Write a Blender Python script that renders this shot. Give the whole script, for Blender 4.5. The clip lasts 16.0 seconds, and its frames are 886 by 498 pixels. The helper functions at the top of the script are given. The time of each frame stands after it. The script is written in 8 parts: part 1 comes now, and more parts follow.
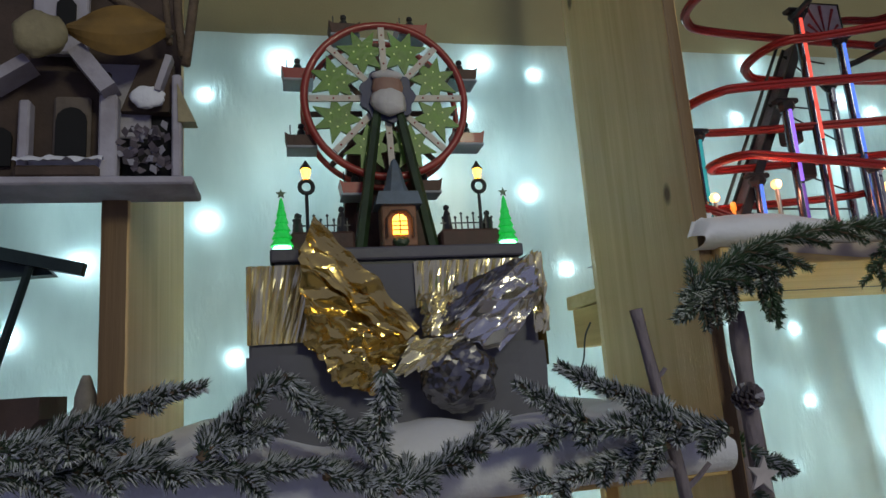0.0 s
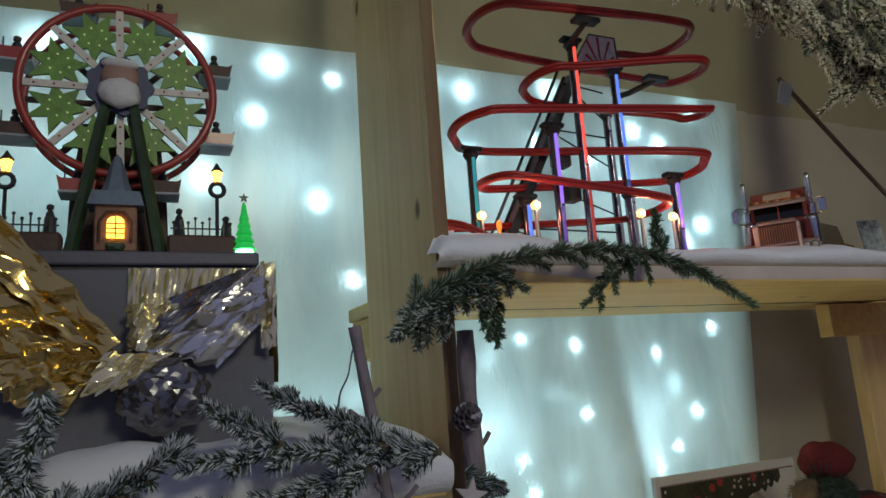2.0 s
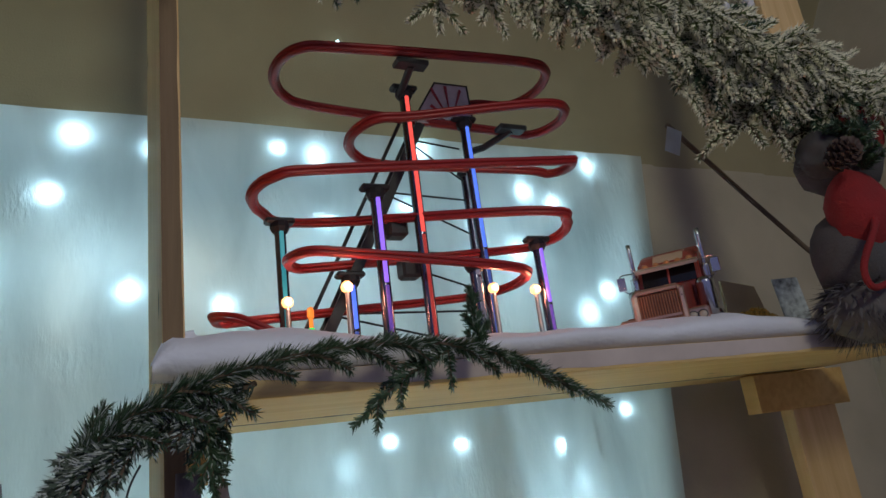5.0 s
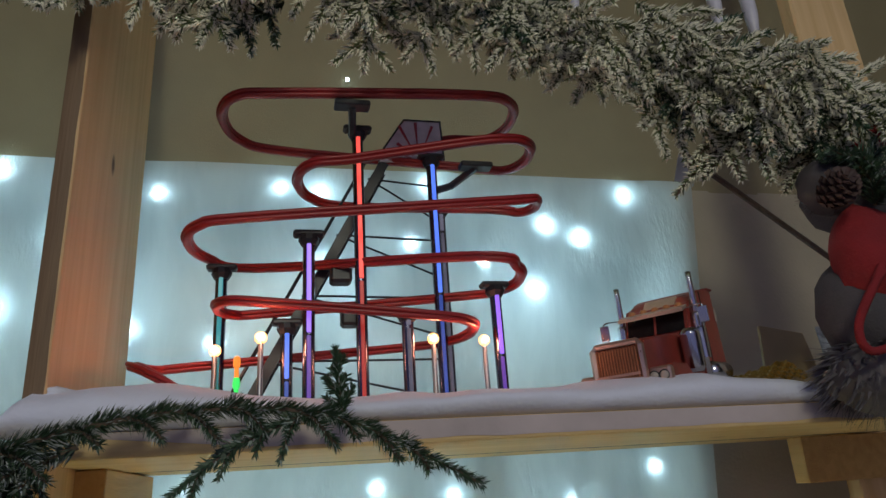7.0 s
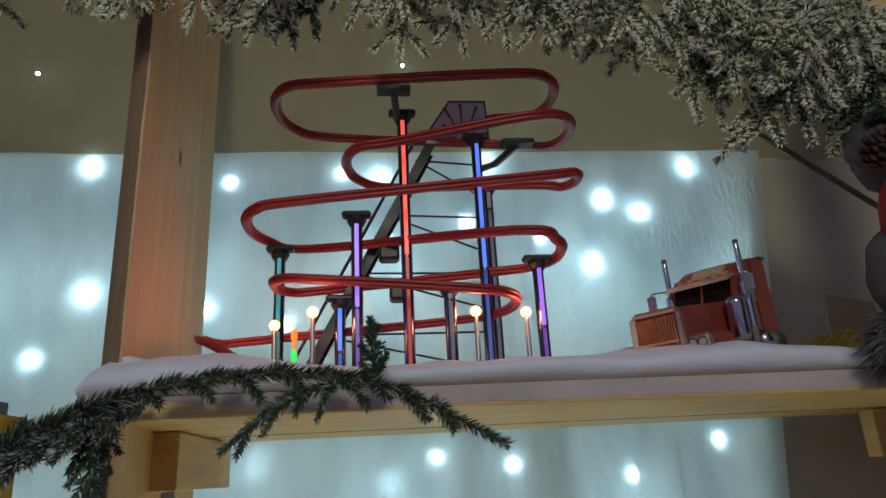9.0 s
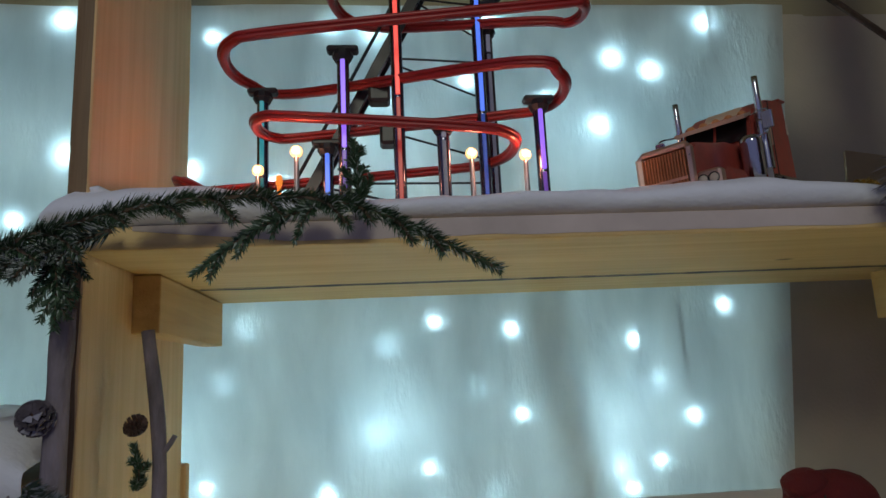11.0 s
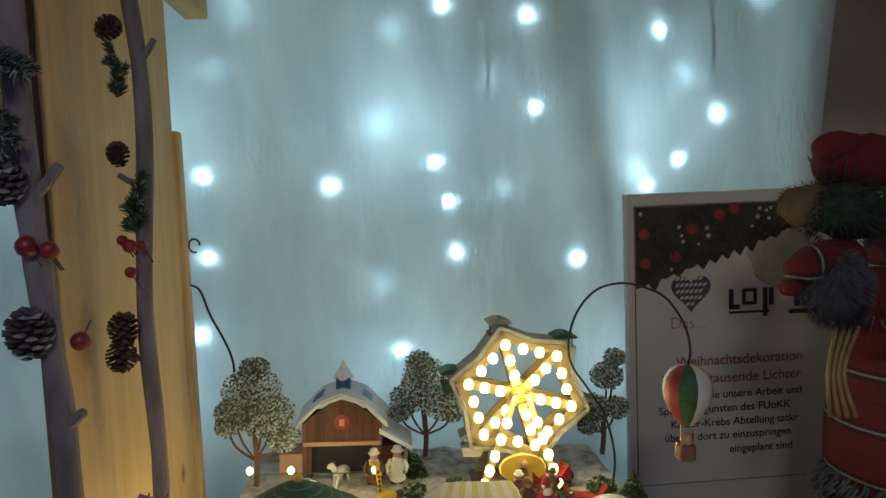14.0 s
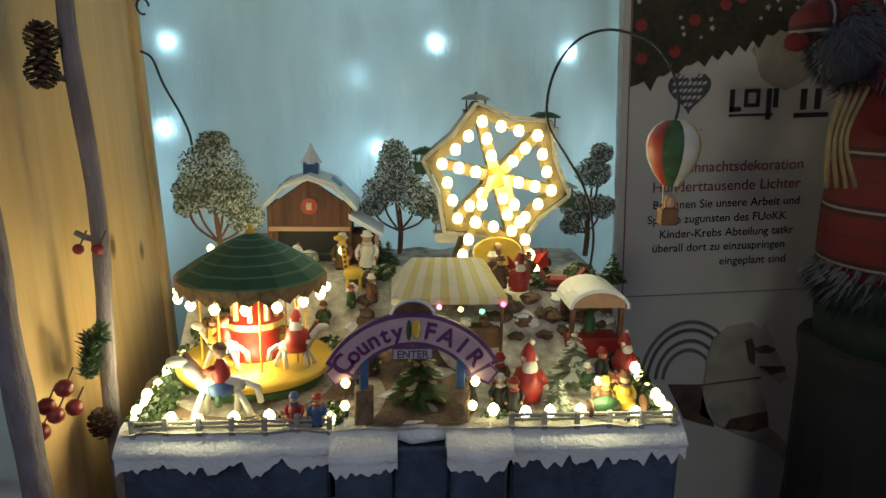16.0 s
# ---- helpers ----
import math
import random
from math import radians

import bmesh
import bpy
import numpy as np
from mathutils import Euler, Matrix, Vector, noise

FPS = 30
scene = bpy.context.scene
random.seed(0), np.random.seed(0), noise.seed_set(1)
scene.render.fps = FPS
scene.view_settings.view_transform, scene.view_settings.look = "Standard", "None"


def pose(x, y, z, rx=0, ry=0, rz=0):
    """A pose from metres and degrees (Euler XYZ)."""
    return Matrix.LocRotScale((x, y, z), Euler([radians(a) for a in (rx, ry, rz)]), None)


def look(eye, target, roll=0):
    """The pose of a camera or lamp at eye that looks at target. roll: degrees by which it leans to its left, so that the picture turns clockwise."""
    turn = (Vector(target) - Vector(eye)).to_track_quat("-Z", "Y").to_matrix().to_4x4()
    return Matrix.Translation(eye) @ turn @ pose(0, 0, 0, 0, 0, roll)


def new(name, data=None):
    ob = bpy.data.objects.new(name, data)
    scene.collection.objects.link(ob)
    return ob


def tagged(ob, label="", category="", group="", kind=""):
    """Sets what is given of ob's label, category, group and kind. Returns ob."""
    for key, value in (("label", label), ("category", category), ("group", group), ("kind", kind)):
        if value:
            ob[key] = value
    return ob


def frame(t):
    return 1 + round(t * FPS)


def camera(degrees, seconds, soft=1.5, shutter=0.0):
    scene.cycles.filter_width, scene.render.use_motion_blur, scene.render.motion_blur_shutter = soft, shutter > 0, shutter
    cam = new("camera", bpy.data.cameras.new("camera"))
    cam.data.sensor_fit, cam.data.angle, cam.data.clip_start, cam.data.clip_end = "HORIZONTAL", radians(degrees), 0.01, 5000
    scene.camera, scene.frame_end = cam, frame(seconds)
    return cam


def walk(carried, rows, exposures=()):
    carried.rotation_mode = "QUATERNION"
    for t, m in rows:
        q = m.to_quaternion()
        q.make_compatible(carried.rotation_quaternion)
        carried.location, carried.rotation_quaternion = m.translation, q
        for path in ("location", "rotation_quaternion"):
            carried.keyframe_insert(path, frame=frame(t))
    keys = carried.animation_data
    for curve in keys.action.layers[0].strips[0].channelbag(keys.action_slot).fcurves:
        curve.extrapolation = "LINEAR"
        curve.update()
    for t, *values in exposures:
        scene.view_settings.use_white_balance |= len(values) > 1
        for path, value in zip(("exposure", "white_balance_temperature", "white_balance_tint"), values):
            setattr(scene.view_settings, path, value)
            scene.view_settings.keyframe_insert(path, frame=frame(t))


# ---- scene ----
cam = camera(66.0, 16.0)
PATH = [
    (0, (0.037, 0.049, 1.538), (0.489, 1.96, 1.921), -4.23),
    (0.5, (0.088, 0.034, 1.529), (0.574, 1.935, 1.916), -3.65),
    (1, (0.138, 0.018, 1.518), (0.707, 1.9, 1.885), -3.18),
    (1.5, (0.173, 0.018, 1.527), (0.854, 1.864, 1.885), -3.73),
    (2, (0.222, 0.029, 1.539), (1.026, 1.821, 1.917), -3.98),
    (2.5, (0.299, 0.078, 1.546), (1.146, 1.842, 1.96), -4.1),
    (3, (0.391, 0.132, 1.549), (1.189, 1.914, 1.982), -4.39),
    (3.5, (0.451, 0.15, 1.549), (1.214, 1.944, 1.999), -4.18),
    (4, (0.47, 0.143, 1.561), (1.224, 1.937, 2.018), -5.79),
    (4.5, (0.497, 0.13, 1.577), (1.362, 1.87, 2.052), -6.62),
    (5, (0.541, 0.123, 1.587), (1.404, 1.836, 2.156), -7.66),
    (5.2, (0.568, 0.138, 1.594), (1.417, 1.85, 2.183), -7.77),
    (7.3, (0.864, 0.048, 1.616), (1.241, 1.898, 2.277), -3.48),
    (7.5, (0.872, 0.039, 1.617), (1.197, 1.9, 2.276), -3.44),
    (8, (0.896, 0.016, 1.617), (1.15, 1.892, 2.261), -3.68),
    (8.2, (0.904, 0.012, 1.614), (1.137, 1.892, 2.256), -3.48),
    (10.3, (0.904, 0.07, 1.542), (1.097, 1.996, 2.05), -2.7),
    (10.5, (0.912, 0.081, 1.537), (1.106, 2.016, 2.007), -2.78),
    (11, (0.926, 0.101, 1.514), (1.104, 2.058, 1.883), -2.76),
    (11.5, (0.911, 0.138, 1.48), (1.107, 2.109, 1.76), -2.45),
    (12, (0.91, 0.169, 1.447), (1.105, 2.149, 1.652), -2.45),
    (12.5, (0.914, 0.186, 1.406), (1.094, 2.175, 1.511), -2.23),
    (13, (0.91, 0.194, 1.367), (1.079, 2.186, 1.384), -2.42),
    (13.5, (0.905, 0.197, 1.335), (1.07, 2.189, 1.281), -2.22),
    (14, (0.912, 0.202, 1.292), (1.069, 2.19, 1.134), -2.22),
    (14.5, (0.932, 0.212, 1.237), (1.057, 2.192, 0.989), -2.91),
    (15, (0.939, 0.221, 1.196), (1.066, 2.191, 0.869), -2.03),
    (15.5, (0.957, 0.233, 1.142), (1.075, 2.186, 0.73), -1.74),
    (16, (0.958, 0.241, 1.108), (1.081, 2.187, 0.664), -1.56),
]
walk(cam, [(t, look(eye, target, roll)) for t, eye, target, roll in PATH],
     exposures=[(0, 0.24, 6950, 3), (2.5, 0.08, 6750, 6), (4, 0.00, 6500, 10), (5, 0.04, 6500, 10), (8.2, 0.06, 6600, 10), (10.3, -0.12, 6450, 6), (12, -0.16, 6450, 9), (13, -0.28, 6300, 5), (14.5, -0.42, 6500, 9), (15.5, -0.36, 6350, 3), (16, -0.30, 6300, 2)])

# ---- light: dim evening outside, light strings behind the backdrop film ----
world = bpy.data.worlds.new("evening")
scene.world = world
world.use_nodes = True
world.node_tree.nodes["Background"].inputs[0].default_value = (0.47, 0.51, 0.96, 1)
world.node_tree.nodes["Background"].inputs[1].default_value = 0.23


def area_lamp(name, eye, target, size, watts, colour):
    d = bpy.data.lights.new(name, "AREA")
    d.shape, d.size, d.energy, d.color = "DISK", size, watts, colour
    ob = new(name, d)
    ob.matrix_world = look(eye, target)
    return ob


def point_lamp(name, place, watts, colour, radius=0.005):
    d = bpy.data.lights.new(name, "POINT")
    d.energy, d.color, d.shadow_soft_size = watts, colour, radius
    ob = new(name, d)
    ob.location = place
    return ob


# Unseen fill added high in front, brightens shelf fronts and garland; no fixture there.
area_lamp("front_fill", (0.80, -1.55, 2.75), (0.85, 1.0, 1.9), 0.6, 15.5, (0.96, 0.96, 0.76))


# ---- materials ----
def mat(name, base, rough=0.6, metal=0.0, var=0.15, scale=30.0, bump=0.15, bscale=None, stretch=(1, 1, 1), second=None,
        emit=None, power=0.0, trans=0.0, rnd=0.0, coat=0.0, island=0.0, frost=None, frost_amount=0.0, sub=0.0):
    m = bpy.data.materials.new(name)
    m.use_nodes = True
    nt = m.node_tree
    b = nt.nodes["Principled BSDF"]
    N, L = nt.nodes.new, nt.links.new
    b.inputs["Roughness"].default_value = rough
    b.inputs["Metallic"].default_value = metal
    b.inputs["Transmission Weight"].default_value = trans
    b.inputs["Coat Weight"].default_value = coat
    tc = N("ShaderNodeTexCoord")
    mp = N("ShaderNodeMapping")
    mp.inputs["Scale"].default_value = stretch
    L(tc.outputs["Object"], mp.inputs["Vector"])
    n1 = N("ShaderNodeTexNoise")
    n1.inputs["Scale"].default_value = scale
    n1.inputs["Detail"].default_value = 5
    L(mp.outputs["Vector"], n1.inputs["Vector"])
    n2 = N("ShaderNodeTexNoise")
    n2.inputs["Scale"].default_value = scale * 0.17
    L(mp.outputs["Vector"], n2.inputs["Vector"])
    mix = N("ShaderNodeMix")
    mix.data_type = "RGBA"
    dark = second or tuple(max(0, c * (1 - 2.2 * var)) for c in base)
    mix.inputs["A"].default_value = (*dark, 1)
    mix.inputs["B"].default_value = (*base, 1)
    add = N("ShaderNodeMath")
    add.operation = "MULTIPLY_ADD"
    add.inputs[1].default_value = 0.5
    L(n1.outputs["Fac"], add.inputs[0])
    sc = N("ShaderNodeMath")
    sc.operation = "MULTIPLY"
    sc.inputs[1].default_value = 0.5
    L(n2.outputs["Fac"], sc.inputs[0])
    L(sc.outputs[0], add.inputs[2])
    ramp = N("ShaderNodeMapRange")
    ramp.inputs["From Min"].default_value = 0.3
    ramp.inputs["From Max"].default_value = 0.62
    L(add.outputs[0], ramp.inputs["Value"])
    L(ramp.outputs[0], mix.inputs["Factor"])
    colour = mix.outputs["Result"]
    if rnd or island:
        hsv = N("ShaderNodeHueSaturation")
        src = N("ShaderNodeObjectInfo").outputs["Random"] if rnd else N("ShaderNodeNewGeometry").outputs["Random Per Island"]
        mr = N("ShaderNodeMapRange")
        mr.inputs["To Min"].default_value = 1 - (rnd or island)
        mr.inputs["To Max"].default_value = 1 + (rnd or island)
        L(src, mr.inputs["Value"])
        L(mr.outputs[0], hsv.inputs["Value"])
        L(colour, hsv.inputs["Color"])
        colour = hsv.outputs["Color"]
    if frost:
        fm = N("ShaderNodeMix")
        fm.data_type = "RGBA"
        fm.inputs["B"].default_value = (*frost, 1)
        lt = N("ShaderNodeMath")
        lt.operation = "LESS_THAN"
        lt.inputs[1].default_value = frost_amount
        L(N("ShaderNodeNewGeometry").outputs["Random Per Island"], lt.inputs[0])
        L(lt.outputs[0], fm.inputs["Factor"])
        L(colour, fm.inputs["A"])
        colour = fm.outputs["Result"]
    L(colour, b.inputs["Base Color"])
    rr = N("ShaderNodeMapRange")
    rr.inputs["To Min"].default_value = max(0.02, rough - 0.12)
    rr.inputs["To Max"].default_value = min(1, rough + 0.12)
    L(n1.outputs["Fac"], rr.inputs["Value"])
    L(rr.outputs[0], b.inputs["Roughness"])
    if bump:
        bp = N("ShaderNodeBump")
        bp.inputs["Strength"].default_value = bump
        bp.inputs["Distance"].default_value = 0.004
        nb = N("ShaderNodeTexNoise")
        nb.inputs["Scale"].default_value = bscale or scale * 3
        nb.inputs["Detail"].default_value = 4
        L(mp.outputs["Vector"], nb.inputs["Vector"])
        L(nb.outputs["Fac"], bp.inputs["Height"])
        L(bp.outputs[0], b.inputs["Normal"])
    if emit:
        b.inputs["Emission Color"].default_value = (*emit, 1)
        b.inputs["Emission Strength"].default_value = power
    return m


def glow(name, colour, power, pale=0.5):
    m = bpy.data.materials.new(name)
    m.use_nodes = True
    b = m.node_tree.nodes["Principled BSDF"]
    b.inputs["Base Color"].default_value = (*[pale + (1 - pale) * c * (1 if pale else 0.3) for c in colour], 1)
    b.inputs["Roughness"].default_value = 0.3
    b.inputs["Emission Color"].default_value = (*colour, 1)
    b.inputs["Emission Strength"].default_value = power
    return m


def wood(name, light, dark, along="z", ring=55.0):
    """Sawn softwood: long grain bands along one axis, fibre bump and knots."""
    m = bpy.data.materials.new(name)
    m.use_nodes = True
    nt = m.node_tree
    b = nt.nodes["Principled BSDF"]
    N, L = nt.nodes.new, nt.links.new
    tc = N("ShaderNodeTexCoord")
    mp = N("ShaderNodeMapping")
    k = {"x": (0.05, 1, 1), "y": (1, 0.05, 1), "z": (1, 1, 0.05)}[along]
    mp.inputs["Scale"].default_value = k
    L(tc.outputs["Object"], mp.inputs["Vector"])
    grain = N("ShaderNodeTexNoise")
    grain.inputs["Scale"].default_value = ring
    grain.inputs["Detail"].default_value = 6
    grain.inputs["Distortion"].default_value = 0.6
    L(mp.outputs["Vector"], grain.inputs["Vector"])
    fine = N("ShaderNodeTexNoise")
    fine.inputs["Scale"].default_value = ring * 7
    L(mp.outputs["Vector"], fine.inputs["Vector"])
    big = N("ShaderNodeTexNoise")
    big.inputs["Scale"].default_value = 5
    L(tc.outputs["Object"], big.inputs["Vector"])
    vor = N("ShaderNodeTexVoronoi")
    vor.inputs["Scale"].default_value = 5.5
    mk = N("ShaderNodeMapping")
    mk.inputs["Scale"].default_value = {"x": (0.6, 1, 1), "y": (1, 0.6, 1), "z": (1, 1, 0.6)}[along]
    L(tc.outputs["Object"], mk.inputs["Vector"])
    L(mk.outputs["Vector"], vor.inputs["Vector"])
    knot = N("ShaderNodeMapRange")
    knot.inputs["From Min"].default_value = 0.03
    knot.inputs["From Max"].default_value = 0.065
    knot.inputs["To Min"].default_value = 1
    knot.inputs["To Max"].default_value = 0
    L(vor.outputs["Distance"], knot.inputs["Value"])
    r = N("ShaderNodeMapRange")
    r.inputs["From Min"].default_value = 0.22
    r.inputs["From Max"].default_value = 0.74
    L(grain.outputs["Fac"], r.inputs["Value"])
    mix = N("ShaderNodeMix")
    mix.data_type = "RGBA"
    mix.inputs["A"].default_value = (*dark, 1)
    mix.inputs["B"].default_value = (*light, 1)
    L(r.outputs[0], mix.inputs["Factor"])
    m2 = N("ShaderNodeMix")
    m2.data_type = "RGBA"
    m2.inputs["B"].default_value = (dark[0] * 0.25, dark[1] * 0.2, dark[2] * 0.18, 1)
    L(knot.outputs[0], m2.inputs["Factor"])
    L(mix.outputs["Result"], m2.inputs["A"])
    hsv = N("ShaderNodeHueSaturation")
    mr = N("ShaderNodeMapRange")
    mr.inputs["To Min"].default_value = 0.84
    mr.inputs["To Max"].default_value = 1.14
    L(big.outputs["Fac"], mr.inputs["Value"])
    L(mr.outputs[0], hsv.inputs["Value"])
    L(m2.outputs["Result"], hsv.inputs["Color"])
    L(hsv.outputs["Color"], b.inputs["Base Color"])
    bp = N("ShaderNodeBump")
    bp.inputs["Strength"].default_value = 0.25
    bp.inputs["Distance"].default_value = 0.003
    L(fine.outputs["Fac"], bp.inputs["Height"])
    L(bp.outputs[0], b.inputs["Normal"])
    b.inputs["Roughness"].default_value = 0.62
    return m


def film_material():
    """Milky backdrop film that lets the lights behind it shine through, with crinkles."""
    m = bpy.data.materials.new("milky_film")
    m.use_nodes = True
    nt = m.node_tree
    N, L = nt.nodes.new, nt.links.new
    nt.nodes.remove(nt.nodes["Principled BSDF"])
    out = nt.nodes["Material Output"]
    tc = N("ShaderNodeTexCoord")
    mp = N("ShaderNodeMapping")
    mp.inputs["Scale"].default_value = (1.6, 1, 0.55)
    L(tc.outputs["Object"], mp.inputs["Vector"])
    n = N("ShaderNodeTexNoise")
    n.inputs["Scale"].default_value = 6
    n.inputs["Detail"].default_value = 7
    n.inputs["Distortion"].default_value = 0.5
    L(mp.outputs["Vector"], n.inputs["Vector"])
    cr = N("ShaderNodeTexNoise")
    cr.inputs["Scale"].default_value = 70
    cr.inputs["Detail"].default_value = 5
    L(mp.outputs["Vector"], cr.inputs["Vector"])
    r = N("ShaderNodeMapRange")
    r.inputs["From Min"].default_value = 0.3
    r.inputs["From Max"].default_value = 0.7
    L(n.outputs["Fac"], r.inputs["Value"])
    mix = N("ShaderNodeMix")
    mix.data_type = "RGBA"
    mix.inputs["A"].default_value = (0.50, 0.57, 0.58, 1)
    mix.inputs["B"].default_value = (0.86, 0.92, 0.92, 1)
    L(r.outputs[0], mix.inputs["Factor"])
    patch = N("ShaderNodeMapRange")
    patch.inputs["From Min"].default_value = 0.50
    patch.inputs["From Max"].default_value = 0.66
    patch.inputs["To Min"].default_value = 0.10
    patch.inputs["To Max"].default_value = 1.0
    where = N("ShaderNodeTexNoise")
    where.inputs["Scale"].default_value = 7
    L(tc.outputs["Object"], where.inputs["Vector"])
    L(where.outputs["Fac"], patch.inputs["Value"])
    bp = N("ShaderNodeBump")
    bp.inputs["Distance"].default_value = 0.004
    L(patch.outputs[0], bp.inputs["Strength"])
    L(cr.outputs["Fac"], bp.inputs["Height"])
    tr = N("ShaderNodeBsdfTranslucent")
    L(mix.outputs["Result"], tr.inputs["Color"])
    L(bp.outputs[0], tr.inputs["Normal"])
    df = N("ShaderNodeBsdfDiffuse")
    df.inputs["Color"].default_value = (0.72, 0.72, 0.66, 1)
    gl = N("ShaderNodeBsdfGlossy")
    gl.inputs["Roughness"].default_value = 0.25
    L(bp.outputs[0], gl.inputs["Normal"])
    a = N("ShaderNodeMixShader")
    a.inputs[0].default_value = 0.62
    L(df.outputs[0], a.inputs[1])
    L(tr.outputs[0], a.inputs[2])
    c = N("ShaderNodeMixShader")
    c.inputs[0].default_value = 0.04
    L(a.outputs[0], c.inputs[1])
    L(gl.outputs[0], c.inputs[2])
    L(c.outputs[0], out.inputs["Surface"])
    return m


FILM = film_material()
PINE = wood("pine_upright", (0.80, 0.56, 0.29), (0.64, 0.41, 0.18), "z")
PINE_X = wood("pine_board", (0.80, 0.58, 0.27), (0.64, 0.42, 0.16), "x")
PINE_Y = wood("pine_batten", (0.68, 0.44, 0.16), (0.52, 0.30, 0.09), "y")
DARK_BOARD = wood("dark_board", (0.05, 0.035, 0.025), (0.03, 0.02, 0.015), "x")
BEIGE = mat("beige_cloth", (0.35, 0.305, 0.19), 0.85, var=0.08, scale=9, bump=0.2, bscale=300)
BROWN = mat("brown_panel", (0.52, 0.46, 0.36), 0.8, var=0.12, scale=6, bump=0.2, bscale=120)
BOUNCE_WHITE = mat("bounce_white", (0.8, 0.8, 0.78), 0.8, var=0.04, scale=5)
SNOW = mat("cotton_snow", (0.80, 0.81, 0.90), 0.95, var=0.04, scale=30, bump=0.35, bscale=170)
NEEDLE = mat("needles", (0.046, 0.092, 0.046), 0.5, var=0.2, scale=60, bump=0, island=0.45, frost=(0.30, 0.36, 0.31), frost_amount=0.10)
NEEDLE_DARK = mat("dusted_needles", (0.05, 0.08, 0.06), 0.6, var=0.2, scale=60, bump=0, island=0.4, frost=(0.36, 0.38, 0.44), frost_amount=0.32)
FROST_TIP = mat("frosted_tips", (0.92, 0.88, 0.70), 0.8, var=0.1, scale=60, bump=0, island=0.2)
FROST_GREY = mat("grey_dusted_tips", (0.46, 0.50, 0.48), 0.8, var=0.15, scale=60, bump=0, island=0.3)
FROST_BLUE = mat("bluish_dusted_tips", (0.60, 0.63, 0.68), 0.8, var=0.15, scale=60, bump=0, island=0.3)
FIR_GREEN = mat("olive_needles", (0.13, 0.17, 0.06), 0.55, var=0.2, scale=60, bump=0, island=0.4)
FIR_DARK = mat("slate_green_needles", (0.055, 0.085, 0.06), 0.55, var=0.2, scale=60, bump=0, island=0.4)
TWIG = mat("twig_bark", (0.16, 0.11, 0.075), 0.8, var=0.25, scale=90, bump=0.6)
BARK = mat("grey_bark", (0.27, 0.23, 0.27), 0.85, var=0.3, scale=60, bump=0.8, bscale=160, stretch=(1, 1, 0.35), second=(0.09, 0.075, 0.08))
RED_TRACK = mat("red_track", (0.33, 0.018, 0.018), 0.38, var=0.1, scale=40, bump=0.03)
BLACK = mat("black_plastic", (0.025, 0.025, 0.03), 0.42, var=0.2, scale=60, bump=0.05)
CHROME = mat("chrome", (0.62, 0.62, 0.66), 0.18, 1.0, var=0.05, scale=40, bump=0.02)
GREY_METAL = mat("grey_metal", (0.30, 0.30, 0.32), 0.35, 0.8, var=0.1, scale=60, bump=0.05)
GOLD = mat("gold_foil", (0.80, 0.58, 0.20), 0.16, 0.95, var=0.08, scale=14, bump=0.12, bscale=60)
SILVER = mat("silver_foil", (0.82, 0.79, 0.74), 0.16, 0.95, var=0.06, scale=14, bump=0.12, bscale=60)
PALE_GOLD = mat("pale_gold_foil", (0.95, 0.84, 0.52), 0.2, 0.85, var=0.06, scale=14, bump=0.1, bscale=60)
GREY_CARD = mat("grey_card", (0.15, 0.15, 0.18), 0.75, var=0.12, scale=20, bump=0.15)


# ---- mesh helpers ----
def mesh_of(name, bm, materials, smooth=False):
    me = bpy.data.meshes.new(name)
    bmesh.ops.recalc_face_normals(bm, faces=bm.faces)
    bm.to_mesh(me)
    bm.free()
    for m in materials if isinstance(materials, (list, tuple)) else (materials,):
        me.materials.append(m)
    if smooth:
        me.polygons.foreach_set("use_smooth", [True] * len(me.polygons))
    return me


def part(name, bm, material, parent=None, label="", smooth=False):
    ob = new(name, mesh_of(name, bm, material, smooth))
    if parent:
        ob.parent = parent
    if label:
        ob["label"] = label
    return ob


def thing(name, m, label, category, group="", kind=""):
    ob = new(name)
    ob.empty_display_size = 0.02
    ob.matrix_world = m
    return tagged(ob, label, category, group, kind)


def box(x0, x1, y0, y1, z0, z1, bevel=0.0, bm=None, mi=0, seg=1):
    bm = bm or bmesh.new()
    r = bmesh.ops.create_cube(bm, size=1)
    for v in r["verts"]:
        v.co = Vector((x0 + (v.co.x + 0.5) * (x1 - x0), y0 + (v.co.y + 0.5) * (y1 - y0), z0 + (v.co.z + 0.5) * (z1 - z0)))
    faces = {f for v in r["verts"] for f in v.link_faces}
    for f in faces:
        f.material_index = mi
    if bevel:
        es = {e for v in r["verts"] for e in v.link_edges}
        k = bmesh.ops.bevel(bm, geom=list(es), offset=bevel, segments=seg, affect="EDGES", profile=0.5)
        for f in k["faces"]:
            f.material_index = mi
    return bm


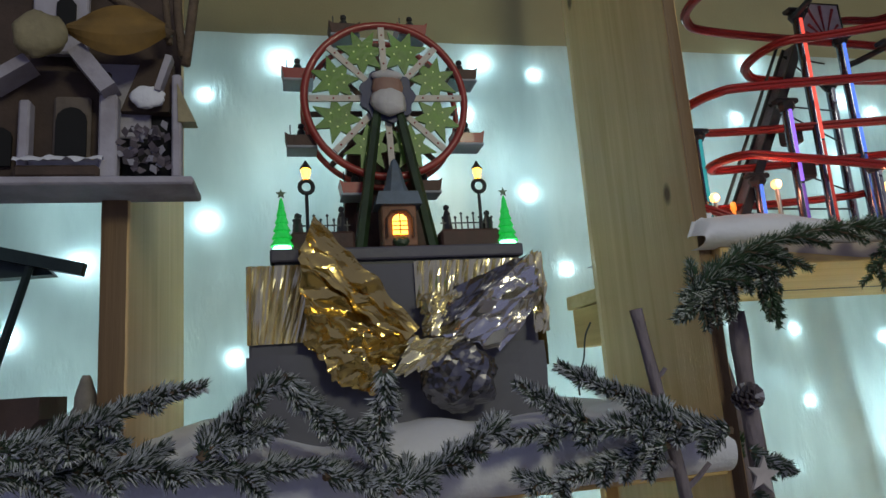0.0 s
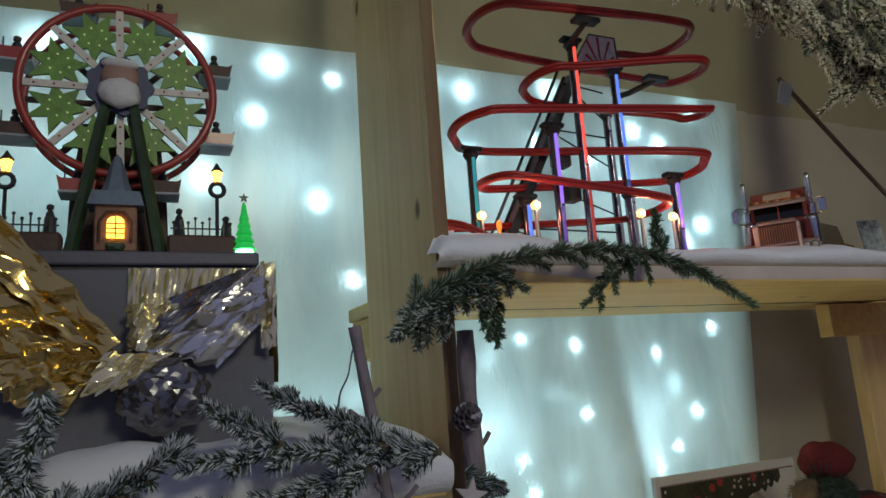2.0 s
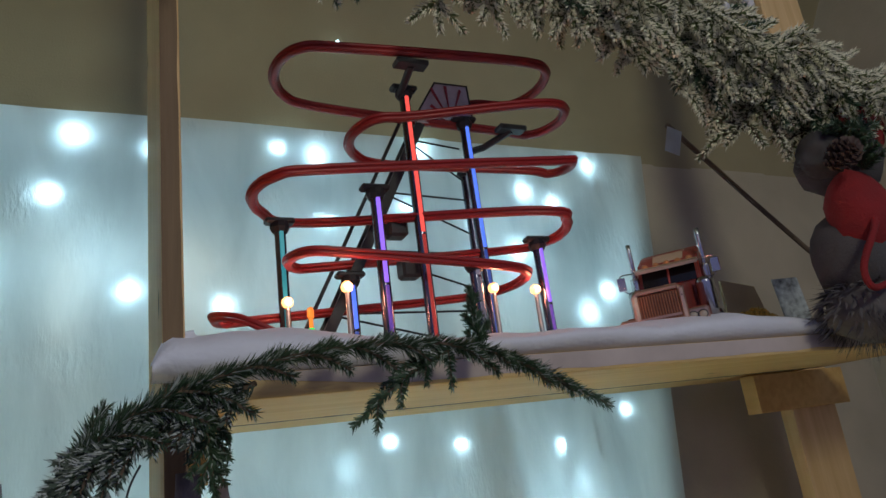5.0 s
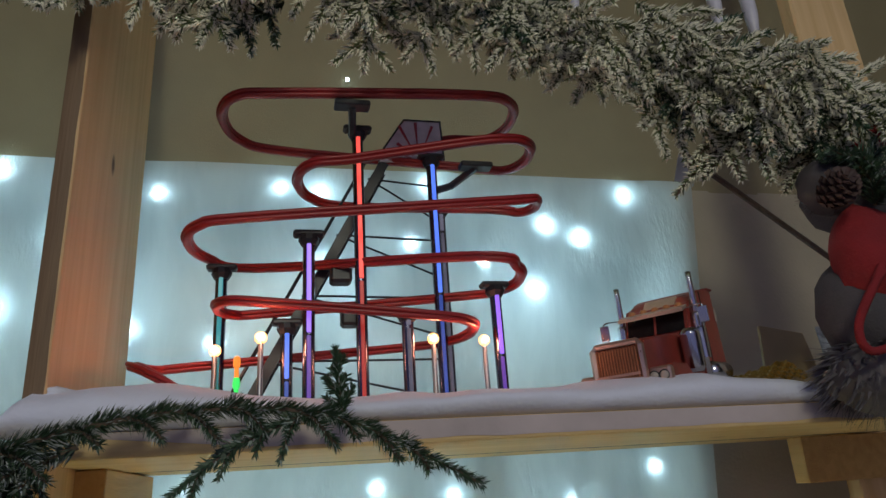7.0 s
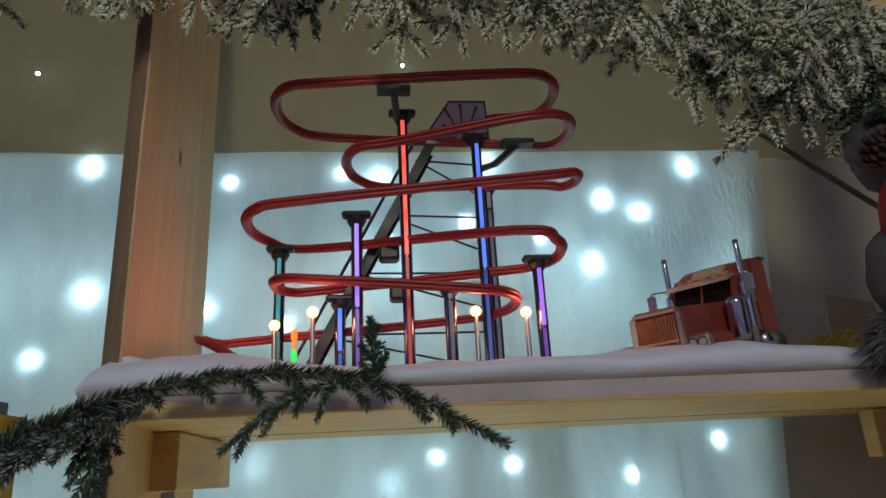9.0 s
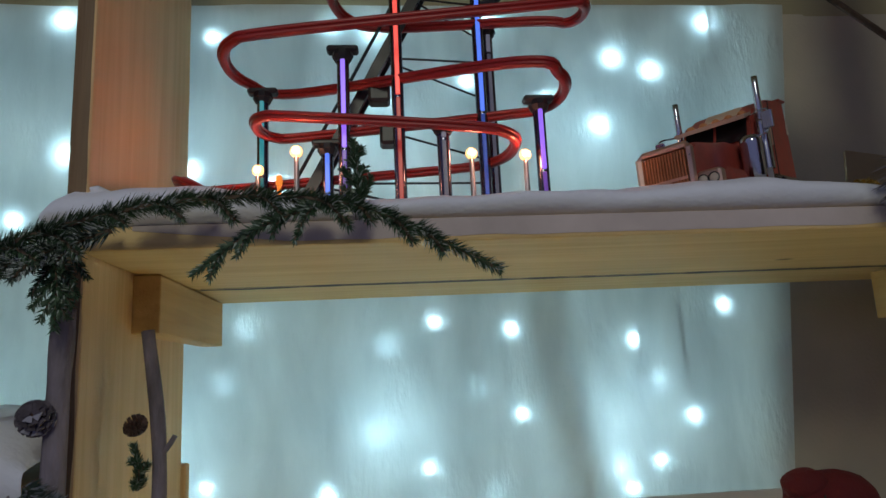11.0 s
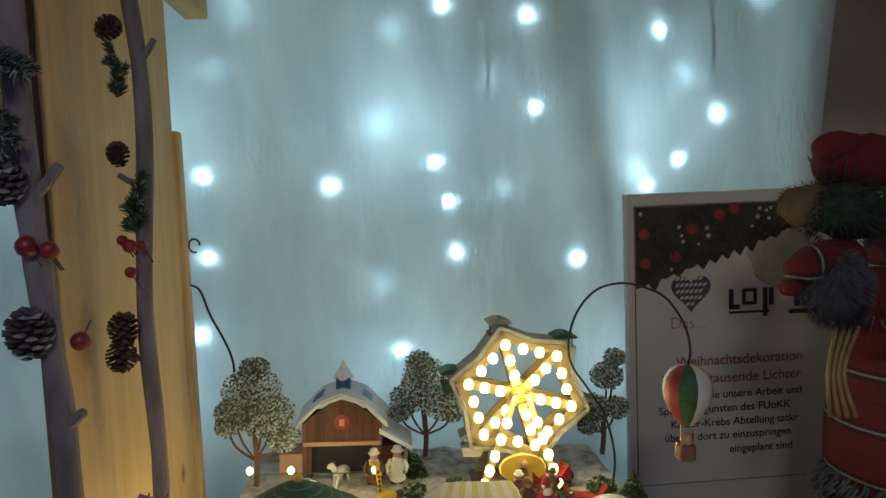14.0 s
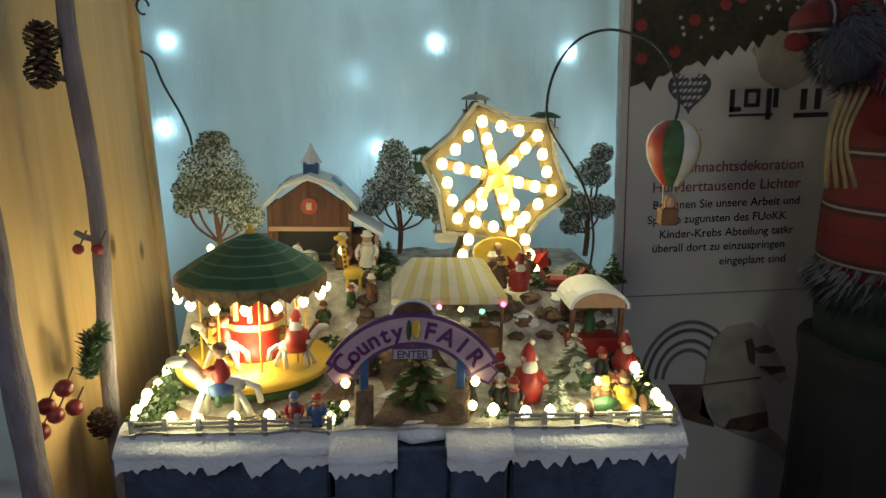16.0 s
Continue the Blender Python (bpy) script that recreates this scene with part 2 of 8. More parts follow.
def lathe(profile, seg=16, bm=None, mi=0, at=(0, 0, 0)):
    """Turned shape about the z axis from (radius, height) pairs."""
    bm = bm or bmesh.new()
    rings = []
    for r, z in profile:
        if r < 1e-5:
            rings.append([bm.verts.new((at[0], at[1], at[2] + z))])
        else:
            rings.append([bm.verts.new((at[0] + r * math.cos(2 * math.pi * i / seg), at[1] + r * math.sin(2 * math.pi * i / seg), at[2] + z)) for i in range(seg)])
    for a, b in zip(rings, rings[1:]):
        for i in range(seg):
            j = (i + 1) % seg
            q = [a[i % len(a)], a[j % len(a)], b[j % len(b)], b[i % len(b)]]
            q = list(dict.fromkeys(q))
            if len(q) > 2:
                bm.faces.new(q).material_index = mi
    return bm


def tube(points, radius, seg=8, bm=None, mi=0, close=False):
    """A round bar along a line of points; radius may be a number or one for each point."""
    bm = bm or bmesh.new()
    pts = [Vector(p) for p in points]
    rs = radius if isinstance(radius, (list, tuple)) else [radius] * len(pts)
    prev, rings = None, []
    for i, p in enumerate(pts):
        d = pts[(i + 1) % len(pts) if close else min(i + 1, len(pts) - 1)] - pts[i - 1 if (close or i) else 0]
        d = d.normalized() if d.length > 1e-9 else Vector((0, 0, 1))
        if prev is None:
            u = d.orthogonal().normalized()
        else:
            u = (prev - d * prev.dot(d))
            u = u.normalized() if u.length > 1e-6 else d.orthogonal().normalized()
        prev = u
        w = d.cross(u)
        rings.append([bm.verts.new(p + (u * math.cos(2 * math.pi * k / seg) + w * math.sin(2 * math.pi * k / seg)) * rs[i]) for k in range(seg)])
    pairs = list(zip(rings, rings[1:] + (rings[:1] if close else [])))
    for a, b in pairs[: len(rings) if close else len(rings) - 1]:
        for k in range(seg):
            bm.faces.new((a[k], a[(k + 1) % seg], b[(k + 1) % seg], b[k])).material_index = mi
    if not close:
        bm.faces.new(rings[0]).material_index = mi
        bm.faces.new(rings[-1][::-1]).material_index = mi
    return bm


def ball(at, r, bm=None, mi=0, scale=(1, 1, 1), sub=2, rough=0.0):
    bm = bm or bmesh.new()
    k = bmesh.ops.create_icosphere(bm, subdivisions=sub, radius=1)
    for v in k["verts"]:
        f = 1 + rough * noise.noise(v.co * 2.3 + Vector(at) * 37)
        v.co = Vector((v.co.x * scale[0] * r * f + at[0], v.co.y * scale[1] * r * f + at[1], v.co.z * scale[2] * r * f + at[2]))
    for f in {f for v in k["verts"] for f in v.link_faces}:
        f.material_index = mi
    return bm


def spline(points, n=8, closed=False):
    """Smooth line through the points (Catmull-Rom)."""
    p = [Vector(q) for q in points]
    p = [p[-1], *p, p[0], p[1]] if closed else [2 * p[0] - p[1], *p, 2 * p[-1] - p[-2]]
    out = []
    for i in range(1, len(p) - 2):
        for k in range(n):
            t = k / n
            a, b, c, d = p[i - 1:i + 3]
            out.append(0.5 * ((2 * b) + (c - a) * t + (2 * a - 5 * b + 4 * c - d) * t * t + (3 * b - a - 3 * c + d) * t ** 3))
    if not closed:
        out.append(p[-2])
    return out


def prism(outline, y0, y1, bm=None, mi=0):
    """A flat outline of (x, z) pairs given thickness along y."""
    bm = bm or bmesh.new()
    a = [bm.verts.new((x, y0, z)) for x, z in outline]
    b = [bm.verts.new((x, y1, z)) for x, z in outline]
    fs = [bm.faces.new(a), bm.faces.new(b[::-1])]
    for i in range(len(a)):
        j = (i + 1) % len(a)
        fs.append(bm.faces.new((a[i], b[i], b[j], a[j])))
    for f in fs:
        f.material_index = mi
    return bm


def sheet(fn, nu, nv, bm=None, mi=0):
    """A grid whose points come from fn(u, v), u and v from 0 to 1."""
    bm = bm or bmesh.new()
    g = [[bm.verts.new(fn(i / nu, j / nv)) for j in range(nv + 1)] for i in range(nu + 1)]
    for i in range(nu):
        for j in range(nv):
            bm.faces.new((g[i][j], g[i + 1][j], g[i + 1][j + 1], g[i][j + 1])).material_index = mi
    return bm


def needles_on(bm, line, length, per_m, rng, lean=0.75, width=0.0011, taper=True, flat=0.0, ring=0.3, frosted=0.0):
    """Thin three-sided needles standing off a twig's line, leaning to its tip."""
    line = [Vector(p) for p in line]
    total = sum((b - a).length for a, b in zip(line, line[1:]))
    count, done = int(total * per_m), 0.0
    for i in range(count):
        s = (i + rng.random()) / max(count, 1) * (len(line) - 1)
        k = min(int(s), len(line) - 2)
        d = (line[k + 1] - line[k])
        p = line[k] + d * (s - k)
        d.normalize()
        u = d.orthogonal().normalized()
        w = d.cross(u)
        a = rng.random() * 2 * math.pi
        side = u * math.cos(a) + w * math.sin(a)
        if flat:
            side.z *= 1 - flat
            side.normalize()
        f = 1 - 0.45 * (s / (len(line) - 1)) if taper else 1
        v = (side + d * (lean + rng.uniform(-0.25, 0.3))).normalized() * length * f * rng.uniform(0.7, 1.15)
        q = v.orthogonal().normalized() * width
        q2 = v.normalized().cross(q)
        tip = bm.verts.new(p + v)
        base = [bm.verts.new(p + v * ring + q), bm.verts.new(p + v * ring - q * 0.5 + q2 * 0.87), bm.verts.new(p + v * ring - q * 0.5 - q2 * 0.87)]
        white = 1 if rng.random() < frosted else 0
        root = bm.verts.new(p)
        for i0 in range(3):
            j0 = (i0 + 1) % 3
            bm.faces.new((base[i0], base[j0], tip)).material_index = white
            bm.faces.new((base[j0], base[i0], root))


def fir_branch(name, points, needle, length, side_len, label, seed, m=None, per_m=1500, sides=10, droop=0.3, group="", twig_r=0.0022, spread=1.0, width=0.0011, frosted=0.0, tips=None):
    """A fir branch: a woody stem with side twigs, all set with needles."""
    rng = random.Random(seed)
    stem = spline(points, 6)
    th = thing(name, m or Matrix(), label, "branch", group)
    wood_bm, green = bmesh.new(), bmesh.new()
    tube(stem, [twig_r * (1 - 0.6 * i / (len(stem) - 1)) for i in range(len(stem))], 5, wood_bm)
    kw = dict(width=width, ring=0.45 if frosted else 0.3, frosted=frosted, lean=1.0)
    needles_on(green, stem, length, per_m, rng, **kw)
    for s in range(sides):
        k = int((0.06 + 0.86 * s / max(1, sides)) * (len(stem) - 1))
        d = (stem[min(k + 1, len(stem) - 1)] - stem[k]).normalized()
        side = d.cross(Vector((0, -0.5, 1))).normalized() * (1 if s % 2 else -1)
        side = (side * spread + Vector((rng.uniform(-.2, .2), rng.uniform(-0.5, 0.2), rng.uniform(-.3, .3)))).normalized()
        ln = side_len * rng.uniform(0.6, 1.1) * (1 - 0.5 * s / max(1, sides))
        v = (d * 0.8 + side * 0.8).normalized() * ln
        tw = spline([stem[k], stem[k] + v * 0.5 + Vector((0, 0, -droop * ln * 0.1)), stem[k] + v + Vector((0, 0, -droop * ln * 0.5))], 4)
        tube(tw, twig_r * 0.55, 4, wood_bm)
        needles_on(green, tw, length * 0.9, per_m, rng, **kw)
    part("stem", wood_bm, TWIG, th)
    part("needles", green, [needle, tips or FROST_GREY], th)
    return th


# ---- the setting ----
def setting(name, bm, material, label, category, smooth=False):
    ob = part(name, bm, material, None, label, smooth)
    return tagged(ob, label, category, kind="structure")


def film_y(x, z):
    """How far back the backdrop film hangs: shallow folds and one steep crease that runs aslant."""
    crease = math.exp(-((x - 1.335 + 0.20 * (z - 1.3)) / 0.022) ** 2) * (1 if z < 1.72 else 0.3)
    fold = 0.008 * noise.noise(Vector((x * 3.2, z * 0.8, 1))) + 0.004 * noise.noise(Vector((x * 11, z * 2.1, 5)))
    return 1.405 + fold - 0.022 * crease


def film_end(z):
    """Where the film's free edge hangs, a little aslant."""
    return 1.752 - 0.12 * (1.75 - z)


setting("backdrop_film", sheet(lambda u, v: (-0.95 + (film_end(0.45 + 1.83 * v) + 0.95) * u, film_y(-0.95 + 2.695 * u, 0.45 + 1.83 * v), 0.45 + 1.83 * v + 0.006 * noise.noise(Vector((u * 9, 0, 3))) * v), 170, 90),
        FILM, "milky white crinkled plastic film lit from behind", "backdrop", True)
# The white wall is an unseen reflector added to throw light onto the film.
setting("bounce_wall", box(-1.2, 2.9, 1.56, 1.62, 0.2, 3.0), BOUNCE_WHITE, "unseen white wall added behind the film to bounce light", "wall")
setting("wall_upper", sheet(lambda u, v: (-1.2 + 4.1 * u, 1.425 - 0.25 * v ** 2 + 0.006 * noise.noise(Vector((u * 14, v * 3, 2))), 2.265 + 0.62 * v), 90, 24), BEIGE, "beige cloth stretched above the backdrop", "wall", True)
setting("wall_side", prism([(film_end(0.2) - 0.03, 0.2), (2.9, 0.2), (2.9, 2.27), (film_end(2.27) - 0.03, 2.27)], 1.425, 1.47), BROWN, "brown panel beside the backdrop film", "wall")
setting("wall_right", box(2.55, 2.62, -0.4, 1.47, 0.2, 3.0), BROWN, "brown side wall", "wall")
setting("wall_left", box(-1.27, -1.2, 0.2, 1.62, 0.2, 3.0), BROWN, "brown side wall", "wall")
setting("ceiling", box(-1.27, 2.62, 0.5, 1.62, 2.86, 2.92), BEIGE, "beige cloth ceiling of the display", "ceiling")
setting("floor", box(-3, 4.5, -4, 1.62, -0.05, 0.0), BROWN, "dark floor", "floor")


def post(name, x0, x1, y0, y1, label, top=2.86, skew=0.0):
    bm = box(x0, x1, y0, y1, 0.0, top)
    for v in bm.verts:
        if v.co.x < (x0 + x1) / 2 and v.co.y > (y0 + y1) / 2:
            v.co.y -= skew
    bmesh.ops.bevel(bm, geom=bm.edges[:], offset=0.003, segments=2, affect="EDGES", profile=0.5)
    return setting(name, bm, PINE, label, "post")


post("post_middle", 0.583, 0.605, 0.858, 1.232, "sawn pine upright plank of the shelf frame", skew=0.06)
WANE = wood("waney_edge", (0.22, 0.135, 0.065), (0.12, 0.07, 0.035), "z")
setting("post_edge", sheet(lambda u, v: (0.5835 + (0.019 + 0.002 * noise.noise(Vector((v * 40, 1, 2)))) * u, 0.8573 - 0.0012 * math.sin(math.pi * u), 0.02 + 2.83 * v), 4, 160), WANE, "dark brown waney front edge of the upright plank", "trim")
setting("post_edge_left", sheet(lambda u, v: (-0.1645 + (0.027 + 0.002 * noise.noise(Vector((v * 40, 4, 2)))) * u, 0.8643 - 0.0012 * math.sin(math.pi * u), 0.02 + 2.83 * v), 4, 160), WANE, "dark brown waney front edge of the upright plank", "trim")
post("post_left", -0.165, -0.135, 0.865, 1.29, "sawn pine upright plank of the shelf frame")
post("post_right", 1.94, 2.09, 1.245, 1.28, "sawn pine upright plank of the shelf frame", 1.70)


def shelf(name, x0, x1, boards, z0, z1, label, material=None):
    th = thing(name, pose((x0 + x1) / 2, 0, z0), label, "shelf", kind="structure")
    w = (x1 - x0) / 2
    for y0, y1, dz in boards:
        part("board", box(-w, w, y0, y1, dz, z1 - z0 + dz, 0.003, seg=2), material or PINE_X, th)
    return th


shelf("shelf_upper", 0.605, 1.99, ((0.842, 1.161, 0.0), (1.181, 1.374, 0.002)), 1.663, 1.690, "pine board shelf with a knot and a long crack")
shelf("shelf_left", -1.15, 0.570, ((0.842, 1.188, 0.0), (1.193, 1.285, 0.001)), 1.400, 1.430, "pine board shelf under cotton snow")
shelf("shelf_lower", 0.613, 1.262, ((0.80, 1.08, 0.0), (1.084, 1.370, 0.001)), 0.592, 0.630, "dark board shelf under the toy fair", DARK_BOARD)
shelf("shelf_bottom", 0.613, 2.05, ((0.70, 1.05, 0.0), (1.054, 1.400, 0.001)), 0.260, 0.292, "dark board shelf near the floor", DARK_BOARD)
# Dark filler and ragged strip paint the shade inside the gap between boards.
setting("gap_shade", box(0.645, 1.985, 1.1615, 1.1805, 1.6655, 1.680), DARK_BOARD, "dark filler for the shade in the gap between the upper shelf's boards", "gap")
setting("crack_shade", sheet(lambda u, v: (0.645 + 1.34 * u, 1.170 + 0.004 * noise.noise(Vector((u * 9, 1, 4))) + (v - 0.5) * (0.017 + 0.012 * noise.noise(Vector((u * 31, 2, 8)))), 1.6626), 160, 1), DARK_BOARD, "ragged dark strip for the shade of the crack along the shelf's underside", "gap")
# Added strip; its colour carries the pinkish light on the board's front face.
PALE_STRIP = mat("pink_lit_edge", (0.62, 0.52, 0.49), 0.75, var=0.16, scale=14, bump=0.25, bscale=60)
setting("edge_strip", sheet(lambda u, v: (0.66 + 1.325 * u, 0.8412 - 0.0008 * v, 1.6890 - (0.021 + 0.003 * noise.noise(Vector((u * 19, 2, 1)))) * (1 - v) * min(1, 6 * u + 0.25)), 90, 3), PALE_STRIP, "thin strip coloured like the pinkish light on the shelf edge", "trim", True)
setting("stand_front", box(0.66, 1.25, 0.90, 0.93, 0.292, 0.592, 0.003), DARK_BOARD, "dark board that carries the fair's shelf", "board")
setting("stand_rear", box(0.66, 1.25, 1.30, 1.33, 0.293, 0.592, 0.003), DARK_BOARD, "dark board that carries the fair's shelf", "board")
setting("batten_left", box(0.604, 0.640, 1.003, 1.344, 1.586, 1.662, 0.002, seg=2), PINE_Y, "short pine batten under the shelf", "batten")
setting("batten_right", box(1.795, 2.09, 1.205, 1.243, 1.580, 1.662, 0.002, seg=2), PINE_Y, "short pine batten under the shelf", "batten")
setting("batten_rear", box(0.580, 0.612, 1.234, 1.256, 0.7, 1.40, 0.002), PINE, "pine strip behind the upright plank", "batten")

# cool white lights strung behind the film, in the places where they shine through
LEDS_UP = [(-0.11, 2.14), (0.04, 2.22), (0.47, 2.23), (0.60, 2.21), (0.56, 1.93), (-0.33, 1.80), (-0.45, 1.67), (-0.11, 1.88), (-0.06, 1.61), (1.16, 2.25), (0.63, 1.76),
           (0.31, 2.25), (0.43, 2.11), (0.33, 1.97), (0.84, 2.23), (0.93, 2.07), (1.42, 2.16), (1.63, 2.24), (0.92, 2.22), (1.50, 2.13), (1.38, 2.01), (0.24, 1.84), (1.11, 2.11), (0.72, 1.90), (1.55, 1.86), (1.62, 1.91), (1.27, 2.07), (-0.62, 2.05), (0.15, 1.58)]
LEDS_LOW = [(1.02, 1.62), (1.17, 1.60), (1.18, 1.44), (0.815, 1.315), (1.02, 1.28), (1.03, 1.19), (1.25, 1.17), (1.00, 1.35), (0.60, 1.34), (0.60, 1.20), (1.60, 1.63), (1.41, 1.57), (1.515, 1.42),
            (1.44, 1.34), (1.38, 1.295), (0.58, 1.065), (0.925, 1.02), (0.40, 1.25), (0.30, 1.45), (1.66, 1.12)]
LEDS_SOFT = [(0.63, 1.52), (0.90, 1.42), (0.93, 1.58), (1.10, 1.49), (1.12, 1.30), (0.90, 1.14), (1.45, 1.49), (0.67, 1.62), (1.36, 1.33)]
LED_ICE = (0.57, 0.88, 1.04)


def light_string(label, spots, seed, gaps, base):
    rng = random.Random(seed)
    th = thing("light_string", pose(0, 1.43, 0), label, "fairy lights", "light strings behind the film")
    bulb = mesh_of("bulb", lathe([(0, 0.009), (0.002, 0.007), (0.003, 0.003), (0.003, -0.004), (0, -0.006)], 6), glow("cool_white_bulb", LED_ICE, 12), True)
    order = sorted(spots, key=lambda s: (round(s[0] * 3), s[1]))
    part("cable", tube(spline([(x + 0.004, 0.012, z) for x, z in order], 4), 0.0012, 4), BLACK, th, "thin dark cable")
    for x, z in spots:
        near = rng.choice(gaps)
        y = film_y(x, z) + near
        ob = new("bulb", bulb)
        ob.parent = th
        ob.location = (x, y + 0.006 - 1.43, z)
        point_lamp("led", (x, y, z), max(0.012, base + 4.2 * near), LED_ICE, 0.004)
    return th


light_string("cool white fairy lights glowing through the upper film", LEDS_UP, 3, (0.005, 0.006, 0.008, 0.012, 0.018), 0.085)
light_string("cool white fairy lights glowing through the lower film", LEDS_LOW, 4, (0.004, 0.005, 0.006), 0.045)
light_string("cool white fairy lights hanging well behind the film", LEDS_SOFT, 6, (0.020, 0.026), -0.075)

upper = thing("light_string", pose(0.6, 1.372, 2.45), "bare cool white bulbs on the cloth above the film", "fairy lights", "light strings behind the film")
for bare_led in ((0.190, 2.455), (0.979, 2.483), (0.974, 2.653)):
    part("bulb", ball((bare_led[0] - 0.6, 0, bare_led[1] - 2.45), 0.0045), glow("bare_bulb", LED_ICE, 8), upper, smooth=True)

# Even grid of added lamps without bulbs, gives the film its base glow.
for k in range(21):
    row = k // 7
    point_lamp("film_fill", (-0.75 + 0.42 * (k % 7), 1.512, (1.98, 1.42, 0.98)[row]), (0.35, 0.52, 0.42)[row], LED_ICE, 0.02)


# Unseen strip added to cast the soft slanting dark band on the film.
rear_strip = setting("film_shade_strip", box(-0.021, 0.021, 1.440, 1.452, -0.33, 0.33, 0.002), BROWN, "unseen slanting strip added behind the film to shade it", "batten")
rear_strip.matrix_world = pose(1.302, 0, 1.37, 0, -11, 0)


for cx, cz0, cz1 in ((1.415, 1.66, 1.49), (1.505, 1.64, 1.45), (1.095, 1.57, 1.47), (1.64, 2.26, 2.12), (1.50, 2.26, 2.14)):
    hw = part("hanging_wire", tube(spline([(cx, 1.412, cz0), (cx + 0.004, 1.41, (cz0 + cz1) / 2), (cx + 0.002, 1.412, cz1)], 5), 0.0016, 5), BLACK)
    tagged(hw, "thin dark wire hanging behind the film", "wire", "wires behind the film")
setting("front_plank", box(1.70, 1.82, 0.875, 0.905, 2.03, 2.86, 0.003), PINE, "sawn pine plank hanging at the front", "plank")


# ---- upper shelf: cotton snow, coaster, truck ----
def snow_blanket(name, x0, x1, y0, y1, z, height, label, seed, drop=0.03, wave=1.0):
    """A roll of cotton wool laid on a board: swollen top, rounded and sagging front lip."""
    def at(u, v):
        x = x0 + (x1 - x0) * u
        end = min(1, (70 if x0 > 0 else 26) * u, 30 * (1 - u)) ** 0.5 if 0 < u < 1 else 0
        a = v * 1.25
        n = noise.noise(Vector((x * 5 * wave, seed, v * 1.5))) * 0.32 + noise.noise(Vector((x * 17, seed + 3, v * 5))) * 0.10
        h = height * (0.78 + n) * (0.35 + 0.65 * end) * (1 + (0.36 * max(0, min(1, (0.85 - x) / 0.15)) if x0 > 0 else 0))
        if v < 0.30:
            t = v / 0.30 * math.pi / 2
            y = y0 + 0.035 - 0.035 * math.sin(t) - 0.006 * math.sin(2 * t)
            zz = z - drop + (h * 0.5 + drop) * (1 - math.cos(t))
        else:
            t = (v - 0.30) / 0.70
            if x0 > 0 and x < 0.614:
                t = min(t, ((0.861 - y0) / (y1 - y0)) ** (1 / 1.4))
            y = y0 + (y1 - y0) * t ** 1.4
            zz = z + h * (0.5 + 0.5 * math.sin(min(1, t * 3.2) * math.pi / 2))
        if x0 > 0:
            y += 0.014 * min(1, max(0, (x - 0.75) / 0.15)) * (1 - v)
            if x < 0.614:
                y = min(y, 0.861)
        return (x, y + 0.006 * noise.noise(Vector((x * 9, v * 4, seed))), zz)
    th = part(name, sheet(at, 130, 26), SNOW, None, label, True)
    return tagged(th, label, "snow")


snow_blanket("snow_blanket", 0.572, 1.93, 0.824, 1.30, 1.692, 0.050, "thick white cotton snow laid along the upper shelf", 4.0, 0.004)

# the coaster: a red track that winds down in loops, on lit columns
TURNS = [(1.205, 2.172, 1.07, 0.92), (0.752, 2.163, 0.94, 1.09), (1.222, 2.101, 1.05, 0.915), (0.864, 2.066, 0.955, 1.09), (1.224, 2.016, 1.02, 0.935),
         (0.712, 1.966, 0.955, 1.10), (1.187, 1.898, 0.92, 1.05), (0.756, 1.868, 1.08, 0.965), (1.119, 1.830, 0.95, 1.085), (0.655, 1.790, 1.085, 0.965)]


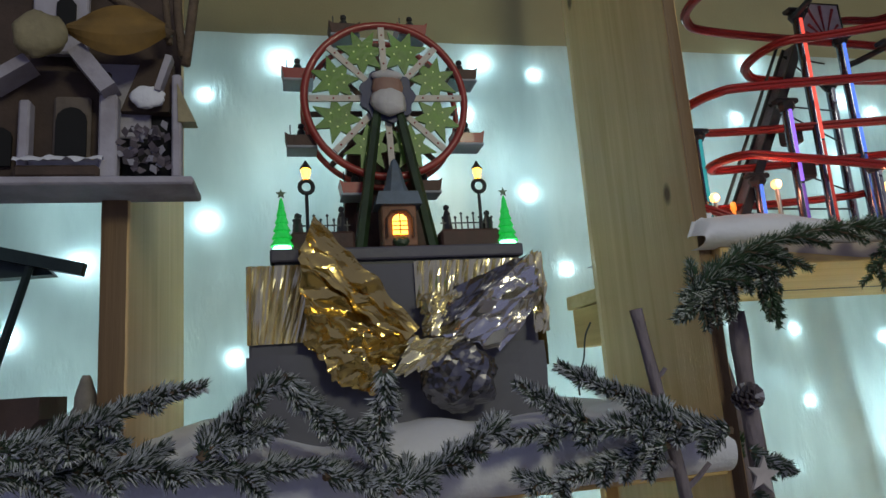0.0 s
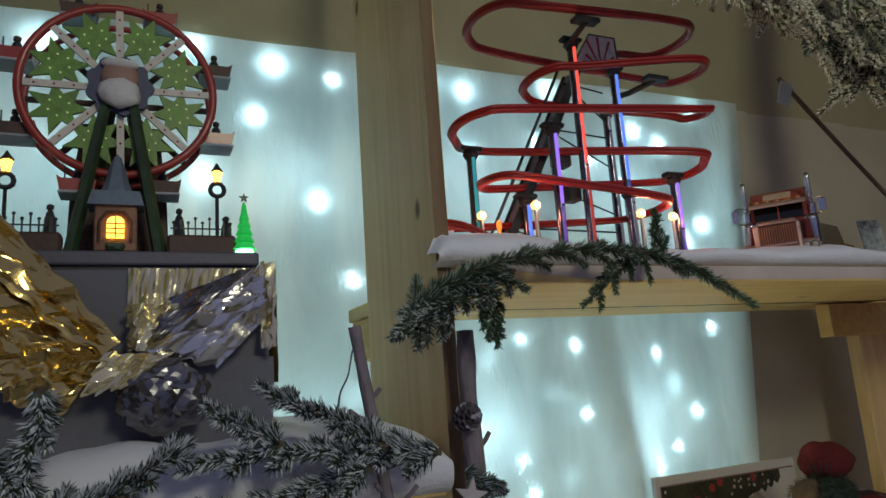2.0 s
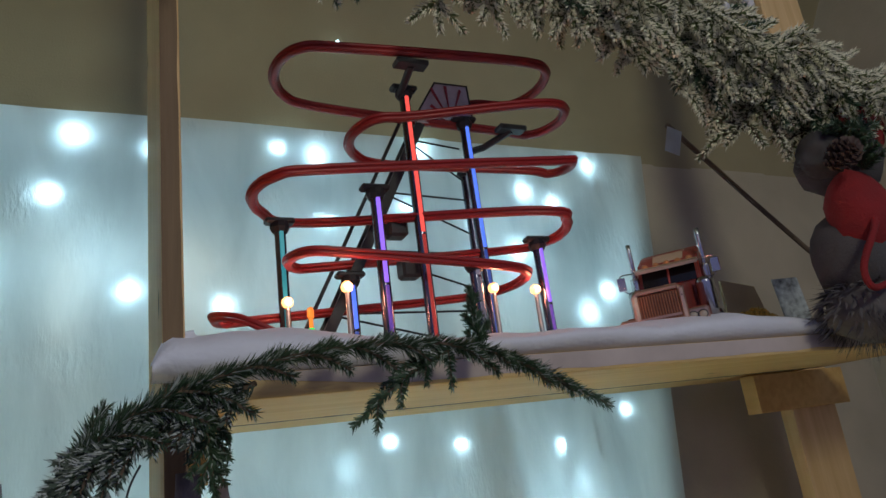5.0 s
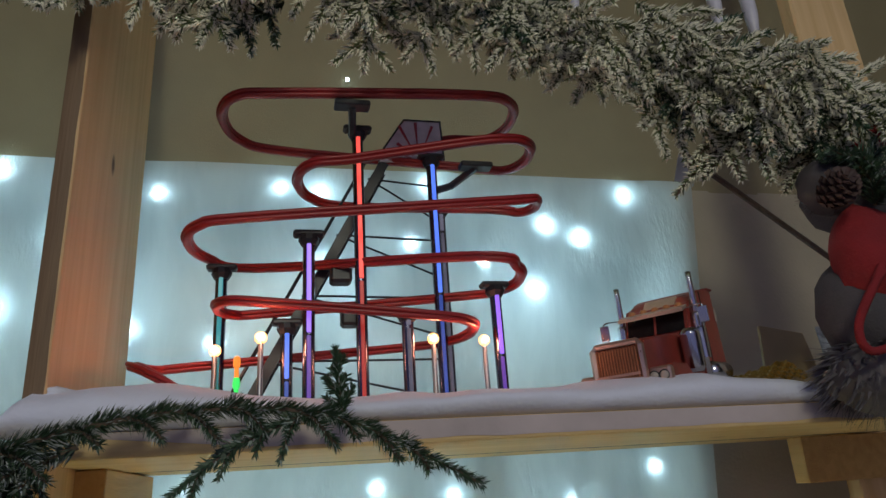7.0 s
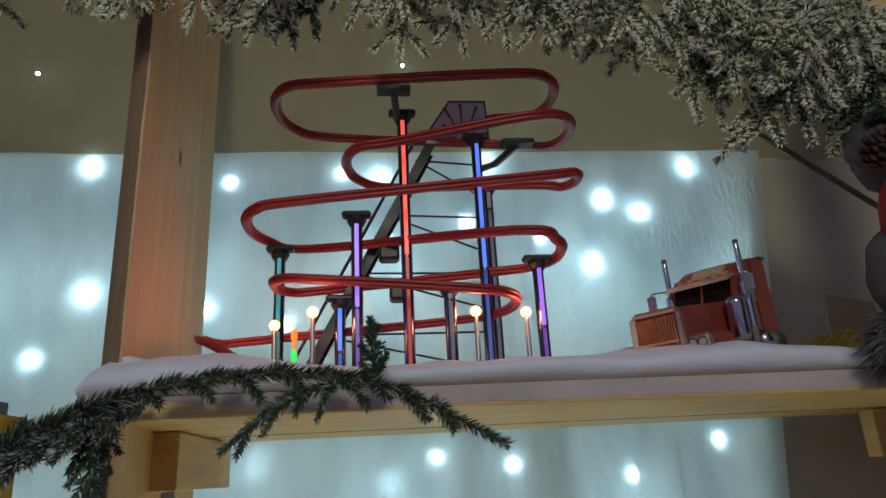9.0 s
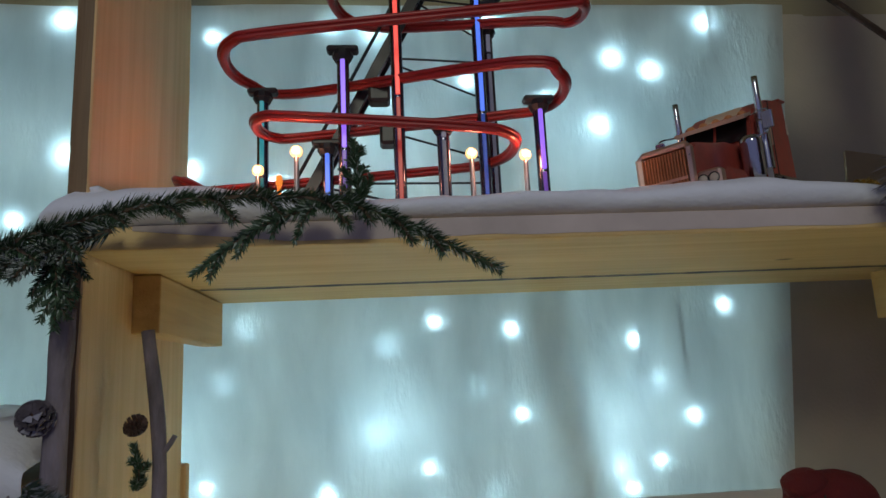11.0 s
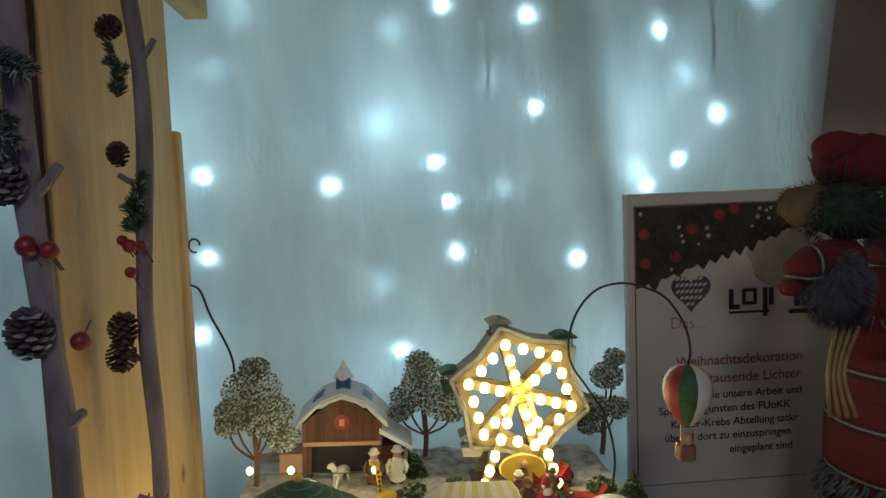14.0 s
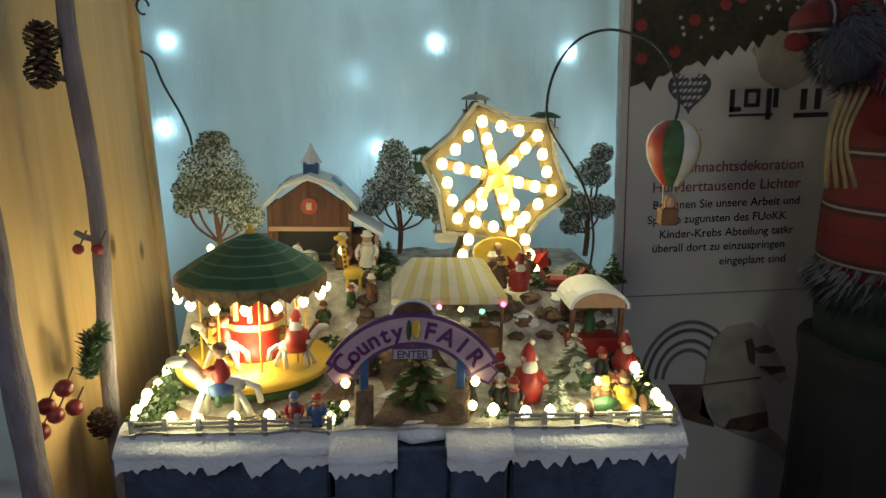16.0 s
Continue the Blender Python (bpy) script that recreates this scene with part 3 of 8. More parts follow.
def coaster():
    DARK_CHROME = mat("dark_chrome", (0.16, 0.16, 0.21), 0.2, 1.0, var=0.1, scale=40, bump=0.02)
    th = thing("marble_coaster", Matrix(), "red looping toy coaster on glowing chrome columns in the snow", "toy coaster")
    pts = [(1.075, 1.085, 2.150)]
    for i, (x, z, y_in, y_out) in enumerate(TURNS):
        s = 1 if i % 2 == 0 else -1
        ym, dy = (y_in + y_out) / 2, abs(y_in - y_out) / 2
        prev = TURNS[i - 1][1] if i else z + 0.01
        nxt = TURNS[i + 1][1] if i < len(TURNS) - 1 else z - 0.03
        r = max(dy, 0.05)
        pts += [(x - s * r * 1.25, y_in, z + (prev - z) * 0.22), (x - s * r * 0.3, ym + (y_in - ym) * 0.8, z + (prev - z) * 0.07), (x, ym, z),
                (x - s * r * 0.3, ym + (y_out - ym) * 0.8, z - (z - nxt) * 0.07), (x - s * r * 1.25, y_out, z - (z - nxt) * 0.22)]
    x, z = TURNS[-1][:2]
    pts[-2:] = [(x + 0.014, 0.978, z - 0.010), (x + 0.040, 0.955, z - 0.026), (x + 0.085, 0.945, z - 0.055)]
    line = spline(pts, 7)
    for side, nm in ((-1, "rail"), (1, "rail")):
        off = []
        for i, p in enumerate(line):
            d = line[min(i + 1, len(line) - 1)] - line[max(i - 1, 0)]
            n = Vector((-d.y, d.x, 0)).normalized()
            off.append(p + n * 0.0052 * side + Vector((0, 0, 0.003)))
        part(nm, tube(off, 0.0035, 6), RED_TRACK, th, smooth=True)
    bed = bmesh.new()
    rows = []
    for i, p in enumerate(line):
        d = line[min(i + 1, len(line) - 1)] - line[max(i - 1, 0)]
        n = Vector((-d.y, d.x, 0)).normalized()
        rows.append([bed.verts.new(p + n * 0.007 + Vector((0, 0, -0.001))), bed.verts.new(p + n * 0.004 + Vector((0, 0, -0.006))),
                     bed.verts.new(p - n * 0.004 + Vector((0, 0, -0.006))), bed.verts.new(p - n * 0.007 + Vector((0, 0, -0.001)))])
    for a, b in zip(rows, rows[1:]):
        for k in range(4):
            bed.faces.new((a[k], a[(k + 1) % 4], b[(k + 1) % 4], b[k]))
    part("track_bed", bed, RED_TRACK, th, "red plastic trough", True)
    tints = {"blue": (0.10, 0.22, 1.0), "violet": (0.32, 0.16, 1.0), "green": (0.05, 0.9, 0.25), "red": (1.0, 0.10, 0.08), "teal": (0.05, 0.5, 0.6), "steel": (0.25, 0.25, 0.35)}
    cols = [(0.757, 1.072, 1.930, "teal"), (0.880, 0.990, 1.955, "violet"), (0.955, 1.010, 2.140, "red"), (1.080, 1.050, 2.118, "blue"), (1.154, 1.003, 1.884, "violet"),
            (0.852, 1.055, 1.842, "blue"), (1.012, 0.965, 1.838, "steel"), (1.107, 1.120, 2.060, "steel")]
    for x, y, top, tint in cols:
        z0 = 1.715
        c = part("column", lathe([(0.0085, z0), (0.0085, top)], 14, at=(x, y, 0)), DARK_CHROME, th, "dark chrome tube with a coloured glow", True)
        strip = bmesh.new()
        low = top - (top - z0) * (0.55 if tint != "steel" else 0.1)
        box(x - 0.0032, x + 0.0032, y - 0.0105, y - 0.0075, low, top - 0.004, 0.001, strip)
        part("light_strip", strip, glow("strip_" + tint, tints[tint], 1.0 if tint not in ("steel", "teal") else 0.4, 0.0), c)
        low2 = bmesh.new()
        box(x - 0.0028, x + 0.0028, y - 0.0102, y - 0.0075, z0, low - 0.004, 0.001, low2)
        part("light_strip", low2, glow("dim_strip_" + tint, tints[tint], 0.22, 0.0), c)
        cap = lathe([(0.0, 0.010), (0.013, 0.010), (0.015, 0.002), (0.0105, -0.006), (0.0, -0.006)], 10, at=(x, y, top))
        part("collar", cap, BLACK, c)
        if tint != "steel":
            box(x - 0.022, x + 0.022, y - 0.010, y + 0.010, top + 0.008, top + 0.017, 0.003, cap2 := bmesh.new())
            part("track_clip", cap2, BLACK, c, "black clip under the track")
    # chain lift
    a, b = Vector((0.80, 1.085, 1.74)), Vector((1.005, 1.085, 2.125))
    n = (b - a).normalized().cross(Vector((0, 1, 0)))
    for dy in (-0.020, 0.020):
        o = Vector((0, dy, 0))
        q = prism([((p + n * k).x, (p + n * k).z) for p, k in ((a, -0.008), (b, -0.008), (b, 0.008), (a, 0.008))], 1.085 + dy - 0.002, 1.085 + dy + 0.002)
        part("lift_side", q, BLACK, th, "black side of the lift ramp")
    part("lift_belt", prism([((p + n * k).x, (p + n * k).z) for p, k in ((a, -0.002), (b, -0.002), (b, 0.003), (a, 0.003))], 1.066, 1.104), mat("violet_grey_belt", (0.22, 0.17, 0.22), 0.5, var=0.3, scale=160, bump=0.3), th)
    for i in range(7):
        p = a.lerp(b, 0.15 + 0.13 * i) + n * 0.012
        for q in ((1.10, 1.115, p.z - 0.06), (1.10, 1.115, p.z + 0.004)):
            if i % 2 == 0:
                part("brace", tube([p, q], 0.0018, 5), BLACK, th)
    part("lift_rod", tube([a + n * 0.03, b + n * 0.03], 0.003, 6), BLACK, th, "thin black rod under the lift")
    for x, z in ((0.915, 1.93), (0.93, 1.865)):
        part("motor_box", box(x - 0.002, x + 0.03, 1.03, 1.06, z - 0.02, z + 0.012, 0.004), BLACK, th)
    # arms that hold the upper loops
    for p, q in (((0.955, 1.01, 2.125), (0.94, 0.94, 2.15)), ((1.083, 1.05, 2.07), (1.14, 1.00, 2.09))):
        arm = tube([p, ((p[0] + q[0]) / 2, p[1], q[2] - 0.01), q], 0.006, 6)
        box(q[0] - 0.026, q[0] + 0.026, q[1] - 0.012, q[1] + 0.012, q[2] - 0.002, q[2] + 0.007, 0.002, arm)
        part("support_arm", arm, BLACK, th)
    # fan-shaped sign at the top
    sg = prism([(0.995, 2.125), (1.005, 2.150), (1.040, 2.205), (1.103, 2.205), (1.106, 2.125)], 1.062, 1.066)
    s = part("sign_panel", sg, mat("pale_sign", (0.78, 0.70, 0.72), 0.5, var=0.15, scale=60), th, "pale sign panel with red sunburst stripes")
    rays = bmesh.new()
    for i in range(7):
        ang = radians(20 + 24 * i)
        c0 = Vector((1.062, 0, 2.130))
        ln = 0.070 if 50 < math.degrees(ang) < 140 else 0.046
        d = Vector((math.cos(ang), 0, math.sin(ang)))
        w = Vector((-d.z, 0, d.x))
        vs = [c0 + d * 0.012, c0 + d * ln - w * 0.0024, c0 + d * ln + w * 0.0024]
        if all(0.997 < v.x < 1.104 and v.z < 2.204 for v in vs):
            prism([(v.x, v.z) for v in vs], 1.0592, 1.0618, rays)
    part("sunburst", rays, mat("sign_red", (0.45, 0.06, 0.07), 0.5), s, "red sunburst stripes")
    part("panel_frame", tube([(0.995, 1.061, 2.125), (1.005, 1.061, 2.150), (1.040, 1.061, 2.205), (1.103, 1.061, 2.205), (1.106, 1.061, 2.125)], 0.0018, 5), BLACK, s)
    return th


coaster()


def globe_lamp(x, y, z, group="lamps round the coaster"):
    th = thing("globe_lamp", pose(x, y, 1.72), "small warm globe lamp on a grey pole in the snow", "lamp", group)
    part("pole", lathe([(0.006, 0), (0.004, 0.006), (0.0032, z - 1.72)], 8), GREY_METAL, th, smooth=True)
    part("globe", ball((0, 0, z - 1.72 + 0.007), 0.0085), GLOBE, th, "glowing warm globe", True)
    point_lamp("globe_light", (x, y - 0.012, z + 0.007), 0.15, (1.0, 0.36, 0.20), 0.008)
    return th


GLOBE = glow("warm_globe", (1.0, 0.47, 0.13), 2.3)
for gx, gy, gz in ((0.755, 1.045, 1.806), (0.818, 0.970, 1.807), (1.052, 0.988, 1.806), (1.127, 0.989, 1.803)):
    globe_lamp(gx, gy, gz)
for i, (x, z) in enumerate(((0.785, 1.768), (0.785, 1.797))):
    bm = lathe([(0, 0.008), (0.004, 0.006), (0.005, 0.0), (0.0045, -0.008), (0.003, -0.009), (0.003, -0.03), (0, -0.03)], 8)
    ob = part("signal_light", bm, glow("signal_" + str(i), ((0.05, 0.9, 0.15), (1.0, 0.28, 0.04))[i], 0.9, 0.0), None, "small glowing signal light beside the track")
    ob.location = (x, 1.04, z)
    tagged(ob, category="lamp")


def truck():
    """A model lorry tractor, nose towards -x of its own axes."""
    red = mat("truck_red", (0.42, 0.07, 0.05), 0.4, var=0.25, scale=40, bump=0.08, coat=0.25)
    dark = mat("dark_glass", (0.01, 0.01, 0.012), 0.08, bump=0)
    # Rosy and orange tones put the globe lamps' warm light into the chrome.
    rosy = mat("chrome_rosy_lit", (0.75, 0.50, 0.40), 0.3, 0.8)
    lit_bars = mat("grille_bars_lit", (0.62, 0.30, 0.16), 0.35, 0.7, var=0.2, scale=60)
    amber = mat("amber_lens", (0.62, 0.26, 0.10), 0.3, bump=0)
    lens = mat("lens", (0.55, 0.46, 0.38), 0.15, bump=0)
    th = thing("toy_truck", pose(1.413, 0.994, 1.742, 0, -4, 36) @ Matrix.Diagonal((1, 1, 0.92, 1)), "dark red model lorry with chrome stacks standing in snow", "toy truck")
    hood = prism([(-0.150, -0.03), (-0.153, 0.050), (-0.142, 0.060), (-0.060, 0.070), (-0.005, 0.074), (-0.005, -0.03)], -0.035, 0.035)
    bmesh.ops.bevel(hood, geom=hood.edges[:], offset=0.004, segments=2, affect="EDGES")
    part("hood", hood, red, th)
    cab = prism([(-0.012, -0.03), (-0.012, 0.074), (-0.002, 0.116), (0.012, 0.124), (0.030, 0.140), (0.055, 0.150), (0.095, 0.154), (0.110, 0.154), (0.122, -0.03)], -0.052, 0.052)
    bmesh.ops.bevel(cab, geom=cab.edges[:], offset=0.004, segments=2, affect="EDGES")
    cb = part("cab", cab, red, th)
    part("cab_seam", box(0.0535, 0.0545, -0.0532, 0.0532, -0.02, 0.146), BLACK, cb, "dark panel seam")
    part("roof_rim", box(0.092, 0.114, -0.0545, 0.0545, 0.1525, 0.1565, 0.0012), red, cb)
    part("rear_light", box(0.104, 0.108, -0.0545, -0.0525, 0.098, 0.118, 0.0005), mat("pale_marker", (0.6, 0.5, 0.45), 0.4), cb, "pale side marker")
    part("windscreen", prism([(-0.0150, 0.078), (-0.0060, 0.112), (-0.0040, 0.112), (-0.0125, 0.078)], -0.045, 0.045), dark, th, "dark windscreen")
    part("screen_pillar", prism([(-0.0165, 0.076), (-0.0070, 0.114), (-0.0058, 0.114), (-0.0152, 0.076)], -0.0016, 0.0016), red, th)
    part("sun_visor", prism([(-0.026, 0.106), (-0.006, 0.115), (-0.005, 0.119), (-0.026, 0.112)], -0.052, 0.052), mat("pale_visor", (0.60, 0.44, 0.34), 0.35, 0.5), th, "bright sun visor")
    part("roof_sign", prism([(0.013, 0.126), (0.029, 0.142), (0.033, 0.138), (0.017, 0.122)], -0.026, 0.026), mat("cream_sign", (0.66, 0.50, 0.36), 0.5), th, "cream roof sign")
    for i in range(5):
        part("roof_light", ball((-0.001, -0.038 + 0.019 * i, 0.121), 0.0056, scale=(1.2, 1, 0.9), sub=2), amber, th, smooth=True)
    # Grille and bars carry the same orange lamplight in their colour.
    g = part("grille", box(-0.158, -0.151, -0.031, 0.031, -0.024, 0.050, 0.003), mat("grille_orange_lit", (0.26, 0.09, 0.045), 0.5), th)
    for i in range(15):
        part("grille_bar", box(-0.1605, -0.1575, -0.0295 + 0.0041 * i, -0.0277 + 0.0041 * i, -0.02, 0.048), lit_bars, g)
    part("grille_crossbar", box(-0.1622, -0.1606, -0.031, 0.031, 0.008, 0.012), rosy, g)
    part("grille_frame", tube([(-0.157, -0.035, -0.03), (-0.157, -0.035, 0.050), (-0.154, -0.030, 0.056), (-0.154, 0.030, 0.056), (-0.157, 0.035, 0.050), (-0.157, 0.035, -0.03)], 0.0050, 6), rosy, g, "chrome grille surround")
    for s in (-1, 1):
        lo, hi = sorted((s * 0.036, s * 0.060))
        part("fender", prism([(-0.140, -0.03), (-0.137, 0.006), (-0.118, 0.020), (-0.072, 0.020), (-0.048, -0.004), (-0.045, -0.03)], lo, hi), red, th)
        hl = part("headlight_box", box(-0.150, -0.134, s * 0.051 - 0.015, s * 0.051 + 0.015, -0.010, 0.016, 0.003), rosy, th)
        for k in (-1, 1):
            part("headlight", ball((-0.150, s * 0.051 + k * 0.007, 0.003), 0.0068, scale=(0.5, 1, 1), sub=2), lens, hl, smooth=True)
            part("headlight_ring", tube([(-0.1515, s * 0.051 + k * 0.007 + 0.0068 * math.cos(a), 0.003 + 0.0068 * math.sin(a)) for a in [6.283 * q / 12 for q in range(12)]], 0.0008, 4, close=True), BLACK, hl)
        part("exhaust_pipe", tube([(0.004, s * 0.060, -0.02), (0.004, s * 0.060, 0.162), (0.005, s * 0.060, 0.172)], [0.0056, 0.0044, 0.0044], 10), CHROME, th, "chrome exhaust stack", True)
        part("heat_shield", lathe([(0.0085, 0.030), (0.0088, 0.034), (0.0088, 0.100), (0.0085, 0.104), (0.0055, 0.105)], 10, at=(0.004, s * 0.060, 0)), CHROME, th, "chrome heat shield", True)
        part("air_cleaner", lathe([(0.0, 0.078), (0.010, 0.076), (0.0140, 0.070), (0.0145, 0.066), (0.0140, 0.064), (0.0140, 0.016), (0.010, 0.008), (0, 0.008)], 14, at=(-0.030, s * 0.056, 0)), CHROME, th, "chrome air cleaner drum", True)
        wd = part("side_window", box(0.010, 0.042, s * 0.0520 - 0.001, s * 0.0530 + 0.001, 0.076, 0.110, 0.0005), dark, th)
        part("window_frame", tube([(0.008, s * 0.0545, 0.074), (0.008, s * 0.0545, 0.112), (0.044, s * 0.0545, 0.112), (0.044, s * 0.0545, 0.074)], 0.0016, 5, close=True), rosy, wd)
        mir = tube(spline([(-0.010, s * 0.052, 0.112), (-0.020, s * 0.078, 0.112), (-0.022, s * 0.080, 0.096), (-0.018, s * 0.074, 0.078), (-0.010, s * 0.052, 0.080)], 4), 0.0013, 5)
        box(-0.0245, -0.0195, s * 0.079 - 0.007, s * 0.079 + 0.007, 0.082, 0.108, 0.001, mir)
        part("mirror", mir, CHROME, th, "chrome wing mirror")
        part("fuel_tank", lathe([(0, -0.03), (0.018, -0.03), (0.018, 0.03), (0, 0.03)], 12), CHROME, th, smooth=True).matrix_local = pose(0.06, s * 0.050, 0.010, 0, 90, 0)
    part("bumper", box(-0.168, -0.156, -0.064, 0.064, -0.042, -0.018, 0.003), CHROME, th)
    part("trailer_bed", box(0.122, 0.19, -0.030, 0.030, 0.0, 0.016, 0.003), BLACK, th, "black chassis behind the cab")
    return th


truck()
foil_sheet = part("foil_scrap", sheet(lambda u, v: (1.545 + 0.115 * u, 0.985 + 0.05 * v, 1.738 + 0.030 * v * (0.3 + u) + 0.006 * abs(((u * 1.3 + v * 0.8) * 3.2) % 1 * 2 - 1)), 26, 10), GOLD)
tagged(foil_sheet, "crumpled scrap of gold foil lying on the snow", "foil")

fir_branch("fir_branch", [(0.500, 0.775, 1.602), (0.548, 0.775, 1.648), (0.62, 0.78, 1.678), (0.72, 0.775, 1.697), (0.82, 0.775, 1.700), (0.90, 0.77, 1.688), (0.97, 0.762, 1.655), (1.040, 0.757, 1.616)],
           NEEDLE, 0.022, 0.075, "green fir branch with a dusting of white along the shelf front", 11, per_m=4200, sides=22, droop=0.6, twig_r=0.0035, width=0.0007, frosted=0.18)
fir_branch("fir_branch", [(0.86, 0.775, 1.690), (0.80, 0.765, 1.662), (0.745, 0.765, 1.622)], NEEDLE, 0.015, 0.04, "green fir twig hanging from the shelf front", 12, per_m=2600, sides=7, droop=0.8)
fir_branch("fir_branch", [(0.60, 0.79, 1.67), (0.615, 0.775, 1.625), (0.618, 0.77, 1.575)], NEEDLE, 0.015, 0.04, "green fir twig hanging from the shelf front", 13, per_m=3000, sides=9, droop=0.8)
fir_branch("fir_sprig", [(0.905, 0.785, 1.688), (0.903, 0.785, 1.725), (0.899, 0.783, 1.760)], NEEDLE, 0.015, 0.024, "upright green fir sprig stuck in the snow", 14, per_m=4200, sides=6, droop=-0.6)
fir_branch("fir_branch", [(0.66, 0.785, 1.672), (0.58, 0.77, 1.642), (0.53, 0.765, 1.618), (0.488, 0.765, 1.590)], FIR_DARK, 0.020, 0.06, "bushy frosted fir branch end hanging over the upright plank", 15, per_m=3400, sides=16, droop=0.7, twig_r=0.003, frosted=0.4)


# ---- left compartment: foil-wrapped box, lit wheel, greenery, bird house ----
def crumple(fn, nu, nv, amp, freq, seed, bm=None, mi=0):
    def at(u, v):
        p = Vector(fn(u, v))
        q = Vector((p.x * freq, p.z * freq, seed))
        n = noise.cell_vector(q * 1.3)
        return (p.x + amp * 0.5 * noise.noise(q * 1.7), p.y - amp * abs(noise.noise(q)) * 1.6 - amp * 0.6 * noise.noise(q * 2.9) - 0.15 * amp * n.x, p.z + amp * 0.4 * noise.noise(q * 2.1))
    return sheet(at, nu, nv, bm, mi)


def bilinear(a, b, c, d):
    a, b, c, d = (Vector(p) for p in (a, b, c, d))
    return lambda u, v: a * (1 - u) * (1 - v) + b * u * (1 - v) + c * u * v + d * (1 - u) * v


def pleats(x0, x1, z0, z1, y, count, lean, depth):
    def at(u, v):
        k = (u + 0.035 * noise.noise(Vector((u * 7, 3, 1)))) * count
        t = k - math.floor(k)
        return (x0 + (x1 - x0) * u + lean * v * u, y - depth * (1 - abs(2 * t - 1)) - 0.002 * noise.noise(Vector((u * 20, v * 3, 2))), z0 + (z1 - z0) * v)
    return sheet(at, count * 4, 6)


def creased(corners, nu, nv, amp, seed, main, spread=32):
    """Thin foil crushed into straight sharp creases that run mostly one way."""
    rng = random.Random(seed)
    fn = bilinear(*corners)
    waves = []
    for k in range(4):
        a = radians(main + 90 + rng.gauss(0, spread))
        waves.append((math.cos(a), math.sin(a), rng.uniform(0.022, 0.075), rng.random(), rng.uniform(0.4, 1.0)))

    def at(u, v):
        p = Vector(fn(u, v))
        wx = p.x + 0.010 * noise.noise(Vector((p.x * 22, p.z * 22, seed)))
        wz = p.z + 0.010 * noise.noise(Vector((p.x * 22, p.z * 22, seed + 9)))
        y = 0.0
        for ca, sa, period, phase, weight in waves:
            y += weight * period * abs(((wx * ca + wz * sa) / period + phase) % 1 * 2 - 1)
        edge = 0.006 * noise.noise(Vector((u * 6, v * 6, seed + 3)))
        return (p.x + edge, p.y - amp * y, p.z + edge)
    return sheet(at, nu, nv)


mat("dark_silver_foil", (0.26, 0.25, 0.26), 0.2, 0.9, var=0.2, scale=30, bump=0.1, bscale=50)


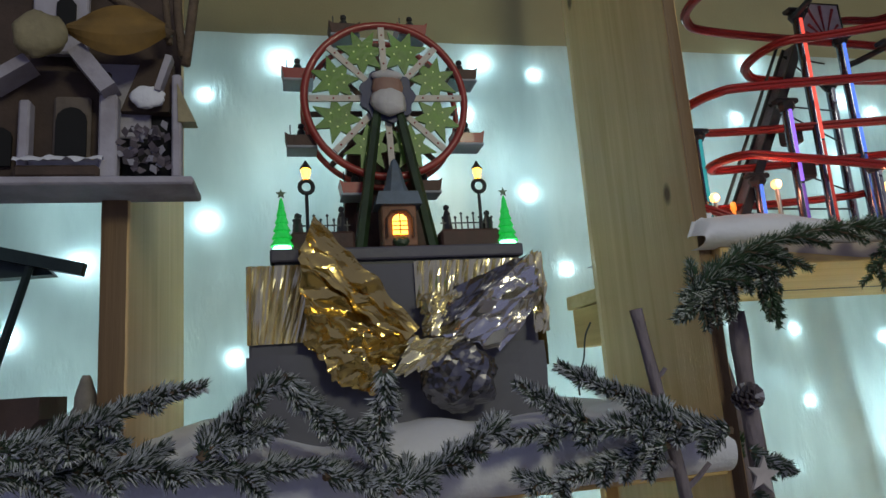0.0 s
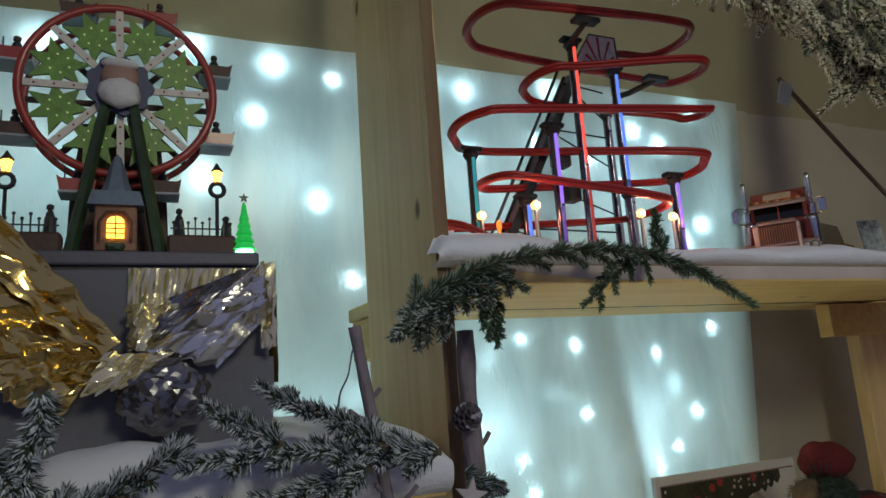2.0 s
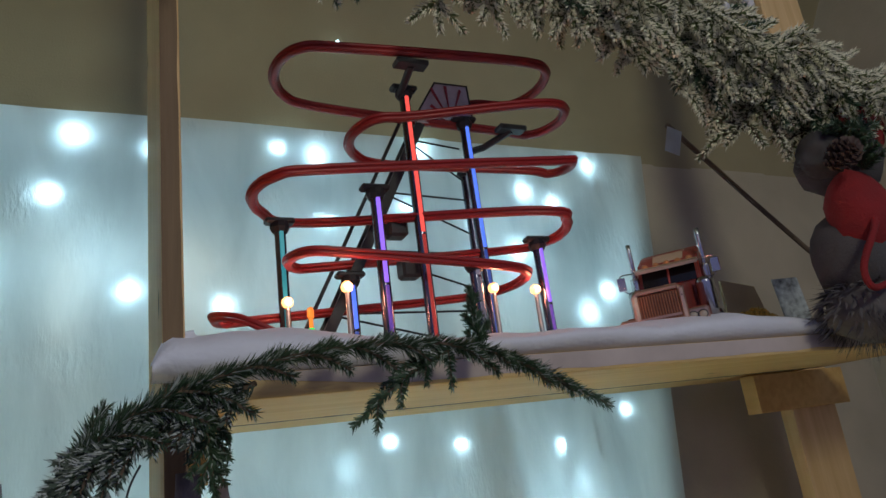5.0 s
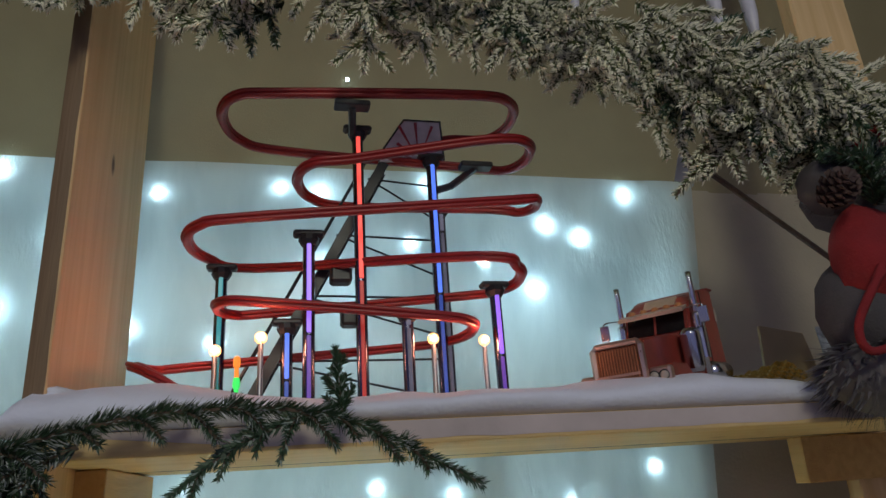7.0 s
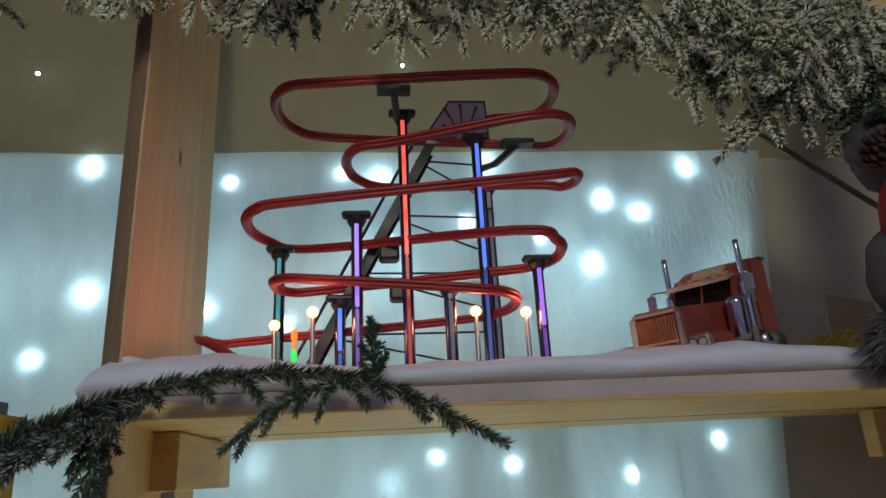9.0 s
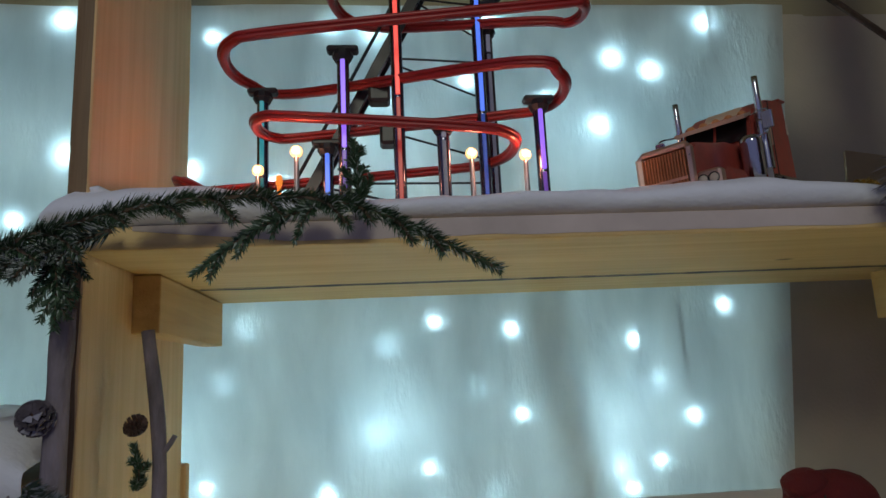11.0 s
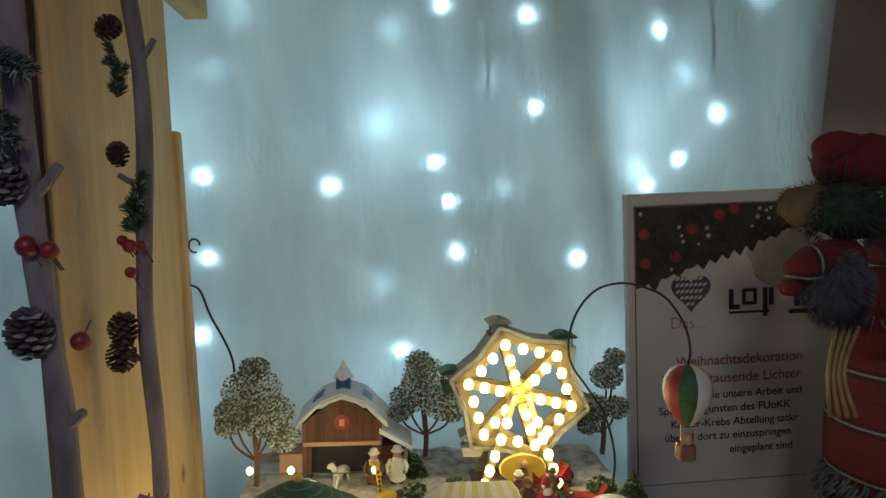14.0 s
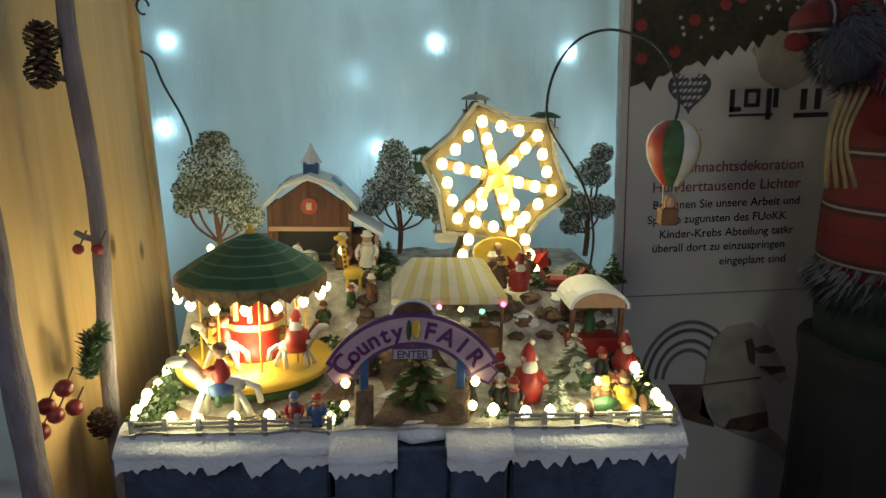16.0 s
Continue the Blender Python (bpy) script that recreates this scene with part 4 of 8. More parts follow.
def foil_box():
    th = thing("foil_wrapped_box", pose(0, 0, 1.432), "grey card box wrapped in crumpled gold and silver foil", "gift box")
    def P(x, y, z):
        return (x, y, z - 1.432)
    part("box_body", box(-0.010, 0.374, 0.940, 1.12, 0.0, 0.268, 0.004, seg=2), GREY_CARD, th)
    part("pleated_foil", pleats(-0.012, 0.062, 0.168, 0.268, 0.937, 8, 0.030, 0.004), PALE_GOLD, th, "pleated pale gold foil")
    part("pleated_foil", pleats(0.205, 0.338, 0.205, 0.268, 0.936, 12, 0.022, 0.004), PALE_GOLD, th, "pleated pale gold foil")
    part("pleated_foil", creased((P(0.206, .930, 1.598), P(0.262, .930, 1.592), P(0.262, .930, 1.652), P(0.206, .930, 1.652)), 24, 24, 0.35, 31, 60), PALE_GOLD, th, "creased pale gold foil")
    part("gold_foil", creased((P(0.060, .922, 1.592), P(0.132, .922, 1.538), P(0.196, .915, 1.596), P(0.054, .920, 1.716)), 46, 46, 0.34, 3, -48), GOLD, th, "crumpled gold foil crushed into creases")
    part("gold_foil", creased((P(0.052, .906, 1.700), P(0.176, .902, 1.588), P(0.200, .905, 1.608), P(0.074, .908, 1.757)), 46, 20, 0.22, 8, -44, 16), GOLD, th, "gold foil strip folded aslant")
    part("gold_foil", creased((P(0.088, .918, 1.548), P(0.142, .918, 1.528), P(0.188, .908, 1.596), P(0.072, .912, 1.612)), 34, 30, 0.36, 14, -30), GOLD, th, "crumpled gold foil crushed into creases")
    part("gold_foil", creased((P(0.160, .904, 1.548), P(0.206, .900, 1.556), P(0.258, .902, 1.594), P(0.184, .900, 1.594)), 30, 20, 0.30, 19, 28), PALE_GOLD, th, "crumpled pale gold foil below the pinch")
    part("silver_foil", creased((P(0.226, .914, 1.596), P(0.305, .918, 1.572), P(0.364, .918, 1.632), P(0.362, .920, 1.702)), 46, 40, 0.30, 12, 38), SILVER, th, "crumpled silver foil crushed into creases")
    part("dark_foil", creased((P(0.222, .918, 1.604), P(0.262, .912, 1.622), P(0.356, .914, 1.700), P(0.252, .920, 1.660)), 34, 20, 0.20, 15, 36, 18), bpy.data.materials["dark_silver_foil"], th, "dark silver foil folded over")
    part("gold_edge", creased((P(0.360, .922, 1.595), P(0.377, .926, 1.595), P(0.377, .926, 1.702), P(0.358, .924, 1.702)), 10, 30, 0.30, 23, 88, 8), PALE_GOLD, th, "pale gold foil along the box corner")
    part("grey_wrap", crumple(bilinear(P(-0.012, .934, 1.44), P(0.376, .930, 1.44), P(0.376, .934, 1.585), P(-0.012, .934, 1.585)), 30, 10, 0.006, 9, 21), GREY_CARD, th, "creased grey wrapping paper")
    part("side_foil", sheet(lambda u, v: (0.379 + 0.005 * abs(2 * (u * 9 % 1) - 1) + 0.002 * noise.noise(Vector((u * 9, v * 4, 3))), 0.938 + 0.17 * u, 0.12 + 0.148 * v), 36, 6), GOLD, th, "pleated gold foil on the box side")
    bundle = ball((0.243, 0.895, 0.112), 0.040, scale=(1.1, 0.6, 0.95), sub=4)
    for v in bundle.verts:
        q = v.co * 38
        v.co += (v.co - Vector((0.243, 0.895, 0.112))).normalized() * (0.016 * abs(noise.noise(q)) + 0.008 * abs(noise.noise(q * 2.3)))
    part("foil_ball", bundle, bpy.data.materials["dark_silver_foil"], th, "crushed dark silver foil ball")
    return th


foil_box()


def big_wheel():
    """A lit toy big wheel on a stepped base; its centre carries a plain bearded mask."""
    X, Z0 = 0.190, 1.700
    th = thing("toy_big_wheel", pose(X, 1.02, Z0), "red toy Ferris wheel with green stars on a dark base", "toy wheel")
    slab = mat("slate_plastic", (0.10, 0.095, 0.13), 0.5, var=0.2, scale=30, bump=0.2)
    brown = mat("brown_resin", (0.09, 0.045, 0.035), 0.6, var=0.3, scale=50, bump=0.3)
    dkgreen = mat("dark_green_resin", (0.035, 0.07, 0.03), 0.5, var=0.3, scale=50)
    leaf = mat("leaf_green", (0.13, 0.28, 0.035), 0.42, var=0.25, scale=60, bump=0.2)
    white = mat("cream_paint", (0.62, 0.56, 0.50), 0.5, var=0.12, scale=60)
    red = mat("wheel_red", (0.33, 0.035, 0.03), 0.38, var=0.1, scale=50, coat=0.2)
    W = 0.172
    part("base_slab", box(-W, W, -0.085, 0.09, 0.004, 0.022, 0.003, seg=2), slab, th, "slate grey base slab")
    part("base_skirt", box(-W + 0.006, W - 0.006, -0.078, 0.085, -0.002, 0.004), BLACK, th)
    for s in (-1, 1):
        part("low_wall", box(s * 0.06 if s > 0 else -0.145, 0.145 if s > 0 else -0.06, -0.068, -0.04, 0.022, 0.048, 0.003), brown, th, "brown brick plinth")
        fence = bmesh.new()
        for i in range(9):
            x = s * (0.068 + 0.009 * i)
            tube([(x, -0.05, 0.048), (x, -0.05, 0.066 + 0.006 * (i % 2))], 0.0014, 4, fence)
            ball((x, -0.05, 0.068 + 0.006 * (i % 2)), 0.0025, fence, sub=1)
        tube([(s * 0.064, -0.05, 0.060), (s * 0.142, -0.05, 0.060)], 0.0013, 4, fence)
        part("fence", fence, BLACK, th, "black cast railings")["kind"] = "stuff"
        for k, (bx, h) in enumerate(((0.135, 0.034), (0.075, 0.045))):
            fig = lathe([(0, 0), (0.008, 0), (0.006, h * 0.5), (0.003, h * 0.7), (0, h * 0.72)], 8, at=(s * bx, -0.045, 0.048))
            ball((s * bx, -0.045, 0.048 + h * 0.8), 0.005, fig, sub=1)
            part("figure", fig, BLACK, th, "small dark figurine")
    R, zc = 0.120, 0.256
    part("drum", lathe([(0, -0.03), (0.055, -0.028), (0.058, 0.02), (0, 0.02)], 20), brown, th).matrix_local = pose(0, 0.03, 0.06, 90, 0, 0)
    wheel = part("wheel", tube([(R * math.cos(a), -0.028, zc + R * math.sin(a)) for a in [2 * math.pi * i / 56 for i in range(56)]], 0.0058, 8, close=True), red, th, "red wheel rim", True)
    part("rear_rim", tube([(R * math.cos(a), 0.028, zc + R * math.sin(a)) for a in [2 * math.pi * i / 56 for i in range(56)]], 0.0045, 8, close=True), red, wheel, smooth=True)
    for i in range(8):
        a = 2 * math.pi * (i + 0.03) / 8 + math.pi / 2
        d, w = Vector((math.cos(a), 0, math.sin(a))), Vector((-math.sin(a), 0, math.cos(a)))
        c = Vector((0, 0, zc))
        q = [c + d * 0.036 - w * 0.0046, c + d * (R - 0.006) - w * 0.0046, c + d * (R - 0.006) + w * 0.0046, c + d * 0.036 + w * 0.0046]
        spoke = part("spoke", prism([(p.x, p.z) for p in q], -0.034, -0.030), white, wheel, "cream spoke with rivets")
        rivets = bmesh.new()
        for r in (0.055, 0.078, 0.101):
            ball((c + d * r).to_tuple()[:1] + (-0.0342,) + (c + d * r).to_tuple()[2:], 0.0017, rivets, sub=1)
        part("rivet", rivets, red, spoke, "small red rivets")
        a2 = a + math.pi / 8
        d2 = Vector((math.cos(a2), 0, math.sin(a2)))
        cs = c + d2 * 0.079
        pts = []
        for k in range(14):
            r = (0.036 if k % 2 == 0 else 0.019) * (1.12 if k in (0, 2, 12) else 1)
            b = a2 + 2 * math.pi * k / 14
            pts.append((cs.x + r * math.cos(b), cs.z + r * math.sin(b)))
        star = part("star_panel", prism(pts, -0.031, -0.026), leaf, wheel, "leaf-green star panel")
        bits = bmesh.new()
        for k in range(6):
            b = a2 + 2 * math.pi * k / 6
            ball((cs.x + 0.013 * math.cos(b), -0.032, cs.z + 0.013 * math.sin(b)), 0.0016, bits, sub=1)
        part("stud", bits, glow("yellow_stud", (0.5, 0.65, 0.12), 0.25), star, "tiny pale studs")
        rear = prism([(p.x, p.z) for p in [c + d * 0.03 - w * 0.004, c + d * R - w * 0.004, c + d * R + w * 0.004, c + d * 0.03 + w * 0.004]], 0.024, 0.028)
        part("rear_spoke", rear, brown, wheel)
        # gondola
        gp = c + d2 * (R + 0.016)
        gb = prism([(gp.x - 0.024, gp.z + 0.006), (gp.x - 0.020, gp.z - 0.014), (gp.x + 0.020, gp.z - 0.014), (gp.x + 0.024, gp.z + 0.006), (gp.x + 0.018, gp.z + 0.002), (gp.x - 0.018, gp.z + 0.002)], -0.02, 0.02)
        gd = part("gondola", gb, red if i % 2 else brown, wheel, "small gondola with a dark figurine")
        fg = lathe([(0, 0), (0.007, 0), (0.006, 0.014), (0.003, 0.018), (0, 0.019)], 8, at=(gp.x, 0, gp.z))
        ball((gp.x, 0, gp.z + 0.022), 0.0055, fg, sub=1)
        tube([(gp.x - 0.016, 0, gp.z), (gp.x - 0.016, 0, gp.z + 0.024)], 0.0013, 4, fg)
        part("figure", fg, BLACK, gd)
        part("gondola_floor", box(gp.x - 0.022, gp.x + 0.022, -0.021, 0.021, gp.z - 0.018, gp.z - 0.014, 0.001), mat("pale_blue_resin", (0.35, 0.38, 0.45), 0.6) if i == 0 else bpy.data.materials["pale_blue_resin"], gd)
    pts = []
    for k in range(40):
        a = 2 * math.pi * k / 40
        r = 0.040 + 0.003 * math.cos(9 * a)
        pts.append((r * math.cos(a), zc + r * math.sin(a)))
    part("hub_plate", prism(pts, -0.044, -0.036), mat("navy_plate", (0.045, 0.05, 0.13), 0.5), wheel, "navy scalloped hub plate")
    mask = ball((0, -0.046, zc + 0.010), 0.024, scale=(1, 0.5, 1.05), mi=0)
    ball((0, -0.052, zc - 0.014), 0.026, mask, 1, (1.0, 0.45, 0.85), rough=0.3)
    ball((0, -0.049, zc + 0.028), 0.024, mask, 1, (1.0, 0.4, 0.35))
    part("mask", mask, [mat("dull_skin", (0.42, 0.25, 0.20), 0.6), mat("beard_white", (0.74, 0.72, 0.74), 0.8, bump=0.5)], wheel, "plain bearded mask", True)
    for s in (-1, 1):
        for y in (-0.040, 0.036):
            part("leg", tube([(s * 0.012, y, zc), (s * 0.052, y - 0.01 * (1 if y < 0 else -1), 0.022)], [0.007, 0.009], 6), dkgreen, th, "dark green support leg")
    part("housing", prism([(-0.066, 0.022), (0.066, 0.022), (0.062, 0.12), (0.050, 0.23), (-0.050, 0.23), (-0.062, 0.12)], 0.040, 0.075), brown, th, "dark brown tower behind the wheel")
    # ticket house with a lit window
    h = part("ticket_house", box(-0.024, 0.024, -0.080, -0.045, 0.022, 0.082, 0.002), mat("tan_brick", (0.30, 0.16, 0.10), 0.7, var=0.3, scale=90), th, "tan brick ticket house")
    part("roof", prism([(-0.032, 0.080), (-0.027, 0.098), (0.027, 0.098), (0.032, 0.080)], -0.086, -0.042), mat("slate_blue_roof", (0.14, 0.19, 0.26), 0.6, var=0.2, scale=60), h, "slate blue roof")
    part("turret", lathe([(0.020, 0.098), (0.014, 0.114), (0.010, 0.132), (0.004, 0.148), (0, 0.152)], 6, at=(0, -0.064, 0)), bpy.data.materials["slate_blue_roof"], h, "pointed slate blue turret")
    arch = [(-0.010, 0.038), (0.010, 0.038), (0.010, 0.058)] + [(0.010 * math.cos(a), 0.058 + 0.008 * math.sin(a)) for a in (0.5, 1.05, 1.57, 2.1, 2.6)] + [(-0.010, 0.058)]
    part("window", prism(arch, -0.0835, -0.0805), glow("amber_window", (1.0, 0.38, 0.03), 3.2), h, "glowing amber arched window")
    bars = bmesh.new()
    tube([(0, -0.0845, 0.038), (0, -0.0845, 0.066)], 0.0008, 4, bars)
    for z in (0.044, 0.050, 0.056):
        tube([(-0.010, -0.0845, z), (0.010, -0.0845, z)], 0.0008, 4, bars)
    part("glazing_bar", bars, brown, h)
    part("gold_trim", tube([(-0.018, -0.084, 0.034), (-0.018, -0.084, 0.060), (-0.010, -0.084, 0.071), (0.010, -0.084, 0.071), (0.018, -0.084, 0.060), (0.018, -0.084, 0.034)], 0.0018, 5), brown, h)
    part("door_bush", ball((0.0, -0.083, 0.028), 0.009, scale=(1.3, 0.5, 0.8), rough=0.6), dkgreen, h, "small green bush")
    for s in (-1, 1):
        l = part("street_lamp", tube([(s * 0.122, -0.058, 0.048), (s * 0.122, -0.058, 0.105)], 0.0024, 6), BLACK, th, "black street lamp with an amber lantern")
        part("wreath", tube([(s * 0.122 + 0.009 * math.cos(a), -0.060, 0.112 + 0.009 * math.sin(a)) for a in [2 * math.pi * i / 12 for i in range(12)]], 0.0032, 5, close=True), BLACK, l)
        part("lantern", lathe([(0.004, 0.124), (0.0072, 0.137), (0.005, 0.139), (0, 0.139)], 6, at=(s * 0.122, -0.058, 0)), glow("amber_lantern", (1.0, 0.48, 0.06), 4), l, "glowing amber lantern")
        part("lantern_cap", lathe([(0.0085, 0.139), (0.004, 0.145), (0.0012, 0.150), (0, 0.151)], 6, at=(s * 0.122, -0.058, 0)), BLACK, l)
    return th


big_wheel()


def light_tree(x, y, z):
    th = thing("light_tree", pose(x, y, z), "small clear plastic tree glowing green", "ornament", "green trees beside the wheel")
    clear = mat("green_acrylic", (0.05, 0.75, 0.16), 0.2, bump=0.6, scale=140, emit=(0.02, 0.8, 0.12), power=0.25)
    prof = []
    for i in range(6):
        r = 0.0165 - 0.0024 * i
        prof += [(r, 0.006 + 0.0105 * i), (r * 0.62, 0.006 + 0.0105 * i + 0.009)]
    part("crown", lathe([(0, 0.004)] + prof + [(0.002, 0.070), (0, 0.074)], 9), clear, th)
    part("foot", lathe([(0, 0), (0.013, 0), (0.011, 0.008), (0, 0.008)], 10), glow("green_glow", (0.25, 1.0, 0.55), 5), th, "bright green glowing foot")
    pts = [((0.007 if k % 2 == 0 else 0.003) * math.sin(math.pi * k / 5), 0.078 + (0.007 if k % 2 == 0 else 0.003) * math.cos(math.pi * k / 5)) for k in range(10)]
    part("star", prism(pts, -0.001, 0.001), mat("dark_star", (0.08, 0.12, 0.06), 0.5), th)
    return th


light_tree(0.034, 0.955, 1.723)
light_tree(0.346, 0.955, 1.723)

snow_blanket("snow_blanket", -1.0, 0.572, 0.822, 1.25, 1.432, 0.075, "thick white cotton snow along the lower shelf", 9.0, 0.03, 1.3)


def cone(name, place, size, label, tilt=(0, 0), frost=False, group="pine cones"):
    """A pine cone: rings of scales round a core."""
    th = thing(name, pose(*place, tilt[0], tilt[1], 0), label, "pine cone", group)
    bm = bmesh.new()
    rng = random.Random(int(place[2] * 1000))
    for k in range(60):
        t = k / 60
        a = k * 2.39996
        r = size * 0.42 * math.sin(math.pi * (0.12 + 0.84 * t)) ** 0.8
        z = size * (t - 0.5) * 1.15
        d = Vector((math.cos(a), math.sin(a), 0.35))
        w = Vector((-math.sin(a), math.cos(a), 0)) * size * 0.13
        p = Vector((0, 0, z))
        tip = p + d * (r + size * 0.10)
        q = [bm.verts.new(p + d * r * 0.3 - w * 0.5), bm.verts.new(tip - w), bm.verts.new(tip + Vector((0, 0, size * 0.07))), bm.verts.new(tip + w), bm.verts.new(p + d * r * 0.3 + w * 0.5), bm.verts.new(tip - Vector((0, 0, size * 0.03)))]
        for f in ((0, 1, 2), (0, 2, 4), (4, 2, 3), (0, 5, 1), (0, 4, 5), (4, 3, 5), (1, 5, 2), (2, 5, 3)):
            bm.faces.new([q[i] for i in f])
    part("scaled_body", bm, CONE_FROST if frost else CONE, th)
    part("core", ball((0, 0, 0), size * 0.3, scale=(0.8, 0.8, 1.6)), CONE, th)
    return th


CONE = mat("cone_brown", (0.10, 0.055, 0.045), 0.7, var=0.3, scale=60, bump=0.3, island=0.35)
CONE_FROST = mat("cone_frosted", (0.12, 0.10, 0.125), 0.7, var=0.3, scale=60, bump=0.3, island=0.5, frost=(0.34, 0.33, 0.40), frost_amount=0.22)

GREENS = [
    ([(-0.223, 0.775, 1.497), (-0.188, 0.787, 1.512), (-0.144, 0.775, 1.523), (-0.1, 0.787, 1.542), (-0.047, 0.775, 1.551)], 0.016, 0.05),
    ([(-0.24, 0.775, 1.483), (-0.174, 0.787, 1.48), (-0.088, 0.775, 1.475), (-0.002, 0.787, 1.464), (0.07, 0.775, 1.465)], 0.018, 0.06),
    ([(-0.05, 0.775, 1.481), (-0.021, 0.787, 1.513), (0.015, 0.775, 1.544), (0.036, 0.787, 1.55)], 0.016, 0.03),
    ([(0.031, 0.775, 1.556), (0.062, 0.787, 1.519), (0.102, 0.775, 1.49), (0.135, 0.787, 1.462)], 0.016, 0.03),
    ([(0.136, 0.775, 1.559), (0.136, 0.787, 1.527), (0.124, 0.775, 1.491), (0.123, 0.787, 1.448)], 0.016, 0.025),
    ([(0.142, 0.775, 1.432), (0.19, 0.787, 1.452), (0.241, 0.775, 1.48), (0.264, 0.787, 1.494)], 0.016, 0.04),
    ([(0.537, 0.775, 1.459), (0.477, 0.787, 1.465), (0.406, 0.775, 1.472), (0.336, 0.787, 1.477), (0.261, 0.775, 1.472)], 0.018, 0.05),
    ([(0.471, 0.775, 1.469), (0.435, 0.787, 1.498), (0.38, 0.775, 1.52), (0.337, 0.787, 1.546)], 0.016, 0.035),
    ([(0.357, 0.775, 1.484), (0.326, 0.787, 1.504), (0.282, 0.775, 1.53)], 0.016, 0.025),
    ([(0.454, 0.775, 1.45), (0.394, 0.787, 1.438), (0.313, 0.775, 1.422), (0.276, 0.787, 1.433)], 0.016, 0.04),
    ([(-0.04, 0.775, 1.49), (-0.006, 0.787, 1.501), (0.027, 0.775, 1.504)], 0.016, 0.02),
    ([(-0.232, 0.775, 1.507), (-0.201, 0.787, 1.501), (-0.157, 0.775, 1.501), (-0.119, 0.787, 1.501)], 0.016, 0.05),
    ([(0.069, 0.775, 1.454), (0.102, 0.787, 1.45), (0.154, 0.775, 1.436)], 0.016, 0.04),
]
for gi, (gp, gl, gs) in enumerate(GREENS):
    fir_branch("fir_branch", gp, FIR_DARK, gl * 1.45, gs, "dark fir branch dusted with white snow on the shelf edge", 40 + gi, per_m=6200, sides=9, group="branches on the left shelf", twig_r=0.0045, droop=0.3, width=0.0012, frosted=0.6, tips=FROST_BLUE)


def stick(name, points, radius, label, stubs=(), seed=1):
    rng = random.Random(seed)
    th = thing(name, Matrix(), label, "stick")
    line = spline(points, 7)
    rs = [radius * (1.0 + 0.18 * noise.noise(p * 22)) for p in line]
    part("stem", tube(line, rs, 9), BARK, th, smooth=True)
    for t, dx, dy, dz in stubs:
        p = line[int(t * (len(line) - 1))]
        q = p + Vector((dx, dy, dz))
        part("stub", tube([p, p.lerp(q, 0.6) + Vector((0, 0, -0.002)), q], [radius * 0.5, radius * 0.42, radius * 0.38], 6), BARK, th)
    return th


stick("bark_stick", [(0.488, 0.802, 1.33), (0.478, 0.802, 1.42), (0.464, 0.803, 1.51), (0.450, 0.805, 1.608)], 0.0075, "grey bare twig standing in the shelf greenery",
      ((0.45, 0.035, -0.01, 0.012), (0.62, -0.03, -0.01, 0.016), (0.25, 0.03, -0.012, 0.03), (0.75, 0.014, -0.004, 0.012), (0.35, -0.014, -0.004, 0.010)), 2)
stick("bark_stick", [(0.622, 0.825, 0.64), (0.618, 0.822, 0.86), (0.617, 0.820, 1.10), (0.603, 0.822, 1.30), (0.600, 0.825, 1.48), (0.602, 0.826, 1.60)], 0.0115, "grey bark stick tied to the upright plank",
      ((0.60, 0.03, -0.005, 0.03), (0.42, 0.022, -0.01, 0.015), (0.80, -0.02, -0.01, 0.02)), 3)
stick("bark_stick", [(0.640, 0.945, 0.64), (0.640, 0.945, 0.80), (0.655, 0.942, 1.0), (0.652, 0.94, 1.18), (0.664, 0.94, 1.36), (0.662, 0.94, 1.47), (0.645, 0.945, 1.585)], 0.0085, "grey bark stick leaning on the plank",
      ((0.33, -0.022, -0.005, 0.01), (0.47, -0.02, 0, 0.008), (0.62, -0.026, 0, 0.012), (0.80, 0.018, -0.004, 0.022)), 4)
cone("pine_cone", (0.588, 0.812, 1.492), 0.034, "small frosted pine cone on the stick", (70, 20), True)
cone("pine_cone", (0.592, 0.806, 1.315), 0.034, "small frosted pine cone on the stick", (40, 20), True)
cone("pine_cone", (0.602, 0.806, 1.185), 0.038, "frosted pine cone tied to the stick", (20, 10), True)
cone("pine_cone", (0.634, 0.942, 1.475), 0.024, "small brown alder cone beside the plank", (30, 60))
cone("pine_cone", (0.640, 0.93, 1.345), 0.022, "small brown alder cone beside the plank", (30, 10))
cone("pine_cone", (0.634, 0.925, 1.164), 0.030, "dark brown pine cone hanging at the stick", (5, 5))
cone("pine_cone", (0.632, 0.922, 1.142), 0.030, "dark brown pine cone hanging at the stick", (175, 5))
cone("pine_cone", (0.634, 0.93, 0.775), 0.028, "dark brown pine cone hanging at the stick", (5, 5))
BERRY = mat("berry_red", (0.26, 0.02, 0.025), 0.35, var=0.2, scale=60, bump=0.1, coat=0.3)


def berries(places, r, label):
    th = thing("berry_sprig", pose(*places[0]), label, "berries", "red berries on the sticks")
    o = Vector(places[0])
    for p in places:
        q = Vector(p) - o
        b = part("berry", ball(q, r * (0.85 + 0.3 * noise.random())), BERRY, th, smooth=True)
        part("stalk", tube([q, q + Vector((0.008, 0.006, 0.018 if p[2] < 1.2 else -0.018))], 0.0009, 4), TWIG, b)
    return th


